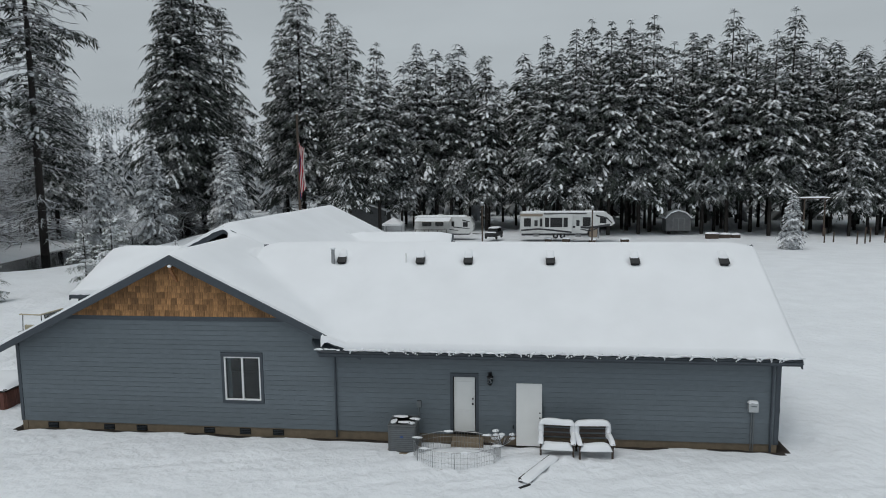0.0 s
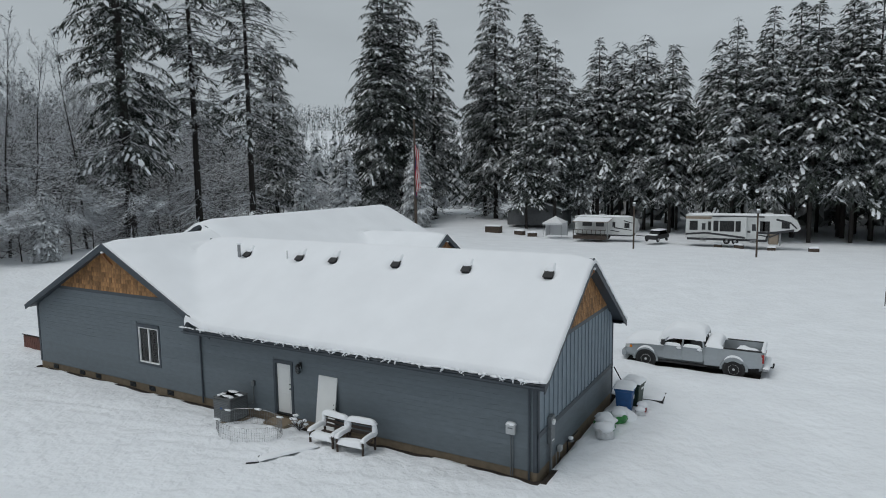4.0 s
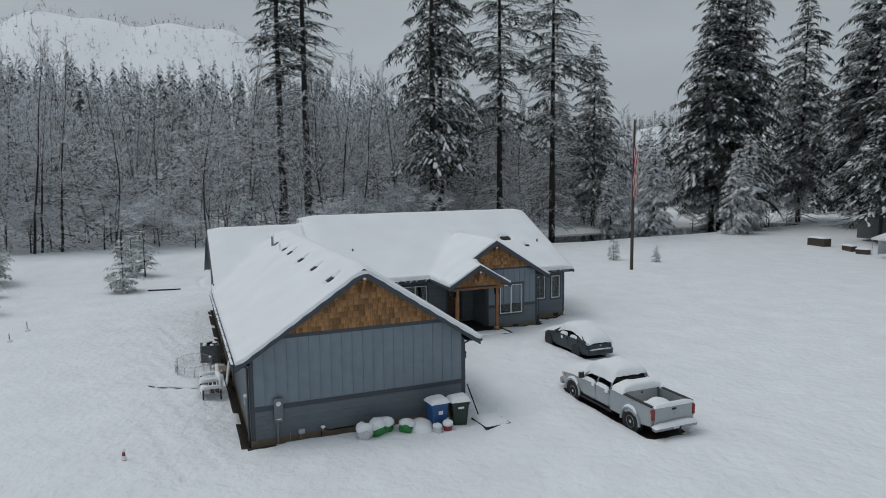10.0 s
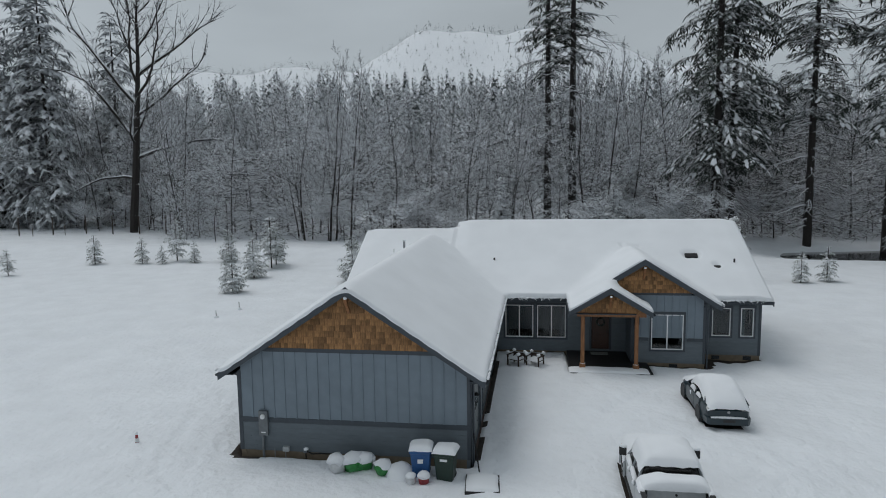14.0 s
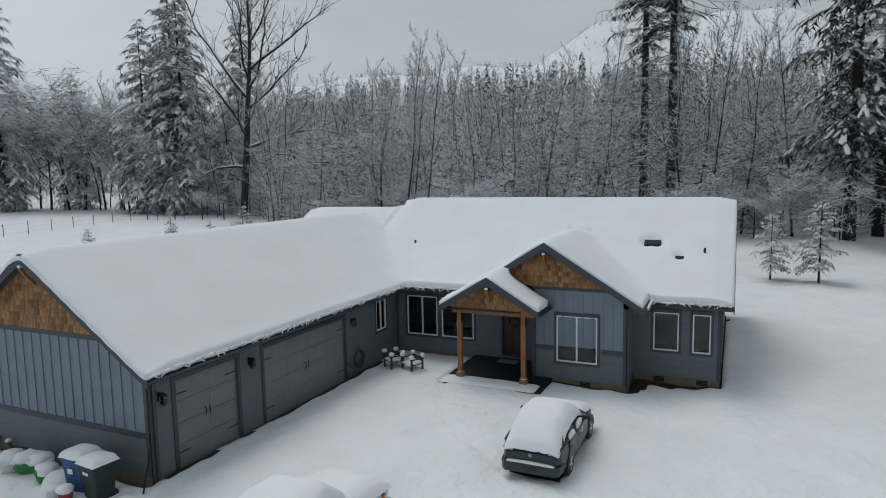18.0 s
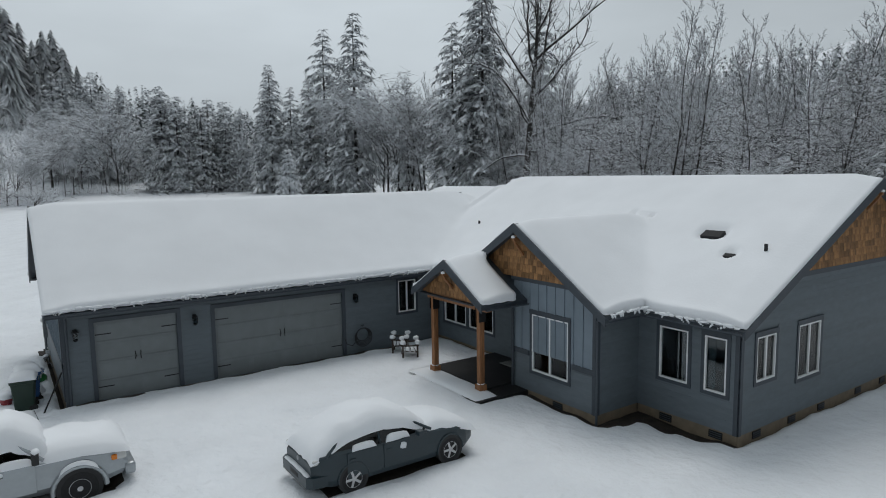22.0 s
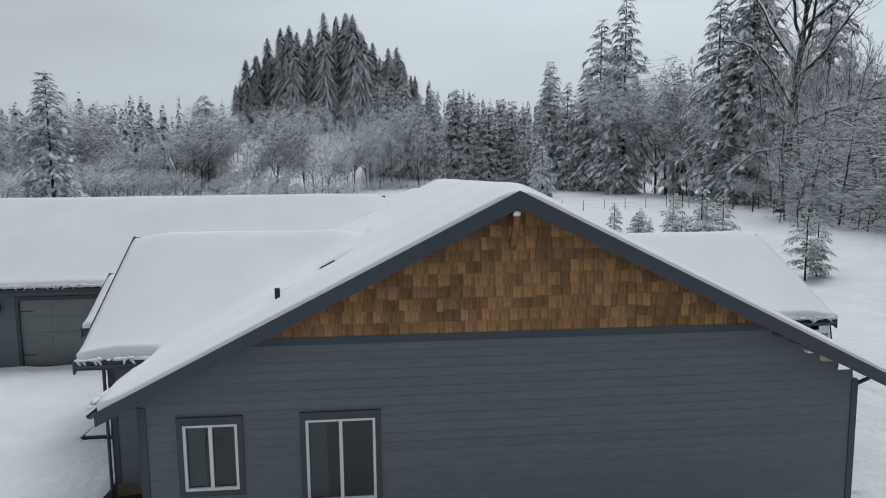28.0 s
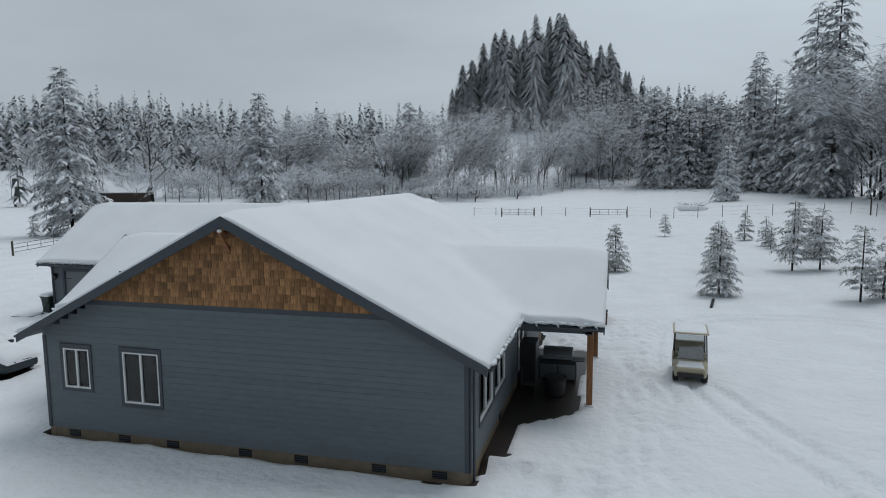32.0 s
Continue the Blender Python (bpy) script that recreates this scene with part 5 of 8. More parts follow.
def far_woods(name, label, spots, mat, seed, sprays=70, slim=1.0, bare=0.04, lit=0.3):
    """Far conifers as cones of small drooping sprays, dark ones and snowy ones."""
    r2 = random.Random(seed)
    dark, white = ([], []), ([], [])
    for x, y, z, h in spots:
        w = h * r2.uniform(0.13, 0.23) * slim
        ribbon(*dark, Vector((x, y, z)), Vector((x, y, z + h)), h * 0.012)
        for k in range(sprays):
            t = bare + (1 - bare) * (k + r2.random()) / sprays
            r = w * (1 - t) ** 0.6 + 0.03 * w
            a = r2.uniform(0, 6.28)
            c, s = math.cos(a), math.sin(a)
            i, o = r * r2.uniform(0.0, 0.45), r * r2.uniform(0.6, 1.35)
            hw = (0.13 * r + 0.012 * h) * (1.0 if sprays < 300 else 0.5) * r2.uniform(0.7, 1.4)
            zz = z + h * (t + 0.02)
            vs, fs = white if r2.random() < lit else dark
            b = len(vs)
            vs += [(x + i * c - hw * s, y + i * s + hw * c, zz), (x + i * c + hw * s, y + i * s - hw * c, zz), (x + o * c, y + o * s, zz - o * r2.uniform(0.3, 0.9))]
            fs.append((b, b + 1, b + 2))
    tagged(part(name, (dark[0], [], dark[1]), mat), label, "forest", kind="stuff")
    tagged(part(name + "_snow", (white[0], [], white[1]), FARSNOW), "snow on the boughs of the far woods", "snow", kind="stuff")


def far_brush(name, label, spots, seed, per=120, wide=0.075):
    """Far leafless trees as sprays of slivers rising from a stem."""
    r2 = random.Random(seed)
    dark, white = ([], []), ([], [])
    for x, y, z, h in spots:
        base = Vector((x, y, z))
        ribbon(*dark, base, base + UP * h * 0.95, wide * 1.6)
        for k in range(per):
            t = r2.random() ** 0.8
            a = r2.uniform(0, 6.28)
            p = base + UP * h * (0.12 + 0.75 * t) + Vector((math.cos(a), math.sin(a), 0)) * h * 0.2 * r2.random() * (1.15 - t)
            q = p + Vector((math.cos(a), math.sin(a), r2.uniform(0.2, 1.8))).normalized() * h * r2.uniform(0.05, 0.14)
            ribbon(*(dark if k % 5 < 2 else white), p, q, wide * r2.uniform(0.6, 1.3), r2.uniform(0, 3))
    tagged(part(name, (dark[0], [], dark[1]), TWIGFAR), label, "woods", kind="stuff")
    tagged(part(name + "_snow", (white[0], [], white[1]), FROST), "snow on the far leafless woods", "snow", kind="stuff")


def scatter(n, x0, x1, y0, y1, h0, h1, seed, keep=lambda x, y: True):
    r2, out = random.Random(seed), []
    while len(out) < n:
        x, y = r2.uniform(x0, x1), r2.uniform(y0, y1)
        if keep(x, y):
            out.append((x, y, float(land(x, y)) - 0.5, r2.uniform(h0, h1)))
    return out


far_brush("far_leafless_woods", "frosted leafless woods on the hillside", scatter(900, -235, -100, -260, 110, 15, 25, 21), 21)
far_brush("far_leafless_woods", "frosted leafless slope under the hilltop", scatter(620, -70, 130, -305, -165, 13, 21, 22), 22)
far_brush("far_leafless_woods", "frosted leafless woods beside the drive", scatter(240, 60, 300, -260, -100, 10, 17, 23), 23)
# FARTREE green is paled for distance haze; the white sprays are snow
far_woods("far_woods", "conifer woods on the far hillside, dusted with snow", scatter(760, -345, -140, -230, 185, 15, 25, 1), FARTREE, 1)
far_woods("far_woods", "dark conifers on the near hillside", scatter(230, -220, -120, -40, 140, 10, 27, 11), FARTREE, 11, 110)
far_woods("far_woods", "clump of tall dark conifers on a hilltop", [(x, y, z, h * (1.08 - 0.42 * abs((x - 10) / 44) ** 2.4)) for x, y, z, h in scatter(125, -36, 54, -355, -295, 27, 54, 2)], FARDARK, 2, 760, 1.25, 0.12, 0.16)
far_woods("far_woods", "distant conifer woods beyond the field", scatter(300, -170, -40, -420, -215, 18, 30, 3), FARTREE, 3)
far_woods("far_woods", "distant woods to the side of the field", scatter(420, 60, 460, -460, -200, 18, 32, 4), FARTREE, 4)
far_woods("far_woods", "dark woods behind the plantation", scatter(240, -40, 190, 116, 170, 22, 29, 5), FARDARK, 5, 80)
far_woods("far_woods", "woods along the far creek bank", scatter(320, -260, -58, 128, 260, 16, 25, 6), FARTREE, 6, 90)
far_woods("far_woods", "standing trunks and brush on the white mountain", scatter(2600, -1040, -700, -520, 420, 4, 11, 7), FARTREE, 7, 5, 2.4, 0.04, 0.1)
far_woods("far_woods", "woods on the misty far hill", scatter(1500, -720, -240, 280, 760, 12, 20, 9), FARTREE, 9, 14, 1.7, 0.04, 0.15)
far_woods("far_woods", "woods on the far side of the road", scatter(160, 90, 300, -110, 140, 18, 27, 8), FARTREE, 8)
far_woods("far_woods", "frosted, haze-paled mixed woods beyond the southern drive", scatter(200, 45, 270, -235, -165, 19, 28, 12), FARTREE, 12, 90, 1.3, 0.04, 0.45)

# ---- doors, porch and fittings on the house ----
REDWOOD = material("red_brown_hot_tub", (0.13, 0.045, 0.03), 0.6, grain=0.25, scale=5, stain=0.3)
BROWNDOOR = material("dark_stained_door", (0.055, 0.022, 0.012), 0.45, grain=0.3, scale=5, stretch=(5, 5, 0.5))
GREYMETAL = material("grey_painted_metal", (0.16, 0.175, 0.185), 0.45, metal=0.2, grain=0.1)
ACGREY = material("grey_condenser_metal", (0.12, 0.127, 0.13), 0.5, metal=0.3, grain=0.15)
BOXGREY = material("pale_grey_box", (0.42, 0.44, 0.45), 0.5, grain=0.08)
SILVER = material("silver_car_paint", (0.36, 0.39, 0.41), 0.32, metal=0.45, grain=0.04, stain=0.25, stain_col=(0.25, 0.26, 0.26), coat=0.5)
TEAL = material("blue_grey_car_paint", (0.016, 0.032, 0.041), 0.38, metal=0.0, grain=0.05, stain=0.2, stain_col=(0.022, 0.034, 0.04), coat=0.12)
PLASTIC = material("black_plastic", (0.02, 0.02, 0.021), 0.6, grain=0.2)
REDLENS = material("red_tail_lamp", (0.32, 0.015, 0.012), 0.2, grain=0.1)
CLEARLENS = material("clear_lamp", (0.62, 0.62, 0.6), 0.15, grain=0.05)
ORANGE = material("orange_lens", (0.75, 0.22, 0.02), 0.25, grain=0.05)
BLUEBIN = material("blue_bin_plastic", (0.02, 0.09, 0.25), 0.5, grain=0.12, stain=0.2)
GREENBIN = material("dark_green_bin_plastic", (0.012, 0.032, 0.022), 0.5, grain=0.12, stain=0.2)
GREENBAG = material("bright_green_bag", (0.025, 0.21, 0.045), 0.35, grain=0.3, scale=6, bump=0.6, bump_scale=9)
WHITEBAG = material("white_plastic_bag", (0.62, 0.63, 0.64), 0.45, grain=0.1, bump=0.5, bump_scale=9)
REDTUB = material("faded_red_tub", (0.28, 0.035, 0.04), 0.5, grain=0.15)
CREAM = material("cream_cart_body", (0.46, 0.41, 0.29), 0.4, grain=0.06, stain=0.25, stain_col=(0.3, 0.26, 0.18))
RVWHITE = material("white_trailer_skin", (0.60, 0.61, 0.60), 0.4, grain=0.05, scale=2, stain=0.2, stain_col=(0.45, 0.45, 0.43))
RVDARK = material("dark_trailer_stripe", (0.03, 0.03, 0.034), 0.4, grain=0.1)
RVTAN = material("tan_trailer_stripe", (0.26, 0.21, 0.16), 0.5, grain=0.1)
WOODPOST = material("weathered_pole_wood", (0.075, 0.055, 0.042), 0.85, grain=0.35, scale=8, bump=0.5, stretch=(4, 4, 0.4))
GREYWOOD = material("weathered_grey_wood", (0.055, 0.040, 0.032), 0.85, grain=0.3, scale=6, stain=0.4, stretch=(1, 1, 4))
FLAGRED = material("flag_red", (0.42, 0.02, 0.03), 0.8, grain=0.1)
FLAGWHITE = material("flag_white", (0.62, 0.60, 0.58), 0.8, grain=0.1)
FLAGBLUE = material("flag_blue", (0.02, 0.03, 0.12), 0.8, grain=0.1)
TARP = material("white_canopy_cloth", (0.66, 0.67, 0.68), 0.7, grain=0.08, bump=0.3, bump_scale=6)
SHEDGREY = material("grey_shed_board", (0.11, 0.115, 0.12), 0.7, grain=0.15, scale=4, stain=0.3)


def level(x, y):
    return float(snow_level(np.array(float(x)), np.array(float(y))))


def pad(x0, x1, y0, y1, base, th, seed=0, n=14, m=10, p=4.0, sag=0.0, rough=0.25):
    """A rounded cushion of snow over a rectangle; base: a height or a function of x, y."""
    bz = base if callable(base) else (lambda x, y: base)
    verts, faces = [], []
    for i in range(n + 1):
        for j in range(m + 1):
            u, v = 2 * i / n - 1, 2 * j / m - 1
            u, v = math.copysign(abs(u) ** 0.75, u), math.copysign(abs(v) ** 0.75, v)
            x, y = (x0 + x1) / 2 + u * (x1 - x0) / 2, (y0 + y1) / 2 + v * (y1 - y0) / 2
            k = max(0.0, (1 - abs(u) ** p)) * max(0.0, (1 - abs(v) ** p))
            w = noise.noise(Vector((x * 2.3 + seed, y * 2.3, seed * 0.7)))
            e = noise.noise(Vector((x * 6 + seed, y * 6, seed)))
            rim = abs(u) > 0.98 or abs(v) > 0.98
            verts.append((x + (0.03 * e if rim else 0), y + (0.03 * w if rim else 0), bz(x, y) + th * math.sqrt(k) * (1 + rough * w) - (0.02 + sag * (1 + e) if rim else 0)))
    for i in range(n):
        for j in range(m):
            a = i * (m + 1) + j
            faces.append((a, a + m + 1, a + m + 2, a + 1))
    return verts, [], faces


def lathe(profile, centre, axis="z", n=20):
    """A turned shape from (radius, height) pairs."""
    bm = bmesh.new()
    rings = []
    for r, h in profile:
        ring = []
        for i in range(n):
            a = 2 * math.pi * i / n
            c, s = r * math.cos(a), r * math.sin(a)
            q = Vector((c, s, h)) if axis == "z" else (Vector((c, h, s)) if axis == "y" else Vector((h, c, s)))
            ring.append(bm.verts.new(q + Vector(centre)))
        rings.append(ring)
    for a, b in zip(rings, rings[1:]):
        for i in range(n):
            bm.faces.new((a[i], a[(i + 1) % n], b[(i + 1) % n], b[i]))
    bm.faces.new(rings[0]), bm.faces.new(list(reversed(rings[-1])))
    bmesh.ops.recalc_face_normals(bm, faces=bm.faces[:])
    return bm


def loft(sections, smooth=True):
    """A skin through closed rings of points, capped at both ends."""
    bm = bmesh.new()
    rings = [[bm.verts.new(p) for p in s] for s in sections]
    n = len(rings[0])
    for a, b in zip(rings, rings[1:]):
        for i in range(n):
            bm.faces.new((a[i], a[(i + 1) % n], b[(i + 1) % n], b[i]))
    bm.faces.new(rings[0]), bm.faces.new(list(reversed(rings[-1])))
    bmesh.ops.recalc_face_normals(bm, faces=bm.faces[:])
    return bm


# entry door, rear door and the loose door leaning on the rear wall
d = part("entry_door", FRONT_A.slab(entry[0] + 0.02, entry[1] - 0.02, 0.22, 2.26, -0.1, -0.05), BROWNDOOR, house, "dark stained wooden entry door with a wreath")
for z0, z1 in ((0.4, 1.0), (1.15, 2.05)):
    for s in (0.12, 0.52):
        part("door_panel", FRONT_A.slab(entry[0] + s, entry[0] + s + 0.3, z0, z1, -0.05, -0.03), BROWNDOOR, d)
part("door_handle", tube([FRONT_A.p(entry[1] - 0.12, 1.1, -0.05), FRONT_A.p(entry[1] - 0.12, 1.1, 0.02), FRONT_A.p(entry[1] - 0.12, 1.35, 0.02)], 0.015), BLACK, d)
for s in ((entry[0] - 0.1, entry[0] + 0.0, 0.2, 2.38), (entry[1], entry[1] + 0.1, 0.2, 2.38), (entry[0], entry[1], 2.28, 2.38)):
    part("casing", FRONT_A.slab(*s, 0.0, 0.04), TRIM, d)
wbm = bmesh.new()
for k in range(26):
    a = 2 * math.pi * k / 26
    blob(FRONT_A.p(entry[0] + 0.48 + 0.2 * math.cos(a), 1.72 + 0.2 * math.sin(a), 0.0), (0.07, 0.05, 0.07), k, 0.6, 1, None, wbm)
tagged(part("wreath", wbm, NEEDLE), "round dark green wreath hung on the entry door", "wreath")

d = part("rear_door", REAR.slab(rear_door[0] + 0.03, rear_door[1] - 0.03, 0.16, 2.04, -0.09, -0.04), DOORWHITE, house, "white panelled rear door")
for z0, z1 in ((0.3, 0.9), (1.04, 1.9)):
    part("door_panel", REAR.slab(rear_door[0] + 0.13, rear_door[1] - 0.13, z0, z1, -0.04, -0.03), DOORWHITE, d)
for z, r in ((1.12, 0.03), (1.3, 0.025)):
    part("door_knob", lathe([(0.01, 0.04), (r, 0.03), (r, 0.0), (0.012, -0.02)], (-10.32, 0.0, z), "y", 12), BLACK, d, "black round door knob")
for s in ((rear_door[0] - 0.1, rear_door[0], 0.12, 2.19), (rear_door[1], rear_door[1] + 0.1, 0.12, 2.19), (rear_door[0], rear_door[1], 2.07, 2.19)):
    part("casing", REAR.slab(*s, 0.0, 0.045), TRIM, d)
part("threshold", REAR.slab(rear_door[0], rear_door[1], 0.08, 0.14, -0.05, 0.05), BLACK, d)
tagged(part("doorstep", box(-11.0, -9.95, -0.75, -0.05, -0.25, 0.02, bevel=0.02), CONCRETE), "small concrete step under the rear door", "step")
ld = thing("loose_door", "spare white door slab leaning against the rear wall", "door", at=pose(-8.87, -0.36, -0.12, -9, 0, 0))
part("slab", box(0, 0.84, 0, 0.045, 0, 2.04, bevel=0.004), DOORWHITE, ld)
for z in (0.92, 1.08):
    part("lock_hole", lathe([(0.025, -0.003), (0.025, 0.0)], (0.77, 0, z), "y", 10), BLACK, ld, "dark lock bore")


def garage_door(hole, cols, label):
    a0, a1, z0, z1 = hole
    d = part("garage_door", GFRONT.slab(a0, a1, z0 - 0.05, z1, -0.12, -0.07), GDOOR, house, label)
    rows = 4
    for r in range(rows):
        b, t = z0 + (z1 - z0) * r / rows, z0 + (z1 - z0) * (r + 1) / rows
        part("door_section", GFRONT.slab(a0 + 0.01, a1 - 0.01, b + 0.006, t - 0.006, -0.07, -0.05), GDOOR, d)
        for c in range(cols):
            s, e = a0 + (a1 - a0) * c / cols, a0 + (a1 - a0) * (c + 1) / cols
            part("door_panel", GFRONT.slab(s + 0.09, e - 0.09, b + 0.1, t - 0.1, -0.05, -0.042), GDOOR, d)
    m = (a0 + a1) / 2
    for s in (-0.09, 0.09):
        part("handle", tube([GFRONT.p(m + s, 1.06, -0.05), GFRONT.p(m + s * 0.8, 1.19, -0.01), GFRONT.p(m + s, 1.34, -0.05)], 0.016), BLACK, d, "black pull handle")
    for z in (z0 + 0.42, z1 - 0.42):
        for s, e in ((a0 + 0.02, a0 + 0.48), (a1 - 0.48, a1 - 0.02)):
            part("strap_hinge", GFRONT.slab(s, e, z - 0.018, z + 0.018, -0.05, -0.035), BLACK, d, "black strap hinge")
    for s in ((a0 - 0.13, a0, -0.28, z1 + 0.14), (a1, a1 + 0.13, -0.28, z1 + 0.14), (a0, a1, z1, z1 + 0.14)):
        part("casing", GFRONT.slab(*s, 0.0, 0.045), TRIM, d)


garage_door(small_gd, 2, "single grey panelled garage door with black strap hinges")
garage_door(big_gd, 4, "double grey panelled garage door with black strap hinges")
tagged(part("garage_sill", box(-10.25, -1.3, 8.32, 8.6, -0.32, -0.1), material("wet_brown_apron", (0.07, 0.045, 0.035), 0.5, grain=0.3)), "wet brown strip of bare apron at the garage doors", "sill", kind="structure")

for a in (0.37, 3.96, 10.07):
    lamp = part("wall_lantern", GFRONT.slab(a - 0.06, a + 0.06, 2.08, 2.32, 0.02, 0.05), BLACK, house, "black wall lantern")
    part("lamp_glass", box(-a - 0.63, -a - 0.49, 8.40, 8.54, 2.02, 2.24, bevel=0.01), GLASS, lamp)
    part("lamp_cap", lathe([(0.11, 0), (0.09, 0.03), (0.02, 0.1)], (-a - 0.56, 8.47, 2.24), "z", 8), BLACK, lamp)
    part("lamp_foot", lathe([(0.03, -0.05), (0.08, 0.0)], (-a - 0.56, 8.47, 2.01), "z", 8), BLACK, lamp)
lamp = part("wall_lantern", box(-9.79, -9.67, -0.05, -0.02, 2.0, 2.24), BLACK, house, "black wall lantern")
part("lamp_glass", box(-9.81, -9.65, -0.22, -0.08, 1.9, 2.12, bevel=0.01), GLASS, lamp)
part("lamp_cap", lathe([(0.12, 0), (0.1, 0.03), (0.02, 0.1)], (-9.73, -0.15, 2.12), "z", 8), BLACK, lamp)
part("lamp_foot", lathe([(0.03, -0.05), (0.08, 0.0)], (-9.73, -0.15, 1.89), "z", 8), BLACK, lamp)

# gable brackets
for p, wy in (((-0.54, 4.15, 5.62), (1, 0, 0)), ((-20.52, -0.02, 5.72), (0, -1, 0)), ((-21.3, 22.14, 6.2), (0, 1, 0)), ((-12.8, 15.86, 4.92), (1, 0, 0)), ((-11.35, 14.07, 3.72), (1, 0, 0))):
    p, wy = Vector(p), Vector(wy)
    side = wy.cross(UP) * 0.05
    b = part("gable_bracket", prism([p - side - UP * 0.05, p + side - UP * 0.05, p + side + UP * 0.05, p - side + UP * 0.05], wy * 0.42), CEDAR, house, "cedar knee bracket under the gable peak")
    part("brace", prism([p - side - UP * 0.55, p + side - UP * 0.55, p + side - UP * 0.45, p - side - UP * 0.45], wy * 0.36 + UP * 0.44), CEDAR, b)
    part("bracket_snow", blob(p + wy * 0.4 + UP * 0.08, (0.07, 0.07, 0.05), 3), SNOW, b, smooth=True)

# porch: slab, posts, beam, gable
pslab = thing("porch_slab", "dark wet porch slab with a snowy front lip", "porch")
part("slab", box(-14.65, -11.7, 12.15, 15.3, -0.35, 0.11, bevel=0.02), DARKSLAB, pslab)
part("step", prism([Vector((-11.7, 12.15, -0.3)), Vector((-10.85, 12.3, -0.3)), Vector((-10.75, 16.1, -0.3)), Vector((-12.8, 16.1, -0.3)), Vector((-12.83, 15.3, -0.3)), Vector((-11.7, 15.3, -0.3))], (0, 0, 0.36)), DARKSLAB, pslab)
part("lip_snow", pad(-11.68, -10.8, 12.1, 15.95, 0.08, 0.09, 4, 10, 24), SNOW, pslab, smooth=True)
tagged(part("door_mat", box(-14.35, -13.85, 13.4, 14.3, 0.112, 0.135, bevel=0.01), material("grey_mat", (0.2, 0.21, 0.2), 0.9, grain=0.3, scale=20)), "grey doormat before the entry door", "mat")
for y in (12.78, 15.36):
    post = part("porch_post", box(-11.56, -11.38, y - 0.09, y + 0.09, 0.11, 2.75, bevel=0.012), CEDAR, house, "square cedar porch post")
    part("post_base", box(-11.61, -11.33, y - 0.14, y + 0.14, 0.11, 0.33, bevel=0.015), CEDAR, post)
    part("base_snow", blob((-11.47, y, 0.34), (0.13, 0.13, 0.03), 2), SNOW, post, smooth=True)
    for s in (-0.1, 0.1):
        part("iron_strap", box(-11.6, -11.34, y + s - 0.006, y + s + 0.006, 2.35, 2.8), BLACK, post)
part("porch_beam", box(-11.58, -11.36, 12.5, 15.8, 2.72, 2.95, bevel=0.01), CEDAR, house, "cedar porch beam")
PG = Face((-11.36, 12.2, 0), (0, 1, 0), 3.74)
part("porch_gable_back", prism([PG.p(0.1, 2.95, -0.2), PG.p(3.64, 2.95, -0.2), PG.p(1.87, 4.02, -0.2)], PG.n * 0.19), SHINGLE, house)
gable_shingles(PG, 1.87, 4.06, 0.6, 2.95, 6)
part("porch_ceiling", box(-14.6, -11.2, 12.2, 15.3, 2.86, 2.9), TRIM, house)

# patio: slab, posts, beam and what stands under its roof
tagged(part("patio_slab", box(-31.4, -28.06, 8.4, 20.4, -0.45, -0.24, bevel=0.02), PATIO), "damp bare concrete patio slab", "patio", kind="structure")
for y in (15.75, 9.7):
    post = part("patio_post", box(-30.9, -30.7, y - 0.1, y + 0.1, -0.25, 2.6, bevel=0.012), CEDAR, house, "red-brown timber patio post")
    part("post_base", box(-30.96, -30.64, y - 0.16, y + 0.16, -0.3, -0.12, bevel=0.02), SNOW, post)
part("patio_beam", box(-30.92, -30.68, 9.2, 16.95, 2.58, 2.84, bevel=0.01), TRIM, house)
part("patio_beam", box(-30.9, -28.05, 16.7, 16.95, 2.62, 2.84), TRIM, house)
part("patio_beam", box(-30.9, -28.05, 9.2, 9.45, 2.62, 2.84), TRIM, house)
PT = Face((-31.0, 17.05, 0), (0, -1, 0), 7.9)
part("patio_gable", prism([PT.p(0.2, 2.84, -0.1), PT.p(7.7, 2.84, -0.1), PT.p(3.95, 4.72, -0.1)], PT.n * 0.1), SIDING, house, "dark blue-grey patio gable")
part("patio_ceiling", box(-30.9, -28.06, 9.2, 17.0, 2.85, 2.87), TRIM, house)

bbq = thing("barbecue_grill", "dark gas barbecue on a cabinet under the patio roof", "grill", at=pose(-29.5, 12.9, -0.24, 0, 0, -90))
part("cabinet", box(-0.35, 0.35, -0.7, 0.7, 0.08, 0.85, bevel=0.02), PLASTIC, bbq)
part("door", box(-0.37, -0.355, -0.66, -0.02, 0.14, 0.7), GREYMETAL, bbq)
part("door", box(-0.37, -0.355, 0.02, 0.66, 0.14, 0.7), GREYMETAL, bbq)
part("front_panel", box(-0.36, 0.36, 0.70, 0.715, 0.1, 0.8), GREYMETAL, bbq)
part("hood", loft([[Vector((r * math.cos(a) - 0.0, s, 0.9 + 0.42 * math.sin(a))) for r, a in [(0.36, t) for t in np.linspace(0, math.pi, 9)]] for s in (-0.55, 0.55)]), GREYMETAL, bbq, "rounded grill hood")
for s in (-0.85, 0.85):
    part("side_shelf", box(-0.28, 0.28, s - 0.16, s + 0.16, 0.82, 0.86, bevel=0.01), PLASTIC, bbq)
for s in (-0.6, 0.6):
    for q in (-0.28, 0.28):
        part("caster", lathe([(0.045, -0.02), (0.045, 0.02)], (q, s, 0.045), "y", 10), RUBBER, bbq)
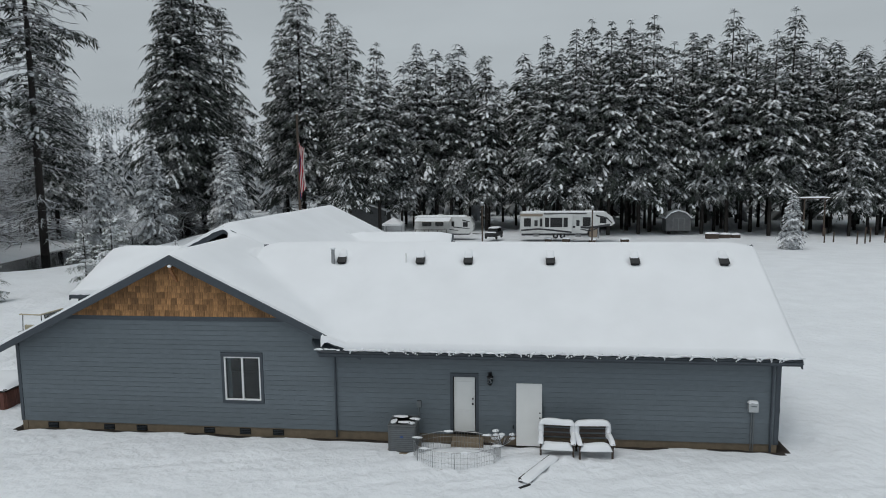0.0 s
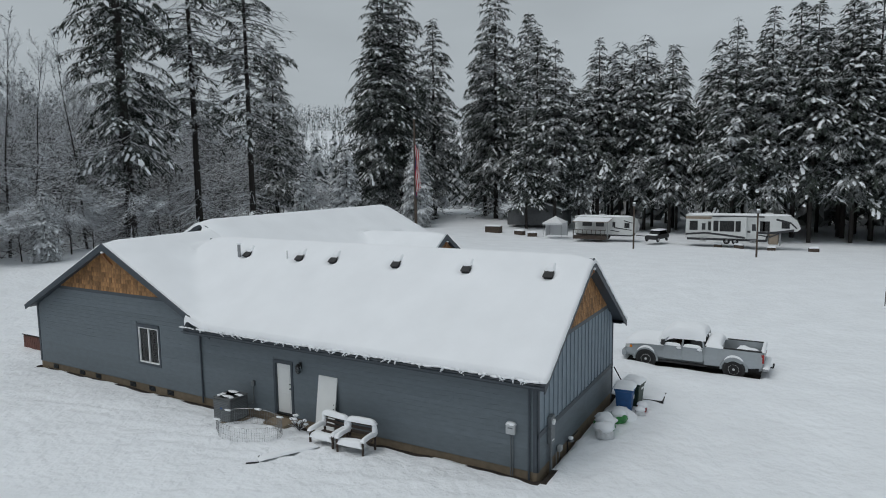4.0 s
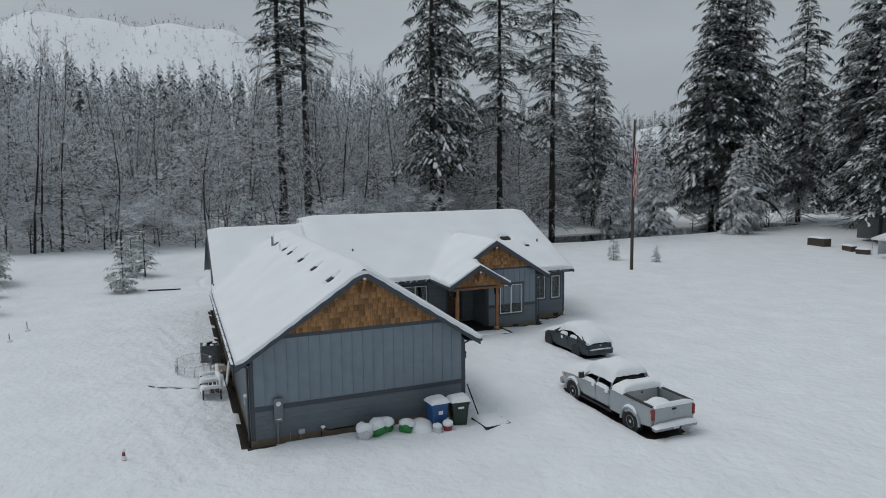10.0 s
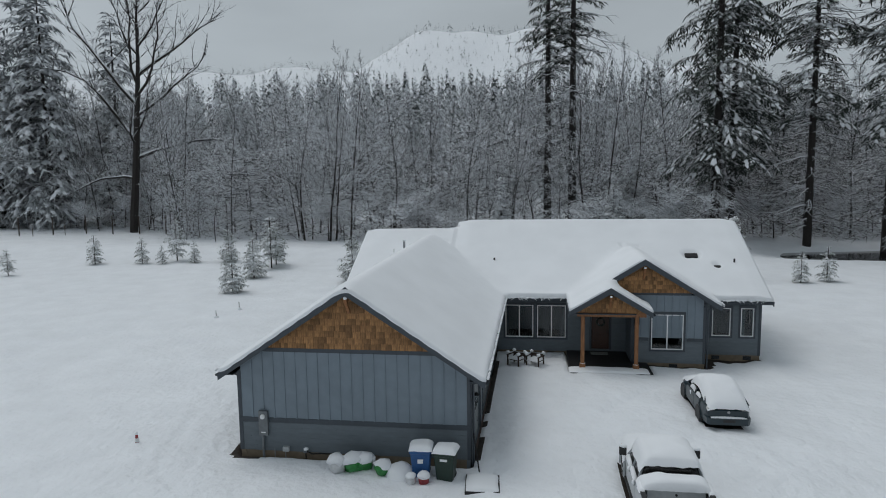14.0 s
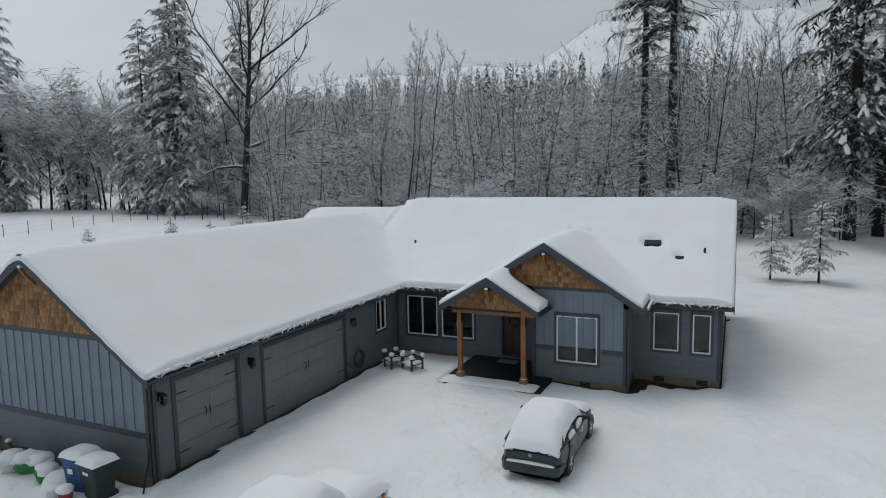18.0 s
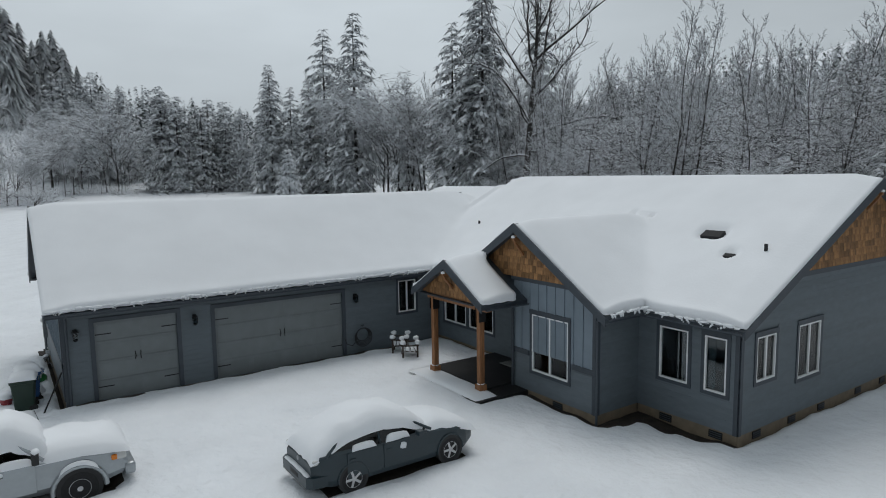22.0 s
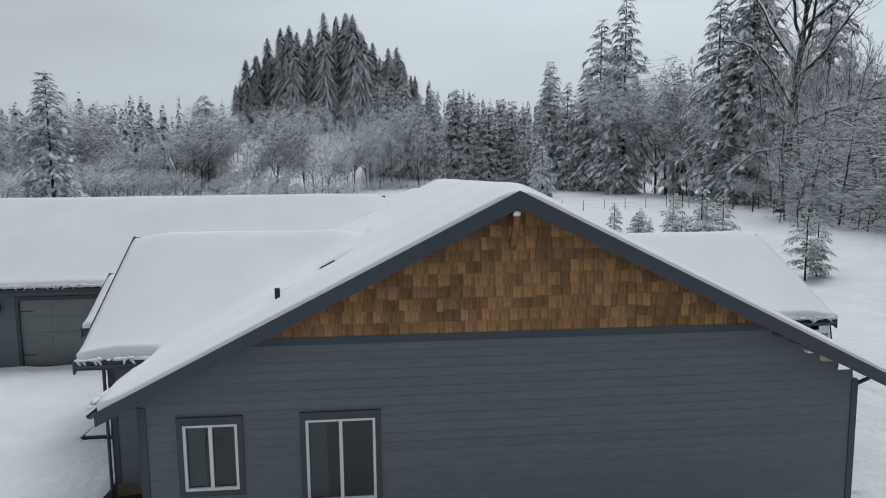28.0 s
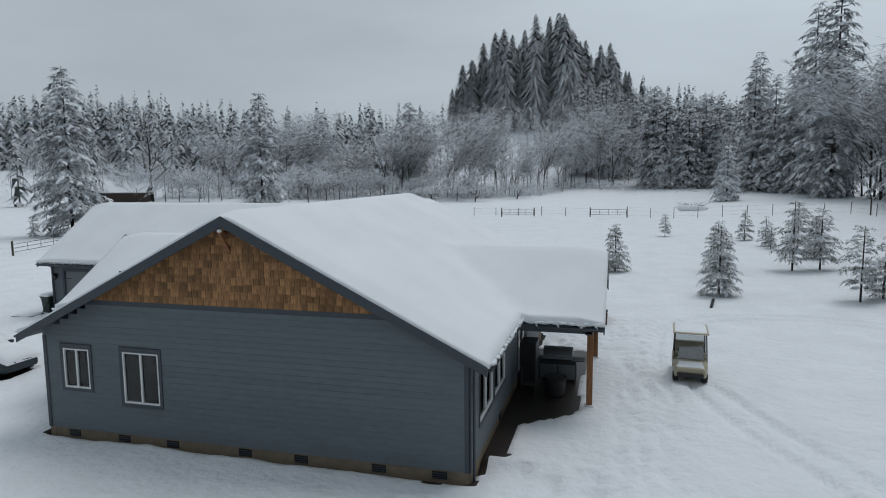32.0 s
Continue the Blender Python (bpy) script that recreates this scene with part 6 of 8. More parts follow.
part("handle", tube([(-0.38, -0.4, 1.08), (-0.42, -0.4, 1.08), (-0.42, 0.4, 1.08), (-0.38, 0.4, 1.08)], 0.015), STEEL, bbq)
tub = thing("round_planter", "round black tub standing on the patio slab", "planter", at=pose(-29.55, 14.75, -0.24))
part("tub_body", lathe([(0.27, 0), (0.34, 0.05), (0.38, 0.62), (0.41, 0.64), (0.41, 0.7), (0.36, 0.7), (0.33, 0.55), (0.02, 0.53)], (0, 0, 0), "z", 24), PLASTIC, tub)
part("rim_ring", lathe([(0.415, 0.6), (0.43, 0.62), (0.43, 0.68), (0.415, 0.7)], (0, 0, 0), "z", 24), RUBBER, tub)
part("tub_fill", blob((0, 0, 0.58), (0.33, 0.33, 0.07), 4), DIRT, tub, smooth=True)
fire = thing("patio_chair", "dark folded patio chair against the wall", "chair", at=pose(-28.6, 15.0, -0.24, 0, 0, 8))
for x, y in ((-0.22, -0.25), (0.22, -0.25), (-0.22, 0.25), (0.22, 0.25)):
    part("leg", rod((x, y, 0), (x * 0.9, y * 0.9, 0.45), 0.018, 0.018, 8), BLACK, fire)
part("seat", box(-0.26, 0.26, -0.28, 0.28, 0.43, 0.48, bevel=0.02), PLASTIC, fire)
part("backrest", box(0.2, 0.26, -0.28, 0.28, 0.5, 1.0, bevel=0.02), PLASTIC, fire)
shelf = thing("storage_cabinet", "tall dark cabinet beside the patio door", "cabinet", at=pose(-28.42, 13.3, -0.24))
part("body", box(-0.3, 0.3, -0.5, 0.5, 0, 1.6, bevel=0.015), PLASTIC, shelf)
part("door", box(-0.32, -0.305, -0.48, -0.01, 0.05, 1.55), GREYMETAL, shelf)
part("door", box(-0.32, -0.305, 0.01, 0.48, 0.05, 1.55), GREYMETAL, shelf)

hot = thing("hot_tub", "red-brown wooden hot tub with a snowy cover", "hot tub", at=pose(-29.9, 2.5, -0.28) @ Matrix.Diagonal((1.2, 1.0, 1.0, 1)))
part("shell", box(-1.05, 1.05, -1.05, 1.05, 0.04, 0.82, bevel=0.06), REDWOOD, hot)
for k in range(14):
    for s in (-1.055, 1.055):
        part("slat", box(-1.0 + k * 0.145, -0.87 + k * 0.145, s - 0.012, s + 0.012, 0.1, 0.78), REDWOOD, hot)
        part("slat", box(s - 0.012, s + 0.012, -1.0 + k * 0.145, -0.87 + k * 0.145, 0.1, 0.78), REDWOOD, hot)
part("cover", box(-1.1, 1.1, -1.1, 1.1, 0.82, 0.93, bevel=0.04), RUBBER, hot)
part("cover_snow", pad(-1.12, 1.12, -1.12, 1.12, 0.92, 0.2, 8), SNOW, hot, smooth=True)
hs = thing("tub_step", "low snow-covered step beside the hot tub", "step", at=pose(-29.3, 2.2, -0.28))
part("tread", box(-0.25, 0.25, -0.4, 0.4, 0, 0.3, bevel=0.03), BOXGREY, hs)
part("tread_snow", pad(-0.26, 0.26, -0.41, 0.41, 0.29, 0.12, 9, 8, 8), SNOW, hs, smooth=True)

# roof vents and pipes
for vx in (-15.53, -12.48, -10.67, -7.61, -4.55, -1.41):
    z = 6.05 - 0.665 * (4.15 - 3.25)
    v = part("roof_vent", box(-0.15, 0.15, -0.14, 0.14, 0, 0.16, bevel=0.02, m=Matrix.Translation((vx, 3.25, z)) @ Matrix.Rotation(radians(33), 4, "X")), BLACK, house, "black box roof vent in a melted hollow")
    part("vent_hood", box(-0.17, 0.17, -0.17, 0.16, 0.14, 0.18, bevel=0.01, m=Matrix.Translation((vx, 3.25, z)) @ Matrix.Rotation(radians(33), 4, "X")), PLASTIC, v)
    part("vent_snow", pad(vx - 0.17, vx + 0.17, 3.22, 3.57, lambda x, y: 6.05 - 0.665 * (4.15 - y) + 0.19, 0.12, vx, 6, 6), SNOW, v, smooth=True)
pp = part("vent_pipe", rod((-15.82, 2.98, 5.2), (-15.82, 2.98, 6.0), 0.07, 0.07, 12), STEEL, house, "galvanised vent pipe")
part("pipe_snow", blob((-15.82, 2.98, 6.03), (0.11, 0.11, 0.06), 2), SNOW, pp, smooth=True)
part("vent_pipe", rod((-13.0, 3.0, 5.2), (-13.0, 3.0, 5.85), 0.035, 0.035, 8), VINYL, house, "white plastic vent pipe")
for x, y, h in ((-17.0, 21.38, 0.22), (-17.11, 8.07, 0.14)):
    z = 6.66 - 0.503 * (x + 21.35)
    part("vent_pipe", rod((x, y, z - 0.1), (x, y, z + h + 0.2), 0.05, 0.05, 10), PLASTIC, house, "short black plumbing vent pipe")
for x, y, s in ((-17.78, 19.25, 0.34), (-16.8, 20.43, 0.17)):
    z = 6.66 - 0.503 * (x + 21.35)
    part("roof_vent", box(-s * 0.55, s * 0.55, -s, s, -0.02, 0.16, bevel=0.02, m=Matrix.Translation((x, y, z)) @ Matrix.Rotation(radians(26.7), 4, "Y")), RUBBER, house, "black roof vent under a melted hollow")

# along the rear wall
ac = thing("air_conditioner", "grey outdoor condenser unit with a snowy fan top", "air conditioner", at=pose(-12.52, -0.86, -0.14))
part("casing_body", box(-0.45, 0.45, -0.45, 0.45, 0.06, 0.92, bevel=0.05), ACGREY, ac)
part("base_pad", box(-0.52, 0.52, -0.52, 0.52, -0.1, 0.06, bevel=0.02), CONCRETE, ac)
for k in range(11):
    z = 0.14 + k * 0.065
    for m in (Matrix(), pose(0, 0, 0, 0, 0, 90), pose(0, 0, 0, 0, 0, 180), pose(0, 0, 0, 0, 0, 270)):
        part("louvre", box(-0.36, 0.36, -0.462, -0.452, z, z + 0.03, m=m), GREYMETAL, ac)
part("top_plate", box(-0.46, 0.46, -0.46, 0.46, 0.92, 0.97, bevel=0.02), ACGREY, ac)
for r in (0.12, 0.2, 0.28, 0.36):
    part("fan_guard_ring", lathe([(r, 0.985), (r + 0.012, 0.985), (r + 0.012, 1.0), (r, 1.0)], (0, 0, 0), "z", 24), BLACK, ac)
part("fan_well", lathe([(0.38, 0.972), (0.38, 0.98)], (0, 0, 0), "z", 24), BLACK, ac)
for a, r, w, o in ((0.3, 0.34, 0.2, 0.1), (2.0, 0.3, 0.26, 0.14), (3.6, 0.32, 0.12, 0.22), (4.9, 0.22, 0.24, 0.12), (5.6, 0.4, 0.1, 0.1)):
    part("top_snow", blob((r * math.cos(a), r * math.sin(a), 0.985), (w, o, 0.035), a, 0.6), SNOW, ac, smooth=True)
part("badge", box(-0.05, 0.05, -0.475, -0.463, 0.56, 0.62), material("blue_badge", (0.03, 0.08, 0.25), 0.4), ac)
dis = part("disconnect_box", box(-12.2, -12.05, -0.12, -0.025, 1.0, 1.22, bevel=0.01), GREYMETAL, house, "small grey disconnect box with conduit")
part("conduit", tube([(-12.13, -0.08, 1.0), (-12.13, -0.08, 0.35), (-12.25, -0.4, 0.25)], 0.02), GREYMETAL, dis)
eb = part("electric_box", box(-1.52, -1.22, -0.16, -0.025, 1.16, 1.48, bevel=0.015), BOXGREY, house, "pale grey electric box with two conduits")
part("lid_snow", pad(-1.53, -1.21, -0.18, 0.0, 1.47, 0.06, 3, 6, 4), SNOW, eb, smooth=True)
part("label_plate", box(-1.45, -1.29, -0.165, -0.159, 1.34, 1.38), GREYMETAL, eb)
for s in (-1.4, -1.33):
    part("conduit", rod((s, -0.06, 1.16), (s, -0.06, -0.25), 0.018, 0.018, 8), GREYMETAL, eb)
part("hose_bib", tube([(-8.97, -0.02, 0.42), (-8.97, -0.1, 0.42), (-8.97, -0.1, 0.36)], 0.02), BLACK, house)

chair_seed = 0
for cx, rz in ((-7.6, -3), (-6.45, 3)):
    ch = thing("garden_chair", "dark wooden garden chair outlined with thick snow", "chair", "chairs by the rear wall", at=pose(cx, -1.08, -0.08, 0, 0, rz))
    for x in (-0.5, 0.5):
        part("leg", box(x - 0.03, x + 0.03, -0.42, -0.36, 0, 0.55, bevel=0.006), GREYWOOD, ch)
        part("leg", box(x - 0.03, x + 0.03, 0.3, 0.36, 0, 0.95, bevel=0.006), GREYWOOD, ch)
        part("armrest", box(x - 0.05, x + 0.05, -0.45, 0.36, 0.55, 0.59, bevel=0.01), GREYWOOD, ch)
        part("arm_snow", pad(x - 0.08, x + 0.08, -0.46, 0.36, 0.58, 0.12, 1 + chair_seed, 6, 12), SNOW, ch, smooth=True)
        part("post_snow", blob((x * 1.0, 0.33, 0.72), (0.1, 0.09, 0.28), 5 + chair_seed, 0.3), SNOW, ch, smooth=True)
    for k in range(4):
        part("seat_slat", box(-0.48, 0.48, -0.42 + k * 0.18, -0.28 + k * 0.18, 0.36, 0.39, bevel=0.006), GREYWOOD, ch)
    for z in (0.5, 0.66, 0.82):
        part("back_slat", box(-0.47, 0.47, 0.31, 0.34, z, z + 0.1, bevel=0.006), GREYWOOD, ch)
    part("seat_snow", pad(-0.5, 0.5, -0.46, -0.1, 0.38, 0.17, 2 + chair_seed, 12, 8), SNOW, ch, smooth=True)
    part("back_snow", pad(-0.56, 0.56, 0.22, 0.42, 0.92, 0.16, 3 + chair_seed, 14, 6), SNOW, ch, smooth=True)
    chair_seed += 10

pen = thing("wire_pen", "round wire pet pen half buried in snow", "pen", at=pose(-10.72, -1.7, -0.03))
N = 12
for k in range(N):
    a, b = (2 * math.pi * i / N for i in (k, k + 1))
    if 0.15 < (a % 6.28) < 0.5:
        continue
    p, q = Vector((1.35 * math.cos(a), 0.85 * math.sin(a), 0)), Vector((1.35 * math.cos(b), 0.85 * math.sin(b), 0))
    pan = part("wire_panel", tube([p, p + UP * 0.55, q + UP * 0.55, q, p], 0.009, 4), STEEL, pen, "wire mesh panel")
    for t in np.linspace(0.12, 0.88, 6):
        part("wire", rod(p.lerp(q, t), p.lerp(q, t) + UP * 0.55, 0.004, 0.004, 3), STEEL, pan)
    for z in (0.2, 0.38):
        part("wire", rod(p + UP * z, q + UP * z, 0.004, 0.004, 3), STEEL, pan)
    if k % 2:
        part("rim_snow", blob(p.lerp(q, 0.5) + UP * 0.56, (0.2, 0.09, 0.03), k, 0.4, 1), SNOW, pan, smooth=True)
bush = thing("snowy_shrub", "low twiggy shrub loaded with snow by the step", "shrub", at=pose(-9.3, -0.68, -0.03))
sbm = bmesh.new()
r3 = random.Random(4)
for k in range(26):
    a, l = r3.uniform(0, 6.28), r3.uniform(0.2, 0.5)
    rod((0, 0, 0), (l * math.cos(a), l * math.sin(a) * 0.6, r3.uniform(0.15, 0.6)), 0.012, 0.005, 4, sbm)
part("twig_cluster", sbm, TWIG, bush)
for k in range(9):
    a = r3.uniform(0, 6.28)
    part("twig_snow", blob((0.3 * math.cos(a), 0.18 * math.sin(a), r3.uniform(0.2, 0.5)), (0.12, 0.08, 0.05), k, 0.4, 1), SNOW, bush, smooth=True)
plk = thing("buried_board", "dark board edge showing through the snow", "board", at=pose(-8.3, -2.35, 0.02, 0, 0, 60))
part("plank", box(-0.95, 0.95, -0.06, 0.06, -0.06, 0.1, bevel=0.01), BLACK, plk)
part("board_snow", pad(-1.0, 1.0, -0.3, 0.03, 0.08, 0.08, 3), SNOW, plk, smooth=True)
plk = thing("buried_board", "short dark board end in the snow", "board", at=pose(-8.65, -3.55, 0.02, 0, 0, 40))
part("plank", box(-0.2, 0.2, -0.04, 0.04, -0.06, 0.08, bevel=0.01), BLACK, plk)

# along the garage end: meter, pipes, bins and bags
mt = part("electric_meter", box(-0.535, -0.40, 0.77, 1.10, 0.66, 1.55, bevel=0.015), GREYMETAL, house, "grey electric meter box with its dial")
part("meter_dial", lathe([(0.09, 0.0), (0.085, 0.05), (0.02, 0.06)], (-0.40, 0.93, 1.36), "x", 18), VINYL, mt)
part("meter_bar", box(-0.40, -0.394, 0.85, 1.02, 0.76, 0.80), VINYL, mt, "pale unreadable label bar")
part("conduit", rod((-0.46, 0.89, 0.66), (-0.46, 0.89, -0.35), 0.045, 0.045, 10), GREYMETAL, mt)
gb = part("gas_box", box(-0.53, -0.40, 1.62, 1.84, 0.1, 0.27, bevel=0.01), BOXGREY, house, "small pale utility box")
part("pipe", rod((-0.47, 1.7, 0.1), (-0.47, 1.7, -0.35), 0.018, 0.018, 8), STEEL, gb)
gm = part("gas_pipe", tube([(-0.46, 2.45, -0.35), (-0.46, 2.45, 0.15), (-0.31, 2.55, 0.19), (-0.31, 2.75, 0.11), (-0.5, 3.0, 0.05), (-0.5, 3.7, 0.05)], 0.022, 8), BLACK, house, "black gas pipe with snow on its valve")
part("regulator", lathe([(0.03, -0.05), (0.1, -0.02), (0.1, 0.02), (0.03, 0.05)], (-0.36, 2.5, 0.17), "z", 14), GREYMETAL, gm)
part("valve_snow", blob((-0.36, 2.5, 0.26), (0.09, 0.09, 0.06), 3), SNOW, gm, smooth=True)
part("ground_rod", rod((-0.44, 1.32, -0.35), (-0.44, 1.32, 0.2), 0.015, 0.015, 6), STEEL, house)


def bin_(x, y, rz, mat, label, sign):
    b = thing("wheelie_bin", label, "bin", "bins by the garage", at=pose(x, y, -0.19, 0, 0, rz))
    def ring(s, t, z):
        return [Vector((cx * s, cy * t, z)) for cx, cy in ((-1, -0.9), (-0.9, -1), (0.9, -1), (1, -0.9), (1, 0.9), (0.9, 1), (-0.9, 1), (-1, 0.9))]
    part("body", loft([ring(0.24, 0.25, 0.05), ring(0.26, 0.27, 0.2), ring(0.32, 0.33, 0.92), ring(0.35, 0.36, 0.94), ring(0.35, 0.36, 1.0)]), mat, b)
    part("lid", loft([ring(0.36, 0.37, 1.0), ring(0.37, 0.38, 1.04), ring(0.3, 0.31, 1.09)]), mat, b)
    part("handle_bar", rod((-0.42, -0.25, 0.98), (-0.42, 0.25, 0.98), 0.018, 0.018, 8), mat, b)
    for s in (-0.24, 0.24):
        part("wheel", lathe([(0.12, -0.03), (0.12, 0.03)], (-0.24, s, 0.12), "y", 14), RUBBER, b)
    part("lid_snow", pad(-0.38, 0.38, -0.39, 0.39, 1.06, 0.16, x + y, 12, 12), SNOW, b, smooth=True)
    part("emblem", box(0.335, 0.342, -0.09, 0.09, 0.62, 0.76) if sign else box(0.335, 0.342, -0.12, 0.12, 0.78, 0.86), VINYL, b, "plain pale emblem")


bin_(0.36, 6.74, 4, BLUEBIN, "blue plastic wheelie bin with a thick snow cap", True)
bin_(0.5, 7.58, -6, GREENBIN, "dark green wheelie bin with a thick snow cap", False)
tb = thing("plastic_tub", "faded red tub heaped with snow before the bins", "tub", at=pose(0.98, 6.92, -0.15))
part("tub_body", lathe([(0.14, 0), (0.19, 0.3), (0.2, 0.32)], (0, 0, 0), "z", 16), REDTUB, tb)
part("tub_snow", blob((0, 0, 0.33), (0.22, 0.22, 0.13), 6), SNOW, tb, smooth=True)
tb = thing("plastic_bag", "white bag heaped with snow before the bins", "bag", at=pose(1.0, 6.5, -0.13))
part("bag_body", blob((0, 0, 0.12), (0.2, 0.18, 0.18), 9, 0.4), WHITEBAG, tb, smooth=True)
part("bag_snow", blob((0, 0, 0.28), (0.2, 0.18, 0.1), 10), SNOW, tb, smooth=True)
for x, y, s, mat, lab in ((0.4, 3.85, 0.34, WHITEBAG, "full white bag capped with snow beside the garage"), (0.28, 4.4, 0.36, GREENBAG, "bright green bag capped with snow beside the garage"),
                          (0.12, 4.75, 0.33, GREENBAG, "bright green bag capped with snow beside the garage"), (0.46, 5.45, 0.3, GREENBAG, "bright green bag capped with snow beside the garage")):
    b = thing("rubbish_bag", lab, "bag", "bags by the garage", at=pose(x, y, -0.16))
    part("bag_body", blob((0, 0, s * 0.75), (s, s * 0.95, s * 0.85), x * 9 + y, 0.45), mat, b, smooth=True)
    part("bag_snow", blob((0.02, 0, s * 1.35), (s * 1.02, s * 0.98, s * 0.55), y, 0.5, 2, -0.12), SNOW, b, smooth=True)
    part("snow_lump", blob((-0.05, s * 0.6, s * 1.05), (s * 0.5, s * 0.5, s * 0.45), y + 4, 0.5), SNOW, b, smooth=True)
heap = thing("snow_heap", "low mound of snow over buried bags", "snow", at=pose(0.42, 6.02, -0.2))
part("mound", blob((0, 0, 0.05), (0.6, 0.55, 0.4), 7, 0.2, 3), SNOW, heap, smooth=True)
sh = thing("buried_pallet", "flat dark panel under snow beside the bins", "panel", at=pose(0.85, 8.8, -0.17, 0, 0, 4))
part("panel", box(-0.6, 0.6, -0.55, 0.55, 0, 0.12, bevel=0.01), BLACK, sh)
part("panel_snow", pad(-0.61, 0.58, -0.56, 0.54, 0.1, 0.13, 2), SNOW, sh, smooth=True)
shv = thing("leaning_pole", "dark pole leaning by the garage corner", "pole", at=pose(0.1, 8.85, -0.15, 0, 0, 0))
part("shaft", rod((0, -0.2, 0), (-0.6, -0.45, 1.2), 0.025, 0.025, 8), BLACK, shv)

# hose, bench and marker posts
hz = thing("garden_hose", "coiled dark hose hung on the garage wall", "hose", at=pose(-10.9, 8.42, 0.64))
for k in range(5):
    r = 0.26 + 0.03 * k
    pts = [(r * math.cos(t), 0.02 * k, r * 0.98 * math.sin(t) - 0.02 * k) for t in np.linspace(0, 2 * math.pi, 25)]
    part("coil", tube(pts, 0.016, 6), PLASTIC, hz)
part("hook", tube([(0, -0.1, 0.36), (0, 0.06, 0.36), (0, 0.08, 0.42)], 0.015), BLACK, hz)
part("loose_end", tube([(0.3, 0.05, -0.2), (0.5, 0.1, -0.35), (0.75, 0.12, -0.25), (0.8, 0.0, 0.0)], 0.016, 6), PLASTIC, hz)
for bx, by, rz in ((-12.0, 9.5, 55), (-11.85, 10.45, 62)):
    bn = thing("garden_chair", "small slatted garden seat piled with snow lumps", "chair", "seats by the porch", at=pose(bx, by, -0.02, 0, 0, rz) @ Matrix.Diagonal((1.05, 1.1, 1.1, 1)))
    for x in (-0.32, 0.32):
        for y in (-0.25, 0.25):
            part("leg", box(x - 0.03, x + 0.03, y - 0.03, y + 0.03, 0, 0.6 if y > 0 else 0.5, bevel=0.005), GREYWOOD, bn)
            part("knob_snow", blob((x, y, 0.64), (0.09, 0.1, 0.08), x * 7 + y + bx, 0.4), SNOW, bn, smooth=True)
        part("arm", box(x - 0.04, x + 0.04, -0.3, 0.3, 0.5, 0.53), GREYWOOD, bn)
    for k in range(4):
        part("slat", box(-0.34, 0.34, -0.28 + k * 0.15, -0.17 + k * 0.15, 0.3, 0.33), GREYWOOD, bn)
        part("slat_snow", pad(-0.34, 0.34, -0.28 + k * 0.15, -0.17 + k * 0.15, 0.33, 0.07, k + by, 8, 4), SNOW, bn, smooth=True)
    part("back", box(-0.34, 0.34, 0.24, 0.28, 0.42, 0.56), GREYWOOD, bn)
for x, y in ((-0.66, -4.14), ):
    st = thing("marker_cone", "small red and white marker half buried in the field", "marker", at=pose(x, y, level(x, y) - 0.12))
    part("cone", lathe([(0.1, -0.05), (0.08, 0.02), (0.045, 0.4), (0.03, 0.44)], (0, 0, 0), "z", 12), REDTUB, st)
    part("collar", lathe([(0.085, 0.14), (0.065, 0.28)], (0, 0, 0), "z", 12), VINYL, st)
    part("cap_snow", blob((0, 0, 0.45), (0.06, 0.06, 0.06), 2), SNOW, st, smooth=True)
for x, y, h in ((-20.8, -11.4, 0.5), (-23.5, -11.0, 0.6), (10.8, 33.9, 1.7)):
    st = thing("stake", "thin grey stake standing in the snow", "stake", at=pose(x, y, level(x, y)))
    part("shaft", rod((0, 0, -0.2), (0.02, 0, h), 0.03, 0.02, 6), GREYWOOD, st)
    part("foot_snow", blob((0, 0, 0.05), (0.16, 0.16, 0.12), x), SNOW, st, smooth=True)
brd = thing("buried_board", "long dark board lying in the snowy field", "board", at=pose(-37.2, -3.4, level(-37.2, -3.4), 0, 0, 80))
part("plank", box(-1.3, 1.3, -0.08, 0.08, -0.05, 0.1), BLACK, brd)

# ---- vehicles ----


def wheel(parent, x, y, z, r, w, side, spokes, rim_r):
    """A tyre and a spoked rim; side is the way it faces along y."""
    t = part("wheel", lathe([(rim_r * 0.95, -w / 2), (r * 0.93, -w / 2), (r, -w * 0.32), (r, w * 0.32), (r * 0.93, w / 2), (rim_r * 0.95, w / 2)], (x, y, z), "y", 28), RUBBER, parent, "black tyre", smooth=False)
    part("tyre_tread", lathe([(r * 0.99, -w * 0.25), (r * 1.012, -w * 0.2), (r * 1.012, w * 0.2), (r * 0.99, w * 0.25)], (x, y, z), "y", 28), RUBBER, t)
    o = side * w * 0.5
    part("rim", lathe([(rim_r, o * 0.9), (rim_r * 0.92, o * 1.05), (rim_r * 0.84, o * 0.85), (rim_r * 0.8, o * 0.55), (0.01, o * 0.5)], (x, y, z), "y", 28), ALLOY, t)
    sp = bmesh.new()
    for k in range(spokes):
        a = 2 * math.pi * k / spokes
        box(0.04, rim_r * 0.9, -0.02, 0.02, -0.028, 0.028, sp, m=Matrix.Translation((x, y + o * 0.85, z)) @ Matrix.Rotation(a, 4, "Y"))
    part("spokes", sp, ALLOY, t)
    part("hub", lathe([(0.06, o * 0.7), (0.06, o * 1.0), (0.03, o * 1.04)], (x, y, z), "y", 12), ALLOY, t)


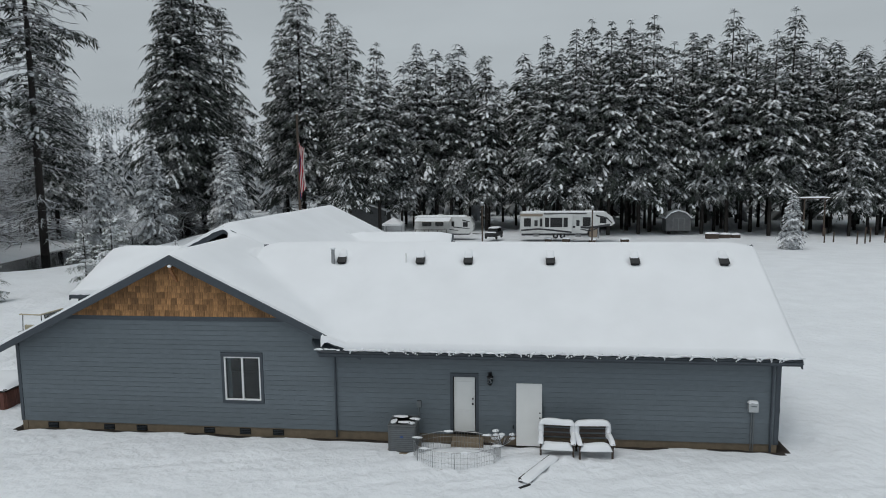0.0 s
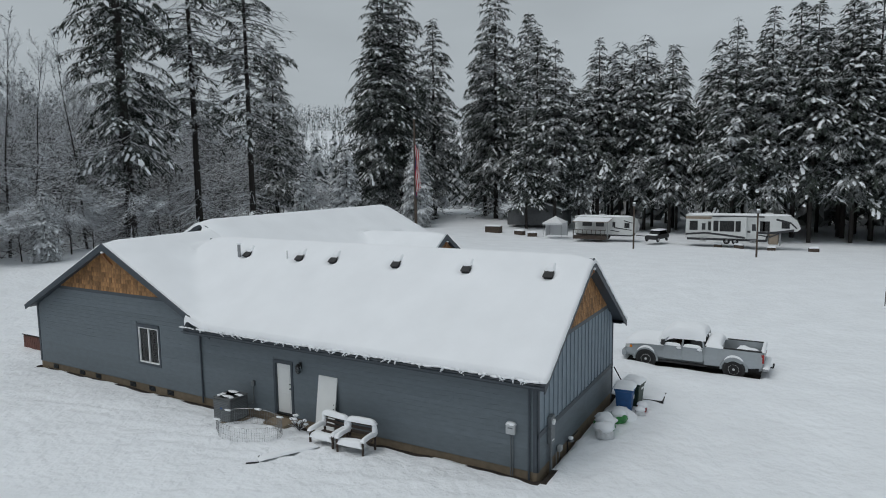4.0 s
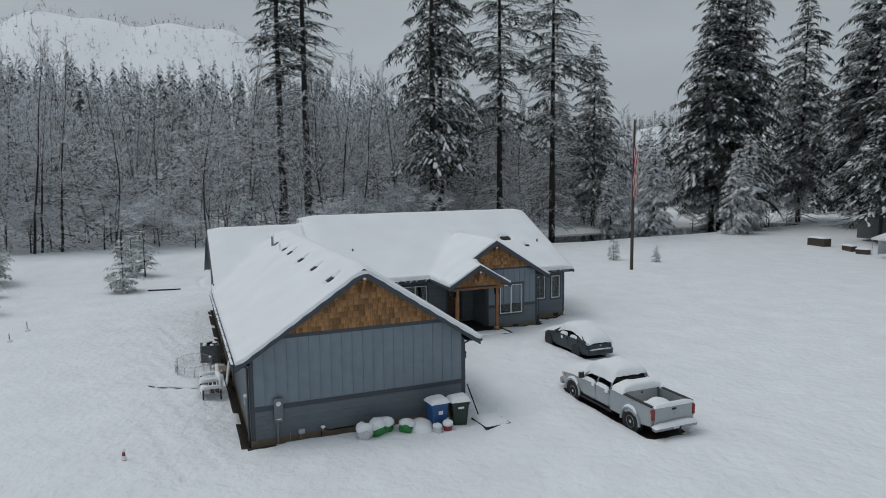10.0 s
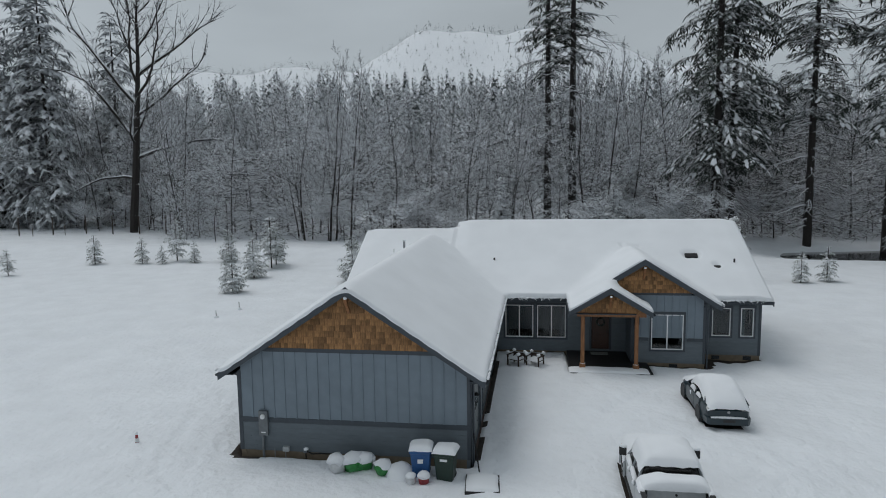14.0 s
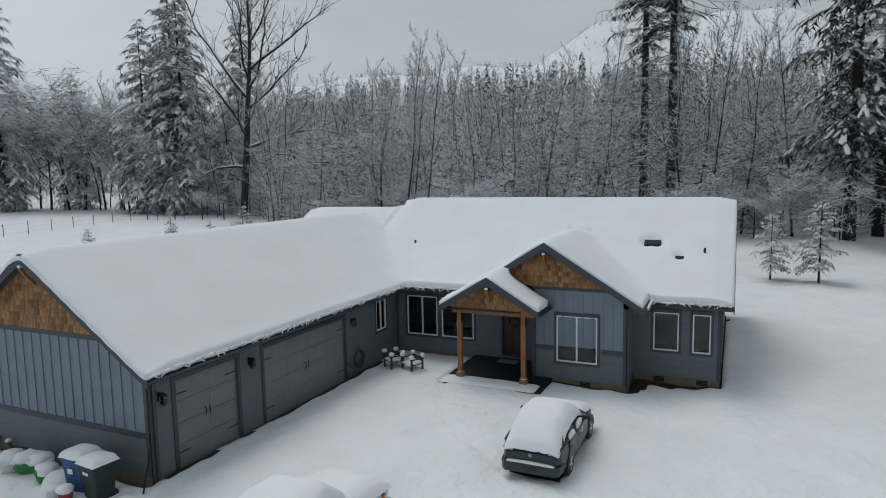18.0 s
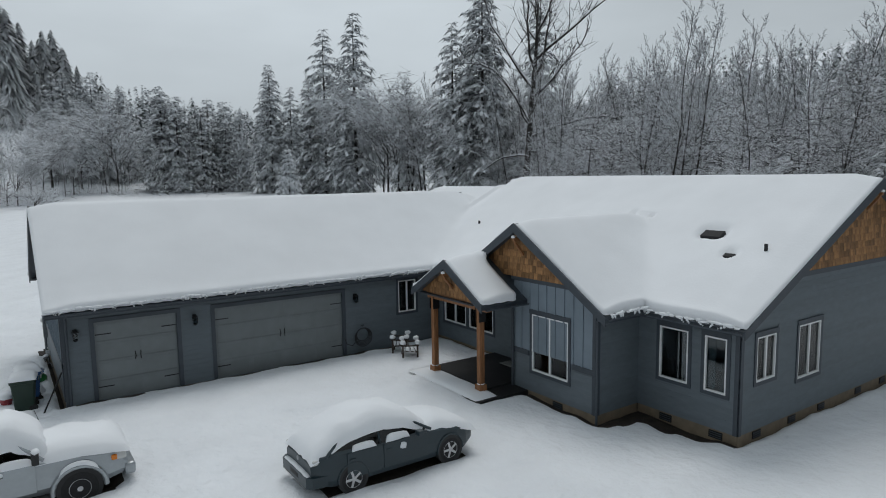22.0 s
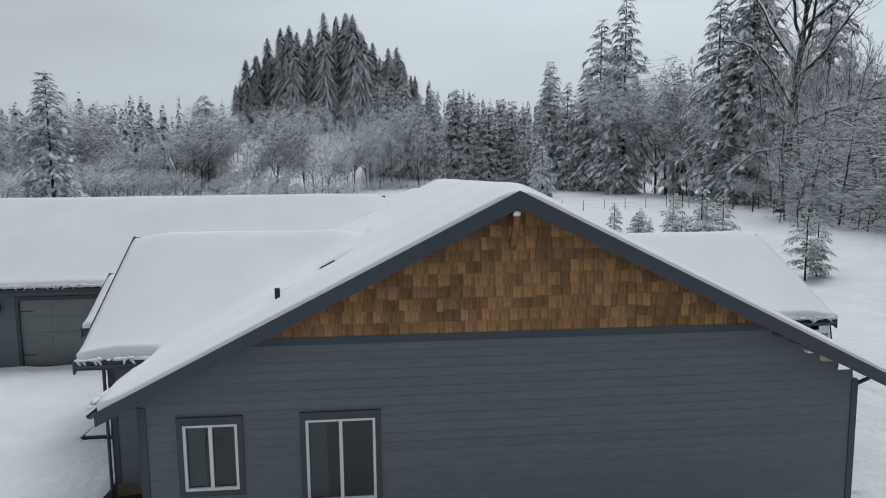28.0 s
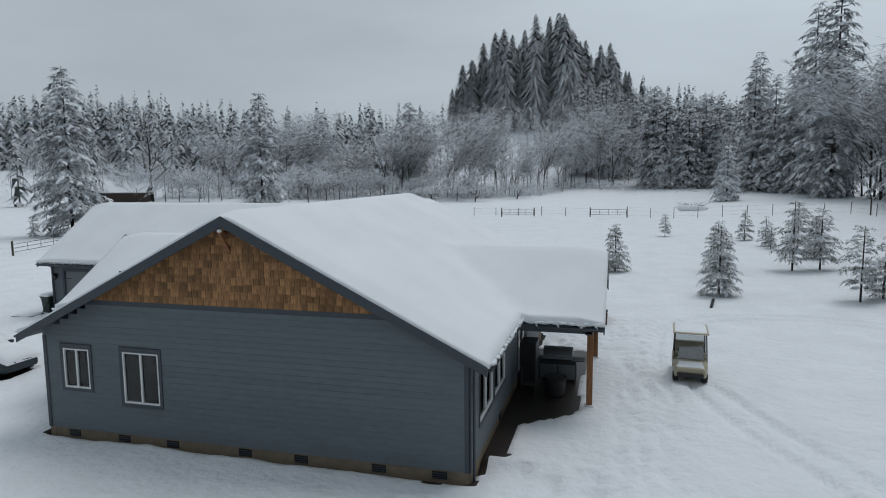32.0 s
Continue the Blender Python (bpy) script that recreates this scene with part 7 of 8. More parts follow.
def arch_skin(xs, top, bottom, half, tops=None, n_side=3):
    """Rings across a body: half widths taper to the roof; xs: stations; top, bottom, half: functions of x."""
    rings = []
    for x in xs:
        t, b, h = top(x), bottom(x), half(x)
        m = b + (t - b) * 0.55
        rings.append([Vector((x, -h * 0.9, b)), Vector((x, -h, b + (m - b) * 0.4)), Vector((x, -h, m)), Vector((x, -h * 0.97, t - 0.05)), Vector((x, -h * 0.9, t)), Vector((x, 0, t + 0.025)),
                      Vector((x, h * 0.9, t)), Vector((x, h * 0.97, t - 0.05)), Vector((x, h, m)), Vector((x, h, b + (m - b) * 0.4)), Vector((x, h * 0.9, b))])
    return rings


def interp(*pts):
    xs, ys = zip(*pts)
    return lambda x: float(np.interp(x, xs, ys))


# pickup truck, nose towards -x; local x from the front wheel's centre
truck = thing("pickup_truck", "silver crew-cab pickup truck buried under thick snow", "truck", at=pose(-0.28, 14.29, -0.25))
top = interp((-1.0, 0.92), (-0.9, 1.05), (0.0, 1.16), (0.75, 1.2), (2.55, 1.2), (2.6, 1.28), (4.95, 1.3))
bot = interp((-1.0, 0.5), (-0.6, 0.42), (0.6, 0.42), (4.2, 0.48), (4.95, 0.6))
hal = interp((-1.0, 0.86), (-0.8, 0.94), (-0.2, 0.98), (2.6, 0.98), (4.95, 0.98))
part("body", loft(arch_skin([-1.0, -0.9, -0.6, -0.3, 0.0, 0.4, 0.75], top, bot, hal)), SILVER, truck, "silver front end and bonnet")
part("cab_side", loft(arch_skin([0.75, 1.2, 1.8, 2.56], top, bot, hal)), SILVER, truck, "silver cab and doors")
for s in (-1, 1):
    part("bed_side", loft([[Vector((x, s * 0.98, bot(x))), Vector((x, s * 1.0, 0.9)), Vector((x, s * 0.98, 1.28)), Vector((x, s * 0.84, 1.3)), Vector((x, s * 0.82, 0.75)), Vector((x, s * 0.82, bot(x)))] for x in (2.58, 3.3, 4.2, 4.95)]),
         SILVER, truck, "silver cargo bed side")
    part("bed_rail", box(2.6, 4.93, s * 0.91 - 0.07, s * 0.91 + 0.07, 1.29, 1.33, bevel=0.01), PLASTIC, truck)
part("bed_floor", box(2.6, 4.93, -0.83, 0.83, 0.68, 0.75), PLASTIC, truck)
part("bed_front", box(2.6, 2.66, -0.83, 0.83, 0.7, 1.28), SILVER, truck)
tg = part("tailgate", box(4.93, 5.02, -0.86, 0.86, 0.66, 1.31, bevel=0.02), SILVER, truck, "silver tailgate")
part("latch_handle", box(5.02, 5.035, -0.1, 0.1, 1.12, 1.2, bevel=0.005), BLACK, tg)
part("gate_badge", lathe([(0.05, 5.02), (0.05, 5.03)], (0, 0, 1.0), "x", 12), STEEL, tg)
cab = [[Vector((x0, -w0, 1.2)), Vector((x1, -w1, 1.78)), Vector((x1, w1, 1.78)), Vector((x0, w0, 1.2))] for x0, x1, w0, w1 in ((0.62, 1.3, 0.9, 0.72), (2.56, 2.42, 0.92, 0.74))]
part("cab_glass", loft(cab), CARGLASS, truck, "dark cab windows")
part("cab_inside", box(1.3, 2.3, -0.6, 0.6, 1.0, 1.55), PLASTIC, truck)
part("cab_roof", box(1.25, 2.48, -0.76, 0.76, 1.76, 1.85, bevel=0.035), SILVER, truck)
for s in (-1, 1):
    for x0, x1 in ((0.64, 1.3), (1.62, 1.66), (2.54, 2.42)):
        part("pillar", rod((x0, s * 0.91, 1.2), (x1, s * 0.735, 1.8), 0.045, 0.04, 6), SILVER, truck)
    for x0, x1 in ((0.8, 1.6), (1.64, 2.5)):
        dr = part("door", box(x0, x1, s * 0.985 - 0.01, s * 0.985 + 0.01, 0.55, 1.2, bevel=0.008), SILVER, truck)
        part("door_handle", box(x1 - 0.22, x1 - 0.05, s * 1.0 - 0.02, s * 1.0 + 0.02, 1.04, 1.09, bevel=0.008), BLACK, dr)
        part("handle_snow", blob((x1 - 0.12, s * 1.02, 1.11), (0.12, 0.04, 0.06), x0), SNOW, dr, smooth=True)
        part("sill_snow", pad(x0 + 0.02, x1 - 0.04, s * 0.95 - 0.07, s * 0.95 + 0.05, 1.2, 0.13, x0 * 3 + s, 10, 5), SNOW, dr, smooth=True)
    mi = part("mirror", box(0.72, 0.86, s * 1.1 - 0.12, s * 1.1 + 0.1, 1.22, 1.48, bevel=0.03), PLASTIC, truck, "black door mirror")
    part("mirror_snow", blob((0.78, s * 1.1, 1.5), (0.08, 0.12, 0.06), 2), SNOW, mi, smooth=True)
    part("running_board", box(0.55, 2.7, s * 0.97 - 0.05, s * 0.97 + 0.05, 0.36, 0.43, bevel=0.01), PLASTIC, truck)
    for x in (0, 3.82):
        wheel(truck, x, s * 0.86, 0.40, 0.40, 0.27, s, 8, 0.235)
        arc = [Vector((x + 0.53 * math.cos(t), s * 1.0, 0.42 + 0.5 * math.sin(t))) for t in np.linspace(-0.1, math.pi + 0.1, 13)]
        part("fender_flare", tube(arc, 0.055, 6), SILVER, truck, "silver wheel-arch flare")
        part("arch_well", lathe([(0.47, -0.12), (0.47, 0.12)], (x, s * 0.87, 0.42), "y", 20), PLASTIC, truck)
        part("flare_snow", pad(x - 0.4, x + 0.4, s * 1.0 - 0.05, s * 1.0 + 0.06, lambda q, y, x=x: 0.45 + math.sqrt(max(0.0, 0.28 - (q - x) ** 2)), 0.07, x + s, 10, 4), SNOW, truck, smooth=True)
    part("tail_lamp", box(4.9, 5.03, s * 0.94 - 0.05, s * 0.94 + 0.045, 0.82, 1.2, bevel=0.015), REDLENS, truck, "red tail lamp")
    hl = part("headlamp", box(-0.98, -0.72, s * 0.78 - 0.13, s * 0.78 + 0.14, 0.84, 1.02, bevel=0.03), CLEARLENS, truck, "clear headlamp")
    part("indicator", box(-0.78, -0.66, s * 0.9 - 0.04, s * 0.9 + 0.06, 0.86, 0.98, bevel=0.02), ORANGE, hl)
part("rear_bumper", box(4.98, 5.2, -0.96, 0.96, 0.45, 0.62, bevel=0.04), STEEL, truck, "chrome rear bumper")
part("bumper_snow", pad(4.96, 5.25, -0.98, 0.98, 0.6, 0.13, 12, 6, 16), SNOW, truck, smooth=True)
hit = part("tow_hitch", tube([(5.1, 0, 0.42), (5.35, 0, 0.42), (5.38, 0, 0.62)], 0.035, 8), BLACK, truck, "black tow hitch")
part("front_bumper", box(-1.16, -0.92, -0.92, 0.92, 0.42, 0.7, bevel=0.06), SILVER, truck)
part("grille", box(-1.03, -0.98, -0.55, 0.55, 0.74, 1.0, bevel=0.015), BLACK, truck)
for z in (0.82, 0.91):
    part("grille_bar", box(-1.045, -1.02, -0.55, 0.55, z - 0.012, z + 0.012), STEEL, truck)
part("plate_bar", box(5.2, 5.21, -0.15, 0.15, 0.48, 0.58), VINYL, truck)
part("underbody", box(-0.6, 4.8, -0.6, 0.6, 0.3, 0.5), PLASTIC, truck)
for x0, x1, y, r in ((0.45, 3.4, 0.0, 0.05),):
    part("drive_shaft", rod((x0, y, 0.36), (x1, y, 0.36), r, r, 8), BLACK, truck)
part("rear_axle", rod((3.82, -0.8, 0.4), (3.82, 0.8, 0.4), 0.06, 0.06, 8), BLACK, truck)
part("bonnet_snow", pad(-1.08, 0.98, -0.97, 0.97, lambda x, y: 1.02 + 0.12 * min(1, (x + 1.1)), 0.30, 1, 22, 16, 3.2), SNOW, truck, "thick snow on the bonnet", smooth=True)
part("roof_snow_cap", pad(0.55, 2.62, -0.88, 0.88, lambda x, y: 1.78 - 0.5 * max(0.0, 1.2 - x) - 0.22 * max(0.0, abs(y) - 0.72) / 0.16, 0.30, 2, 24, 18, 3.6, 0.03), SNOW, truck, "thick snow on the cab roof", smooth=True)
tbx = part("tool_box", box(2.75, 3.25, -0.78, 0.78, 0.75, 1.38, bevel=0.03), BOXGREY, truck, "pale tool box across the bed")
part("box_latch", lathe([(0.035, 3.25), (0.035, 3.27)], (0, 0, 1.22), "x", 10), BLACK, tbx)
part("box_snow", pad(2.6, 3.3, -0.95, 0.95, 1.36, 0.26, 3, 12, 18), SNOW, tbx, smooth=True)
part("bed_snow", blob((4.25, -0.1, 0.85), (0.6, 0.68, 0.42), 5, 0.3, 3), SNOW, truck, "heap of snow in the bed", smooth=True)
part("gate_snow", pad(4.88, 5.06, -0.9, 0.9, 1.3, 0.12, 7, 5, 18), SNOW, truck, smooth=True)
for s in (-1, 1):
    part("rail_snow", pad(2.65, 3.4, s * 0.92 - 0.09, s * 0.92 + 0.09, 1.31, 0.1, 3 + s, 10, 5), SNOW, truck, smooth=True)

# small car, tail towards +x; local x from the rear wheel's centre, nose along -x
car = thing("parked_car", "dark blue-grey compact car under a thick dome of snow", "car", at=pose(-5.35, 17.72, -0.1))
top = interp((-3.5, 0.62), (-3.3, 0.74), (-2.6, 0.88), (-1.9, 0.95), (-1.0, 0.97), (0.4, 1.0), (0.75, 0.98), (0.95, 0.8))
bot = interp((-3.5, 0.3), (-3.2, 0.2), (0.6, 0.22), (0.95, 0.42))
hal = interp((-3.5, 0.58), (-3.3, 0.74), (-2.9, 0.84), (-2.0, 0.875), (0.2, 0.875), (0.7, 0.82), (0.95, 0.70))
part("body", loft(arch_skin([-3.5, -3.4, -3.2, -2.9, -2.4, -1.9, -1.2, -0.5, 0.1, 0.5, 0.75, 0.88, 0.95], top, bot, hal)), TEAL, car, "dark blue-grey bodywork")
rings = []
for x, z, w0, w1 in ((-2.15, 0.96, 0.76, 0.74), (-1.35, 1.36, 0.82, 0.6), (-0.7, 1.42, 0.83, 0.6), (0.0, 1.38, 0.82, 0.58), (0.72, 1.0, 0.74, 0.64)):
    rings.append([Vector((x, -w0, 0.94)), Vector((x, -w1, z)), Vector((x, 0, z + 0.03)), Vector((x, w1, z)), Vector((x, w0, 0.94))])
part("cabin_glass", loft(rings), CARGLASS, car, "dark cabin windows")
part("cabin_inside", box(-1.7, 0.3, -0.6, 0.6, 0.6, 1.1), PLASTIC, car)
part("roof_panel", loft([[Vector((x, -w, z)), Vector((x, -w * 0.9, z + 0.05)), Vector((x, w * 0.9, z + 0.05)), Vector((x, w, z))] for x, z, w in ((-1.4, 1.36, 0.6), (-0.7, 1.42, 0.61), (0.1, 1.36, 0.59))]), TEAL, car)
for s in (-1, 1):
    for x0, x1, z1 in ((-2.12, -1.36, 1.37), (-0.72, -0.70, 1.42), (0.62, 0.05, 1.36)):
        part("pillar", rod((x0, s * 0.8, 0.95), (x1, s * 0.605, z1), 0.035, 0.03, 6), TEAL, car)
    for x0, x1 in ((-1.95, -0.78), (-0.74, 0.15)):
        dr = part("door", box(x0, x1, s * 0.878 - 0.006, s * 0.878 + 0.006, 0.35, 0.93, bevel=0.005), TEAL, car)
        part("door_handle", box(x1 - 0.2, x1 - 0.06, s * 0.89 - 0.014, s * 0.89 + 0.014, 0.76, 0.8, bevel=0.005), TEAL, dr)
    part("mirror", box(-1.78, -1.62, s * 0.98 - 0.1, s * 0.98 + 0.08, 0.95, 1.08, bevel=0.03), TEAL, car)
    for x in (-2.64, 0):
        wheel(car, x, s * 0.78, 0.315, 0.315, 0.2, s, 5, 0.215)
        part("arch_well", lathe([(0.37, -0.11), (0.37, 0.075)], (x, s * 0.80, 0.33), "y", 20), PLASTIC, car)
        arc = [Vector((x + 0.375 * math.cos(t), s * 0.872, 0.33 + 0.375 * math.sin(t))) for t in np.linspace(-0.1, math.pi + 0.1, 13)]
        part("arch_lip", tube(arc, 0.022, 6), TEAL, car)
    part("tail_lamp", box(0.74, 0.93, s * 0.62 - 0.16, s * 0.62 + 0.14, 0.8, 0.92, bevel=0.03), CLEARLENS, car, "clear and red tail lamp")
    part("lamp_core", box(0.86, 0.945, s * 0.64 - 0.1, s * 0.64 + 0.08, 0.82, 0.9, bevel=0.02), STEEL, car)
    part("window_snow", pad(-1.5, -0.85, s * 0.8 - 0.05, s * 0.8 + 0.06, 0.96, 0.15, s, 8, 4), SNOW, car, smooth=True)
    part("window_snow", pad(-0.6, 0.02, s * 0.8 - 0.05, s * 0.8 + 0.06, 0.96, 0.12, s + 4, 8, 4), SNOW, car, smooth=True)
    part("door_snow", blob((-1.3, s * 0.885, 0.78), (0.09, 0.02, 0.08), 3, 0.5), SNOW, car, smooth=True)
part("rear_bumper", loft([[Vector((x, y * k, z)) for y, z in ((-0.82, 0.3), (-0.84, 0.55), (0.84, 0.55), (0.82, 0.3))] for x, k in ((0.6, 1.0), (0.95, 0.95), (1.06, 0.82))]), TEAL, car)
part("bumper_snow", pad(0.9, 1.05, -0.7, 0.7, 0.54, 0.06, 9, 5, 16), SNOW, car, smooth=True)
part("tail_badge", lathe([(0.06, 0.945), (0.05, 0.965)], (0, 0, 0.76), "x", 16), STEEL, car, "plain round chrome badge")
part("plate_bar", box(1.055, 1.065, -0.22, 0.22, 0.4, 0.5), PLASTIC, car)
part("underbody", box(-3.2, 0.7, -0.6, 0.6, 0.18, 0.35), PLASTIC, car)
part("snow_dome", pad(-2.2, 0.98, -0.77, 0.77, (lambda x, y: float(np.interp(x, (-2.2, -1.4, -0.7, 0.1, 0.55, 0.98), (0.92, 1.26, 1.37, 1.25, 1.06, 0.93))) - 0.32 * max(0.0, abs(y) - 0.5) ** 1.1),
                       0.30, 4, 28, 18, 3.4, 0.02), SNOW, car, "smooth dome of snow over roof and boot", smooth=True)
part("bonnet_snow", pad(-3.52, -1.95, -0.8, 0.8, lambda x, y: float(np.interp(x, (-3.5, -2.6, -1.9), (0.6, 0.86, 0.95))), 0.25, 6, 18, 14, 3.2), SNOW, car, "thick snow on the bonnet", smooth=True)

# golf cart, nose towards +y
cart = thing("golf_cart", "cream golf cart with a snowy windscreen and roof", "golf cart", at=pose(-34.45, 11.3, -0.2, 0, 0, -4) @ Matrix.Diagonal((1.12, 1.12, 1.0, 1)))
part("front_cowl", loft([[Vector((x, y, z)) for x, z in ((-w, 0.28), (-w, zt - 0.1), (-w * 0.85, zt), (w * 0.85, zt), (w, zt - 0.1), (w, 0.28))] for y, w, zt in ((0.45, 0.56, 0.82), (0.8, 0.55, 0.74), (1.05, 0.48, 0.6))]), CREAM, cart, "cream front cowl")
part("floor_pan", box(-0.5, 0.5, -0.3, 0.5, 0.26, 0.34), PLASTIC, cart)
part("rear_body", box(-0.58, 0.58, -1.1, -0.25, 0.3, 0.68, bevel=0.05), CREAM, cart)
part("front_bumper", box(-0.42, 0.42, 1.04, 1.14, 0.26, 0.44, bevel=0.03), PLASTIC, cart)
part("seat", box(-0.5, 0.5, -0.65, -0.2, 0.68, 0.8, bevel=0.04), CREAM, cart)
part("backrest", box(-0.5, 0.5, -0.78, -0.66, 0.85, 1.2, bevel=0.04), CREAM, cart)
part("bag_well", box(-0.5, 0.5, -1.2, -0.8, 0.66, 0.95, bevel=0.03), BOXGREY, cart)
for s in (-1, 1):
    part("strut", rod((s * 0.53, 0.62, 0.78), (s * 0.5, 0.42, 1.78), 0.02, 0.02, 8), BLACK, cart)
    part("strut", rod((s * 0.53, -0.85, 0.68), (s * 0.5, -0.8, 1.78), 0.02, 0.02, 8), BLACK, cart)
    for y in (0.72, -0.8):
        t = part("wheel", lathe([(0.1, -0.1), (0.21, -0.09), (0.23, -0.05), (0.23, 0.05), (0.21, 0.09), (0.1, 0.1)], (s * 0.46, y, 0.23), "x", 20), RUBBER, cart, "small black tyre")
        part("hub_cap", lathe([(0.1, s * 0.08), (0.08, s * 0.11), (0.01, s * 0.115)], (s * 0.46, y, 0.23), "x", 14), BOXGREY, t)
part("canopy", box(-0.58, 0.58, -0.95, 0.55, 1.77, 1.84, bevel=0.03), CREAM, cart, "flat cream canopy")
part("canopy_snow", pad(-0.56, 0.56, -0.93, 0.53, 1.83, 0.05, 3, 10, 12), SNOW, cart, smooth=True)
part("windscreen", prism([Vector((-0.5, 0.62, 0.82)), Vector((0.5, 0.62, 0.82)), Vector((0.48, 0.43, 1.74)), Vector((-0.48, 0.43, 1.74))], (0, 0.012, 0)), glass("frosted_plastic", (0.72, 0.74, 0.74), 0.25), cart, "frosted clear windscreen")
part("screen_snow", prism([Vector((-0.42, 0.64, 0.86)), Vector((0.42, 0.64, 0.86)), Vector((0.36, 0.55, 1.28)), Vector((-0.38, 0.54, 1.34))], (0, 0.012, 0)), material("wet_speckled_snow", (0.30, 0.31, 0.31), 0.8, grain=0.7, scale=28), cart)
part("steering_wheel", lathe([(0.16, 0.0), (0.18, 0.0), (0.18, 0.02), (0.16, 0.02)], (-0.25, 0.25, 0.95), "z", 16), BLACK, cart)
part("steering_column", rod((-0.25, 0.26, 0.95), (-0.25, 0.45, 0.6), 0.025, 0.025, 8), BLACK, cart)
part("cowl_snow", pad(-0.45, 0.45, 0.66, 1.0, lambda x, y: 0.74 - 0.35 * (y - 0.75), 0.03, 5, 8, 6), SNOW, cart, smooth=True)

# ---- the camp at the edge of the plantation ----


def trailer_window(x0, x1, z0, z1, y, par):
    f = part("window", box(x0, x1, y - 0.03, y, z0, z1, bevel=0.03), RVDARK, par)
    part("pane", box(x0 + 0.05, x1 - 0.05, y - 0.038, y - 0.031, z0 + 0.05, z1 - 0.05), CARGLASS, f)


rv = thing("fifth_wheel_trailer", "long white fifth-wheel trailer with dark windows and swooping stripes", "trailer", at=pose(-8.0, 73.4, -0.5, 0, 0, 1))
prof = [(0, 0.75), (9.4, 0.75), (9.7, 1.5), (10.6, 1.75), (12.9, 1.85), (13.3, 2.2), (12.9, 3.1), (12.0, 3.75), (0.05, 3.75)]
part("shell", prism([Vector((x, -1.2, z)) for x, z in prof], (0, 2.4, 0)), RVWHITE, rv, "white trailer shell")
part("chassis", box(0.2, 9.6, -1.1, 1.1, 0.45, 0.76), RVDARK, rv)
part("slide_out", box(3.2, 7.3, -1.75, -1.2, 0.85, 3.55, bevel=0.03), RVWHITE, rv, "white slide-out room")
for x0, x1, z0, z1, y in ((0.5, 1.5, 1.75, 2.95, -1.2), (2.75, 3.1, 1.75, 2.9, -1.2), (3.45, 4.05, 1.7, 3.05, -1.75), (4.2, 5.9, 1.7, 3.05, -1.75), (6.05, 6.65, 1.7, 3.05, -1.75), (8.8, 9.9, 1.75, 3.05, -1.2),
                          (11.2, 12.1, 2.2, 3.0, -1.2)):
    trailer_window(x0, x1, z0, z1, y, rv)
for x in (1.85, 7.75):
    d = part("door", box(x, x + 0.75, -1.24, -1.2, 0.9, 2.9, bevel=0.02), RVWHITE, rv, "white trailer door")
    part("door_window", box(x + 0.15, x + 0.6, -1.25, -1.235, 1.8, 2.65), RVDARK, d)
    part("step", box(x, x + 0.75, -1.75, -1.25, 0.35, 0.4), STEEL, d)
    part("step", box(x, x + 0.75, -1.55, -1.25, 0.6, 0.65), STEEL, d)
part("stripe", box(0.0, 3.15, -1.215, -1.2, 3.2, 3.55), RVTAN, rv, "tan upper stripe")
for pts, w, y in (([(0.1, 1.25), (2.5, 1.45), (4.2, 1.3), (7.2, 0.95)], 0.12, -1.77), ([(7.4, 1.7), (9.5, 1.55), (11.2, 1.75), (12.6, 2.0)], 0.14, -1.215), ([(10.6, 3.3), (12.2, 2.9), (12.9, 2.2)], 0.12, -1.215), ([(8.4, 1.35), (10.0, 1.1), (11.0, 1.6)], 0.08, -1.215)):
    for (xa, za), (xb, zb) in zip(pts, pts[1:]):
        part("stripe", prism([Vector((xa, y, za - w)), Vector((xb, y, zb - w)), Vector((xb, y, zb + w)), Vector((xa, y, za + w))], (0, 0.012, 0)), RVDARK, rv, "dark swooping stripe")
part("awning_tube", rod((3.3, -1.85, 3.6), (9.3, -1.4, 3.6), 0.08, 0.08, 8), RVDARK, rv)
for x in (5.0, 6.0):
    wheel(rv, x, -1.0, 0.4, 0.4, 0.24, -1, 6, 0.22)
for x in (2.0, 9.3):
    ac2 = part("roof_unit", box(x, x + 0.9, -0.4, 0.4, 3.75, 4.05, bevel=0.06), RVWHITE, rv)
part("roof_snow_sheet", pad(0.0, 12.2, -1.22, 1.22, 3.74, 0.14, 3, 30, 8, 6), SNOW, rv, smooth=True)
part("landing_leg", box(11.0, 11.15, -0.9, -0.75, 0.0, 1.8), STEEL, rv)
part("landing_leg", box(11.0, 11.15, 0.75, 0.9, 0.0, 1.8), STEEL, rv)
part("nose_tarp", box(9.8, 10.9, -1.15, 1.15, 0.15, 1.6, bevel=0.15), RVTAN, rv, "tan skirt under the nose")

tt = thing("travel_trailer", "white travel trailer with a dark awning frame and stripes", "trailer", at=pose(-23.6, 75.2, -0.5, 0, 0, -2))
part("shell", prism([Vector((x, -1.15, z)) for x, z in ((0, 0.6), (8.2, 0.6), (8.75, 1.1), (8.85, 1.9), (8.3, 2.9), (7.6, 3.1), (0.1, 3.1))], (0, 2.3, 0)), RVWHITE, tt, "white trailer shell")
part("chassis", box(0.2, 8.2, -1.0, 1.0, 0.4, 0.61), RVDARK, tt)
for x0, x1 in ((1.2, 2.6), (3.2, 4.4), (5.6, 6.0)):
    trailer_window(x0, x1, 1.7, 2.4, -1.15, tt)
trailer_window(7.3, 8.0, 1.6, 2.3, -1.15, tt)
d = part("door", box(4.65, 5.3, -1.19, -1.15, 0.75, 2.6, bevel=0.02), RVWHITE, tt)
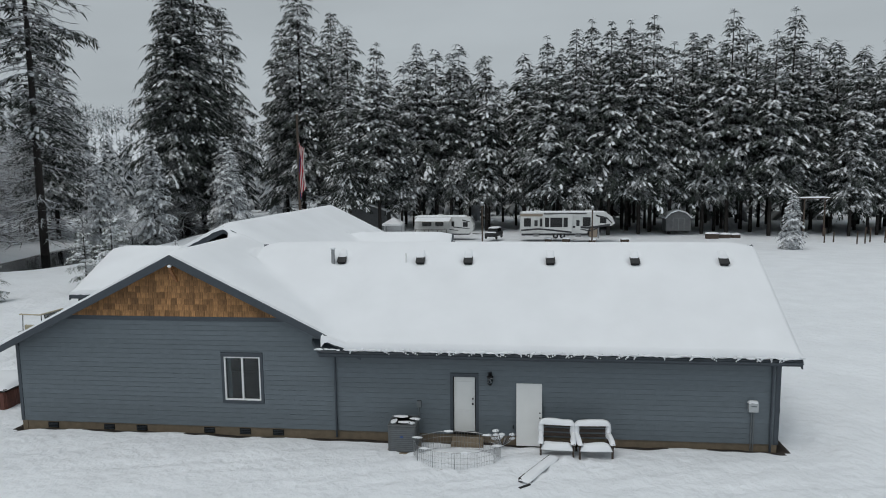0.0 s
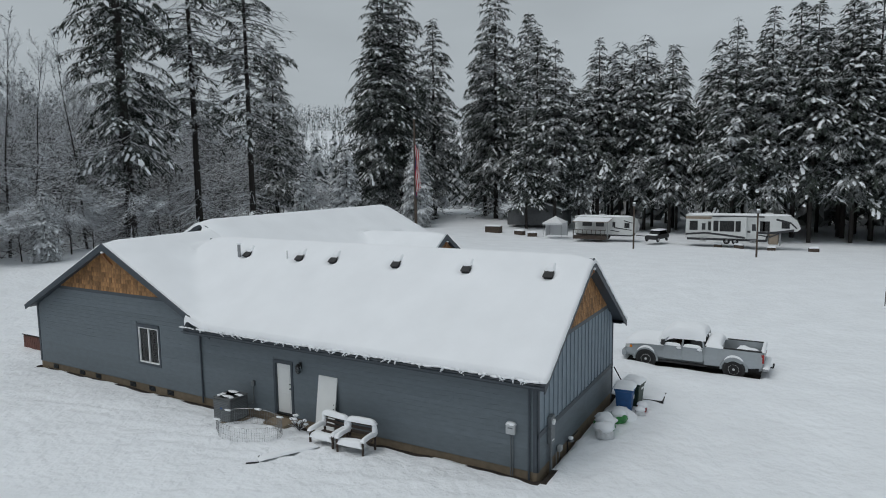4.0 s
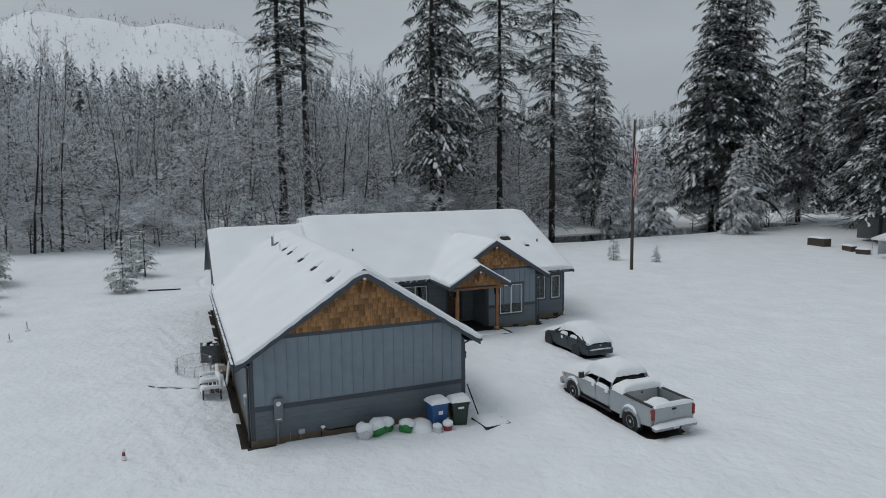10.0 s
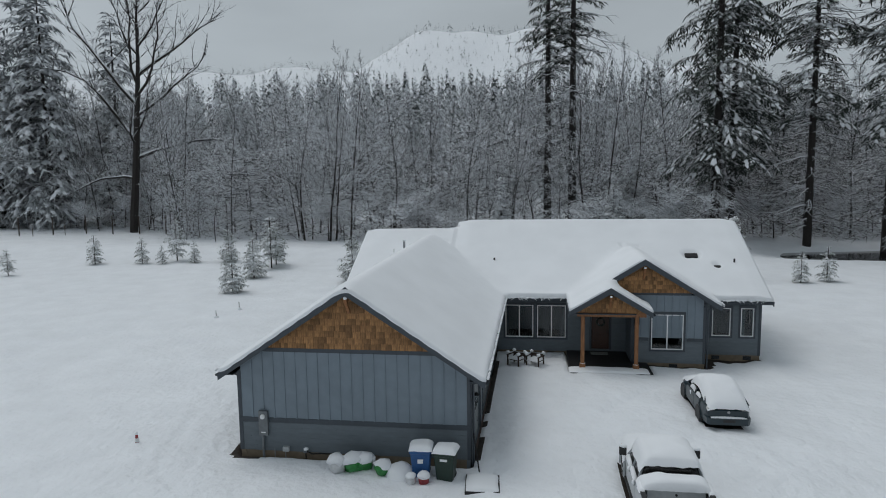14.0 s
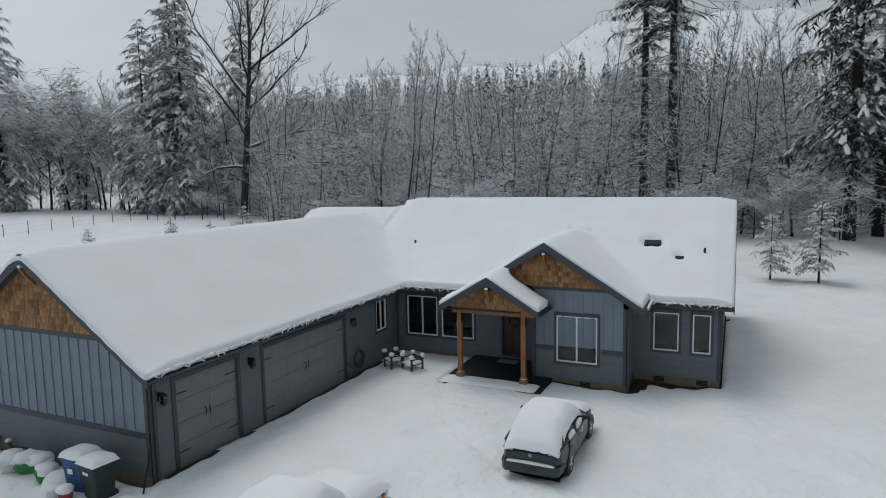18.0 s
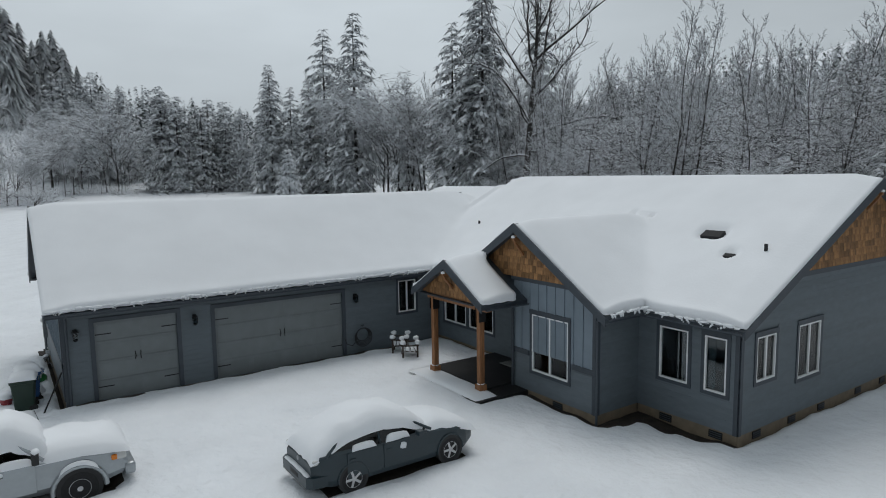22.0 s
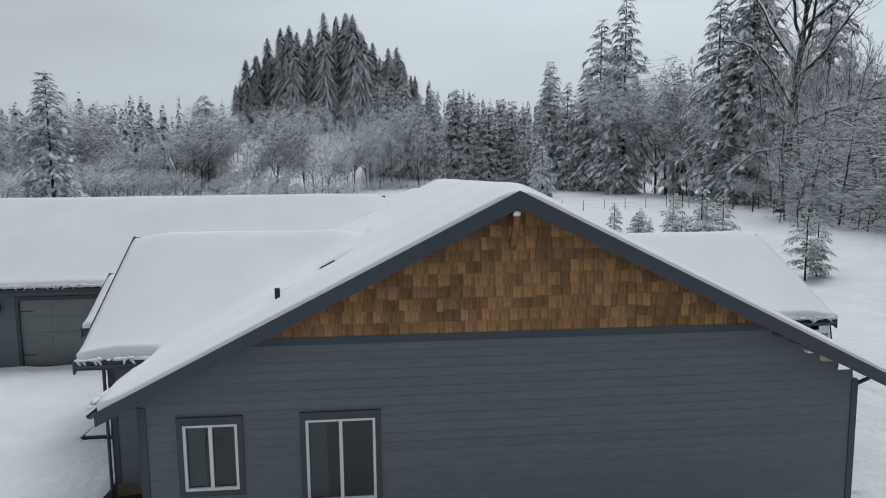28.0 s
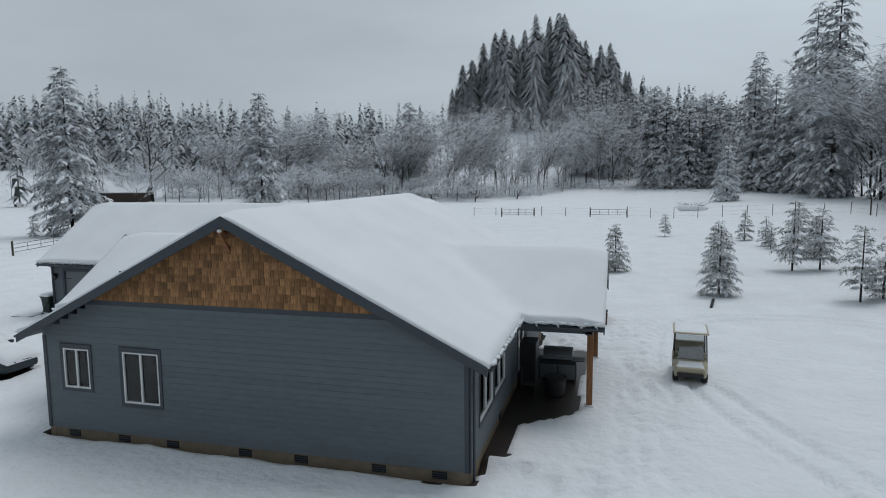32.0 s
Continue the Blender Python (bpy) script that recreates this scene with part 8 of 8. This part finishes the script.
part("awning_snow", prism([Vector((0.45, -1.2, 2.9)), Vector((5.55, -1.2, 2.9)), Vector((5.55, -3.15, 2.5)), Vector((0.45, -3.15, 2.5))], (0, 0, 0.09)), SNOW, tt)
part("awning", prism([Vector((0.4, -1.2, 2.85)), Vector((5.6, -1.2, 2.85)), Vector((5.6, -3.2, 2.45)), Vector((0.4, -3.2, 2.45))], (0, 0, 0.05)), RVTAN, tt, "tan awning")
for x in (0.5, 5.5):
    part("awning_leg", rod((x, -3.15, 0), (x, -3.15, 2.45), 0.03, 0.03, 6), STEEL, tt)
part("deck", box(0.4, 5.2, -3.0, -1.3, 0.0, 0.45), GREYWOOD, tt, "low wooden deck")
for k in range(8):
    part("rail_post", box(0.5 + k * 0.65, 0.56 + k * 0.65, -3.0, -2.94, 0.45, 1.3), GREYWOOD, tt)
part("rail", box(0.45, 5.2, -3.02, -2.92, 1.28, 1.34), GREYWOOD, tt)
for (xa, za), (xb, zb) in (((4.6, 1.3), (6.6, 1.05)), ((5.8, 1.6), (8.3, 1.3)), ((7.2, 2.6), (8.4, 2.3))):
    part("stripe", prism([Vector((xa, -1.165, za - 0.08)), Vector((xb, -1.165, zb - 0.05)), Vector((xb, -1.165, zb + 0.05)), Vector((xa, -1.165, za + 0.08))], (0, 0.012, 0)), RVDARK, tt)
for x in (4.0, 4.9):
    wheel(tt, x, -0.95, 0.36, 0.36, 0.22, -1, 6, 0.2)
part("roof_unit", box(3.4, 4.2, -0.35, 0.35, 3.1, 3.4, bevel=0.06), RVWHITE, tt)
part("roof_snow_sheet", pad(0, 7.8, -1.17, 1.17, 3.09, 0.14, 5, 20, 8, 6), SNOW, tt, smooth=True)
part("tow_bar", rod((8.6, 0, 0.5), (9.9, 0, 0.45), 0.05, 0.05, 6), BLACK, tt)

cv = thing("party_canopy", "white pop-up canopy with cloth walls by the trailer", "canopy", at=pose(-26.9, 75.0, -0.5))
for x in (-1.4, 1.4):
    for y in (-1.4, 1.4):
        part("leg", rod((x, y, 0), (x, y, 2.1), 0.03, 0.03, 6), STEEL, cv)
cb = bmesh.new()
bmesh.ops.create_cone(cb, cap_ends=False, segments=4, radius1=2.15, radius2=0.05, depth=0.95, matrix=Matrix.Translation((0, 0, 2.5)) @ Matrix.Rotation(math.pi / 4, 4, "Z"))
part("roof_cloth", cb, TARP, cv, "peaked white cloth roof")
part("valance", box(-1.5, 1.5, -1.52, -1.5, 1.8, 2.05), TARP, cv)
part("wall_cloth", box(-1.45, 1.45, 1.4, 1.42, 0, 2.0), TARP, cv)
part("wall_cloth", box(-1.47, -1.45, -0.3, 1.42, 0, 2.0), TARP, cv)

cx = thing("parked_car", "dark hatchback with snow on its roof by the trailers", "car", at=pose(-11.8, 73.2, -0.5, 0, 0, 75))
top = interp((-2.0, 0.75), (-1.4, 0.95), (1.7, 1.0), (2.0, 0.9))
bot = interp((-2.0, 0.35), (2.0, 0.35))
hal = interp((-2.0, 0.75), (-1.6, 0.88), (1.6, 0.88), (2.0, 0.8))
part("body", loft(arch_skin([-2.0, -1.8, -1.2, 0, 1.2, 1.8, 2.0], top, bot, hal)), PLASTIC, cx)
part("cabin_glass", loft([[Vector((x, -w, 0.95)), Vector((x, -w * 0.8, z)), Vector((x, w * 0.8, z)), Vector((x, w, 0.95))] for x, z, w in ((-1.0, 1.0, 0.8), (-0.4, 1.5, 0.8), (1.3, 1.5, 0.8), (1.9, 1.0, 0.75))]), CARGLASS, cx)
part("roof_snow_cap", pad(-0.6, 1.5, -0.7, 0.7, 1.48, 0.15, 3), SNOW, cx, smooth=True)
part("bonnet_snow", pad(-1.9, -0.9, -0.75, 0.75, 0.93, 0.1, 4), SNOW, cx, smooth=True)
for x in (-1.3, 1.3):
    for s in (-1, 1):
        wheel(cx, x, s * 0.78, 0.32, 0.32, 0.2, s, 5, 0.2)

shed = thing("garden_shed", "dark grey garden shed with a snowy barn roof", "shed", at=pose(17.0, 86.0, -0.5))
part("body", prism([Vector((x, -1.4, z)) for x, z in ((-1.9, 0), (1.9, 0), (1.9, 2.0), (1.1, 2.75), (0, 3.1), (-1.1, 2.75), (-1.9, 2.0))], (0, 2.8, 0)), SHEDGREY, shed)
for k in range(15):
    part("board_batten", box(-1.85 + k * 0.264, -1.82 + k * 0.264, -1.42, -1.4, 0, 2.1), SHEDGREY, shed)
d = part("door", box(-0.85, 0.85, -1.45, -1.41, 0.1, 2.0), SHEDGREY, shed)
for s in ((-0.9, -0.8), (-0.05, 0.05), (0.8, 0.9)):
    part("door_trim", box(s[0], s[1], -1.47, -1.45, 0.1, 2.05), GREYMETAL, d)
part("door_trim", box(-0.9, 0.9, -1.47, -1.45, 2.0, 2.1), GREYMETAL, d)
for s in (-1, 1):
    part("roof_snow_pad", prism([Vector((s * 2.05, -1.6, 1.95)), Vector((s * 1.15, -1.6, 2.85)), Vector((0, -1.6, 3.2)), Vector((0, -1.6, 3.36)), Vector((s * 1.2, -1.6, 3.0)), Vector((s * 2.15, -1.6, 2.08))], (0, 3.2, 0)), SNOW, shed)

for x, y, z in ((-13.1, 65.4, 5.5), (1.1, 63.6, 5.1)):
    pl = thing("lamp_pole", "dark wooden pole with a small snowy lamp", "pole", "poles in the field", at=pose(x, y, level(x, y)))
    part("pole", rod((0, 0, -0.3), (0, 0, z), 0.11, 0.09, 10), WOODPOST, pl)
    part("lamp_head", lathe([(0.1, z - 0.1), (0.2, z), (0.2, z + 0.15), (0.08, z + 0.3)], (0, 0, 0), "z", 12), STEEL, pl)
    part("lamp_snow", blob((0, 0, z + 0.3), (0.2, 0.2, 0.12), 3), SNOW, pl, smooth=True)
fp = thing("flagpole", "tall dark wooden flagpole with a limp striped flag", "flagpole", at=pose(-29.4, 39.6, -0.3))
part("pole", rod((0, 0, -0.3), (0, 0, 14.9), 0.17, 0.1, 12), WOODPOST, fp)
part("truck_cap", blob((0, 0, 14.95), (0.12, 0.12, 0.1), 2), SNOW, fp, smooth=True)
fl = part("flag", box(0.1, 0.12, -0.02, 0.02, 7.2, 12.4), FLAGWHITE, fp, "limp red and white striped flag")
for k in range(9):
    x = 0.12 + 0.055 * k
    pts = [Vector((x + 0.09 * math.sin(z * 1.3 + k * 0.5), -0.05 + 0.12 * math.sin(z * 1.7 + k), z)) for z in np.linspace(12.3 - 0.08 * k, 6.9 + 0.14 * k, 12)]
    part("flag_fold", tube(pts, 0.05, 5), (FLAGBLUE if k == 0 else FLAGRED if k % 2 else FLAGWHITE), fl)

# timber frame and stacked things by the plantation
fr = thing("gate_arch", "tall timber gate frame with a snowy top beam", "frame", at=pose(33.2, 75.0, -0.2, 0, 0, 0))
for x in (-1.5, 1.2):
    part("post", rod((x, 0, -0.2), (x, 0, 5.0), 0.12, 0.1, 8), WOODPOST, fr)
part("beam", box(-2.2, 1.9, -0.15, 0.15, 5.0, 5.2), WOODPOST, fr)
part("beam_snow", pad(-2.25, 1.95, -0.2, 0.2, 5.19, 0.18, 3, 14, 5), SNOW, fr, smooth=True)
r3 = random.Random(12)
for k in range(10):
    x, y = (33.5 + k * 1.6, 72 + r3.uniform(-1.5, 3.0))
    fp2 = thing("field_post", "short dark fence post capped with snow", "post", "posts by the plantation", at=pose(x, y, level(x, y)))
    part("post", rod((0, 0, -0.3), (0.03, 0, r3.uniform(1.3, 2.4)), 0.1, 0.09, 8), WOODPOST, fp2)
for x, y, s in ((20.5, 79, 1.0), (22.5, 79.5, 0.8), (24.2, 80, 0.7), (-4.0, 72.6, 0.5), (-1.5, 72.3, 0.6), (2.2, 72.3, 0.5), (-38.5, 78, 1.4), (-33.5, 77, 0.9), (-31, 76, 0.8), (6.8, 73.0, 0.6)):
    hp = thing("covered_stack", "low dark stack of goods under a snow cover", "stack", "stacks by the plantation", at=pose(x, y, level(x, y), 0, 0, r3.uniform(-20, 20)))
    part("wood_box", box(-s * 0.9, s * 0.9, -s * 0.5, s * 0.5, -0.1, s * 0.8, bevel=0.06 * s), WOODPOST, hp)
    part("stack_snow", pad(-s, s, -s * 0.6, s * 0.6, s * 0.76, 0.22, x, 10, 8), SNOW, hp, smooth=True)
bb = thing("barn", "weathered dark barn with a broad snowy roof", "barn", at=pose(-36, 92, -0.2, 0, 0, 4))

part("wall", prism([Vector((x, -3, z)) for x, z in ((-5, 0), (5, 0), (5, 2.8), (0, 4.4), (-5, 2.8))], (0, 6, 0)), SHEDGREY, bb)
for s in (-1, 1):
    part("roof_snow_pad", prism([Vector((s * 5.5, -3.4, 2.65)), Vector((0, -3.4, 4.45)), Vector((0, -3.4, 4.75)), Vector((s * 5.6, -3.4, 2.9))], (0, 6.8, 0)), SNOW, bb)

# ---- fences of the field ----


def fence(name, label, pts, gap, h, wires=3, r=0.05, mat=None):
    f = thing(name, label, "fence")
    mat = mat or WOODPOST
    rr = random.Random(len(pts) * 7 + int(abs(pts[0][0])))
    prev = None
    for (ax, ay), (bx, by) in zip(pts, pts[1:]):
        n = max(1, int(math.hypot(bx - ax, by - ay) / gap))
        for k in range(n + 1):
            t = k / n
            x, y = ax + (bx - ax) * t, ay + (by - ay) * t
            z = level(x, y)
            hh = h * rr.uniform(0.9, 1.1)
            po = part("post", rod((x, y, z - 0.2), (x, y, z + hh), r, r * 0.9, 6), mat, f)
            part("post_cap", blob((x, y, z + hh), (r * 1.3, r * 1.3, 0.05), k, 0.2, 1), SNOW, po)
            if prev:
                for w in range(wires):
                    zz = 0.35 + (h - 0.5) * w / max(1, wires - 1)
                    part("wire", rod((prev[0], prev[1], prev[2] + zz), (x, y, z + zz), 0.008, 0.008, 3), STEEL, f)
            prev = (x, y, z)
    return f


fence("wire_fence", "line of thin posts and wire across the snowy field", [(-8, -70), (-27.4, -66.8)], 3.6, 1.4)
fence("wire_fence", "line of thin posts and wire across the snowy field", [(-33, -66.8), (-64, -67.5), (-68, -60)], 3.4, 1.7)
fence("wire_fence", "tall pale posts along the wood edge", [(-66, -66), (-70, -58), (-72, -46)], 3.2, 3.0, 2, 0.1, GREYWOOD)
fence("wire_fence", "thin posts beside the drive", [(27, -13.3), (25, 4), (34, 20)], 4.0, 1.5)


def gate(x0, y0, x1, y1, label):
    L = math.hypot(x1 - x0, y1 - y0)
    g = thing("field_gate", label, "gate", at=Matrix.Translation((x0, y0, level(x0, y0))) @ Matrix.Rotation(math.atan2(y1 - y0, x1 - x0), 4, "Z"))
    for x in (0, L):
        part("gate_post", rod((x, 0, -0.2), (x, 0, 1.5), 0.09, 0.08, 8), WOODPOST, g)
    for z in (0.35, 0.75, 1.15):
        part("rail", rod((0.1, 0, z), (L - 0.1, 0, z), 0.025, 0.025, 6), BLACK, g)
    for k in range(5):
        x = 0.1 + (L - 0.2) * k / 4
        part("upright", rod((x, 0, 0.35), (x, 0, 1.15), 0.022, 0.022, 6), BLACK, g)


gate(-27.4, -66.8, -33, -66.8, "dark tubular field gate in the wire fence")
gate(-13.4, -66.2, -18.6, -66.8, "pale tubular field gate in the wire fence")
gate(26.9, -13.3, 29.5, -22.4, "dark tubular field gate beside the drive")
bp = thing("brush_pile", "heap of cut branches under snow", "brush pile", at=pose(-44, -82, level(-44, -82)))
sb = bmesh.new()
for k in range(60):
    a, l = r3.uniform(0, 6.28), r3.uniform(1.2, 3.2)
    rod((r3.uniform(-1, 1), r3.uniform(-1, 1), 0), (l * math.cos(a), l * math.sin(a) * 0.6, r3.uniform(0.2, 1.6)), 0.05, 0.02, 4, sb)
part("branches", sb, TWIG, bp)
part("pile_snow", blob((0, 0, 0.3), (2.4, 1.5, 0.7), 4, 0.4), SNOW, bp, smooth=True)
for x, y, rz, lab in ((100, -112, 20, "low distant barn with a snowy roof"), (87, -217, -10, "small distant house with a snowy roof")):
    fh = thing("far_barn", lab, "barn", at=pose(x, y, float(land(x, y)), 0, 0, rz))
    part("wall", prism([Vector((a, -3.5, z)) for a, z in ((-7, 0), (7, 0), (7, 2.8), (-7, 2.8))], (0, 7, 0)), GREYWOOD, fh)
    part("gable", prism([Vector((-6.9, -3.5, 2.8)), Vector((-6.9, 3.5, 2.8)), Vector((-6.9, 0, 4.9))], (13.8, 0, 0)), GREYWOOD, fh)
    for s in (-1, 1):
        part("roof_snow_pad", prism([Vector((-7.4, s * 4.0, 2.6)), Vector((-7.4, 0, 4.95)), Vector((-7.4, 0, 5.2)), Vector((-7.4, s * 4.1, 2.85))], (14.8, 0, 0)), SNOW, fh)
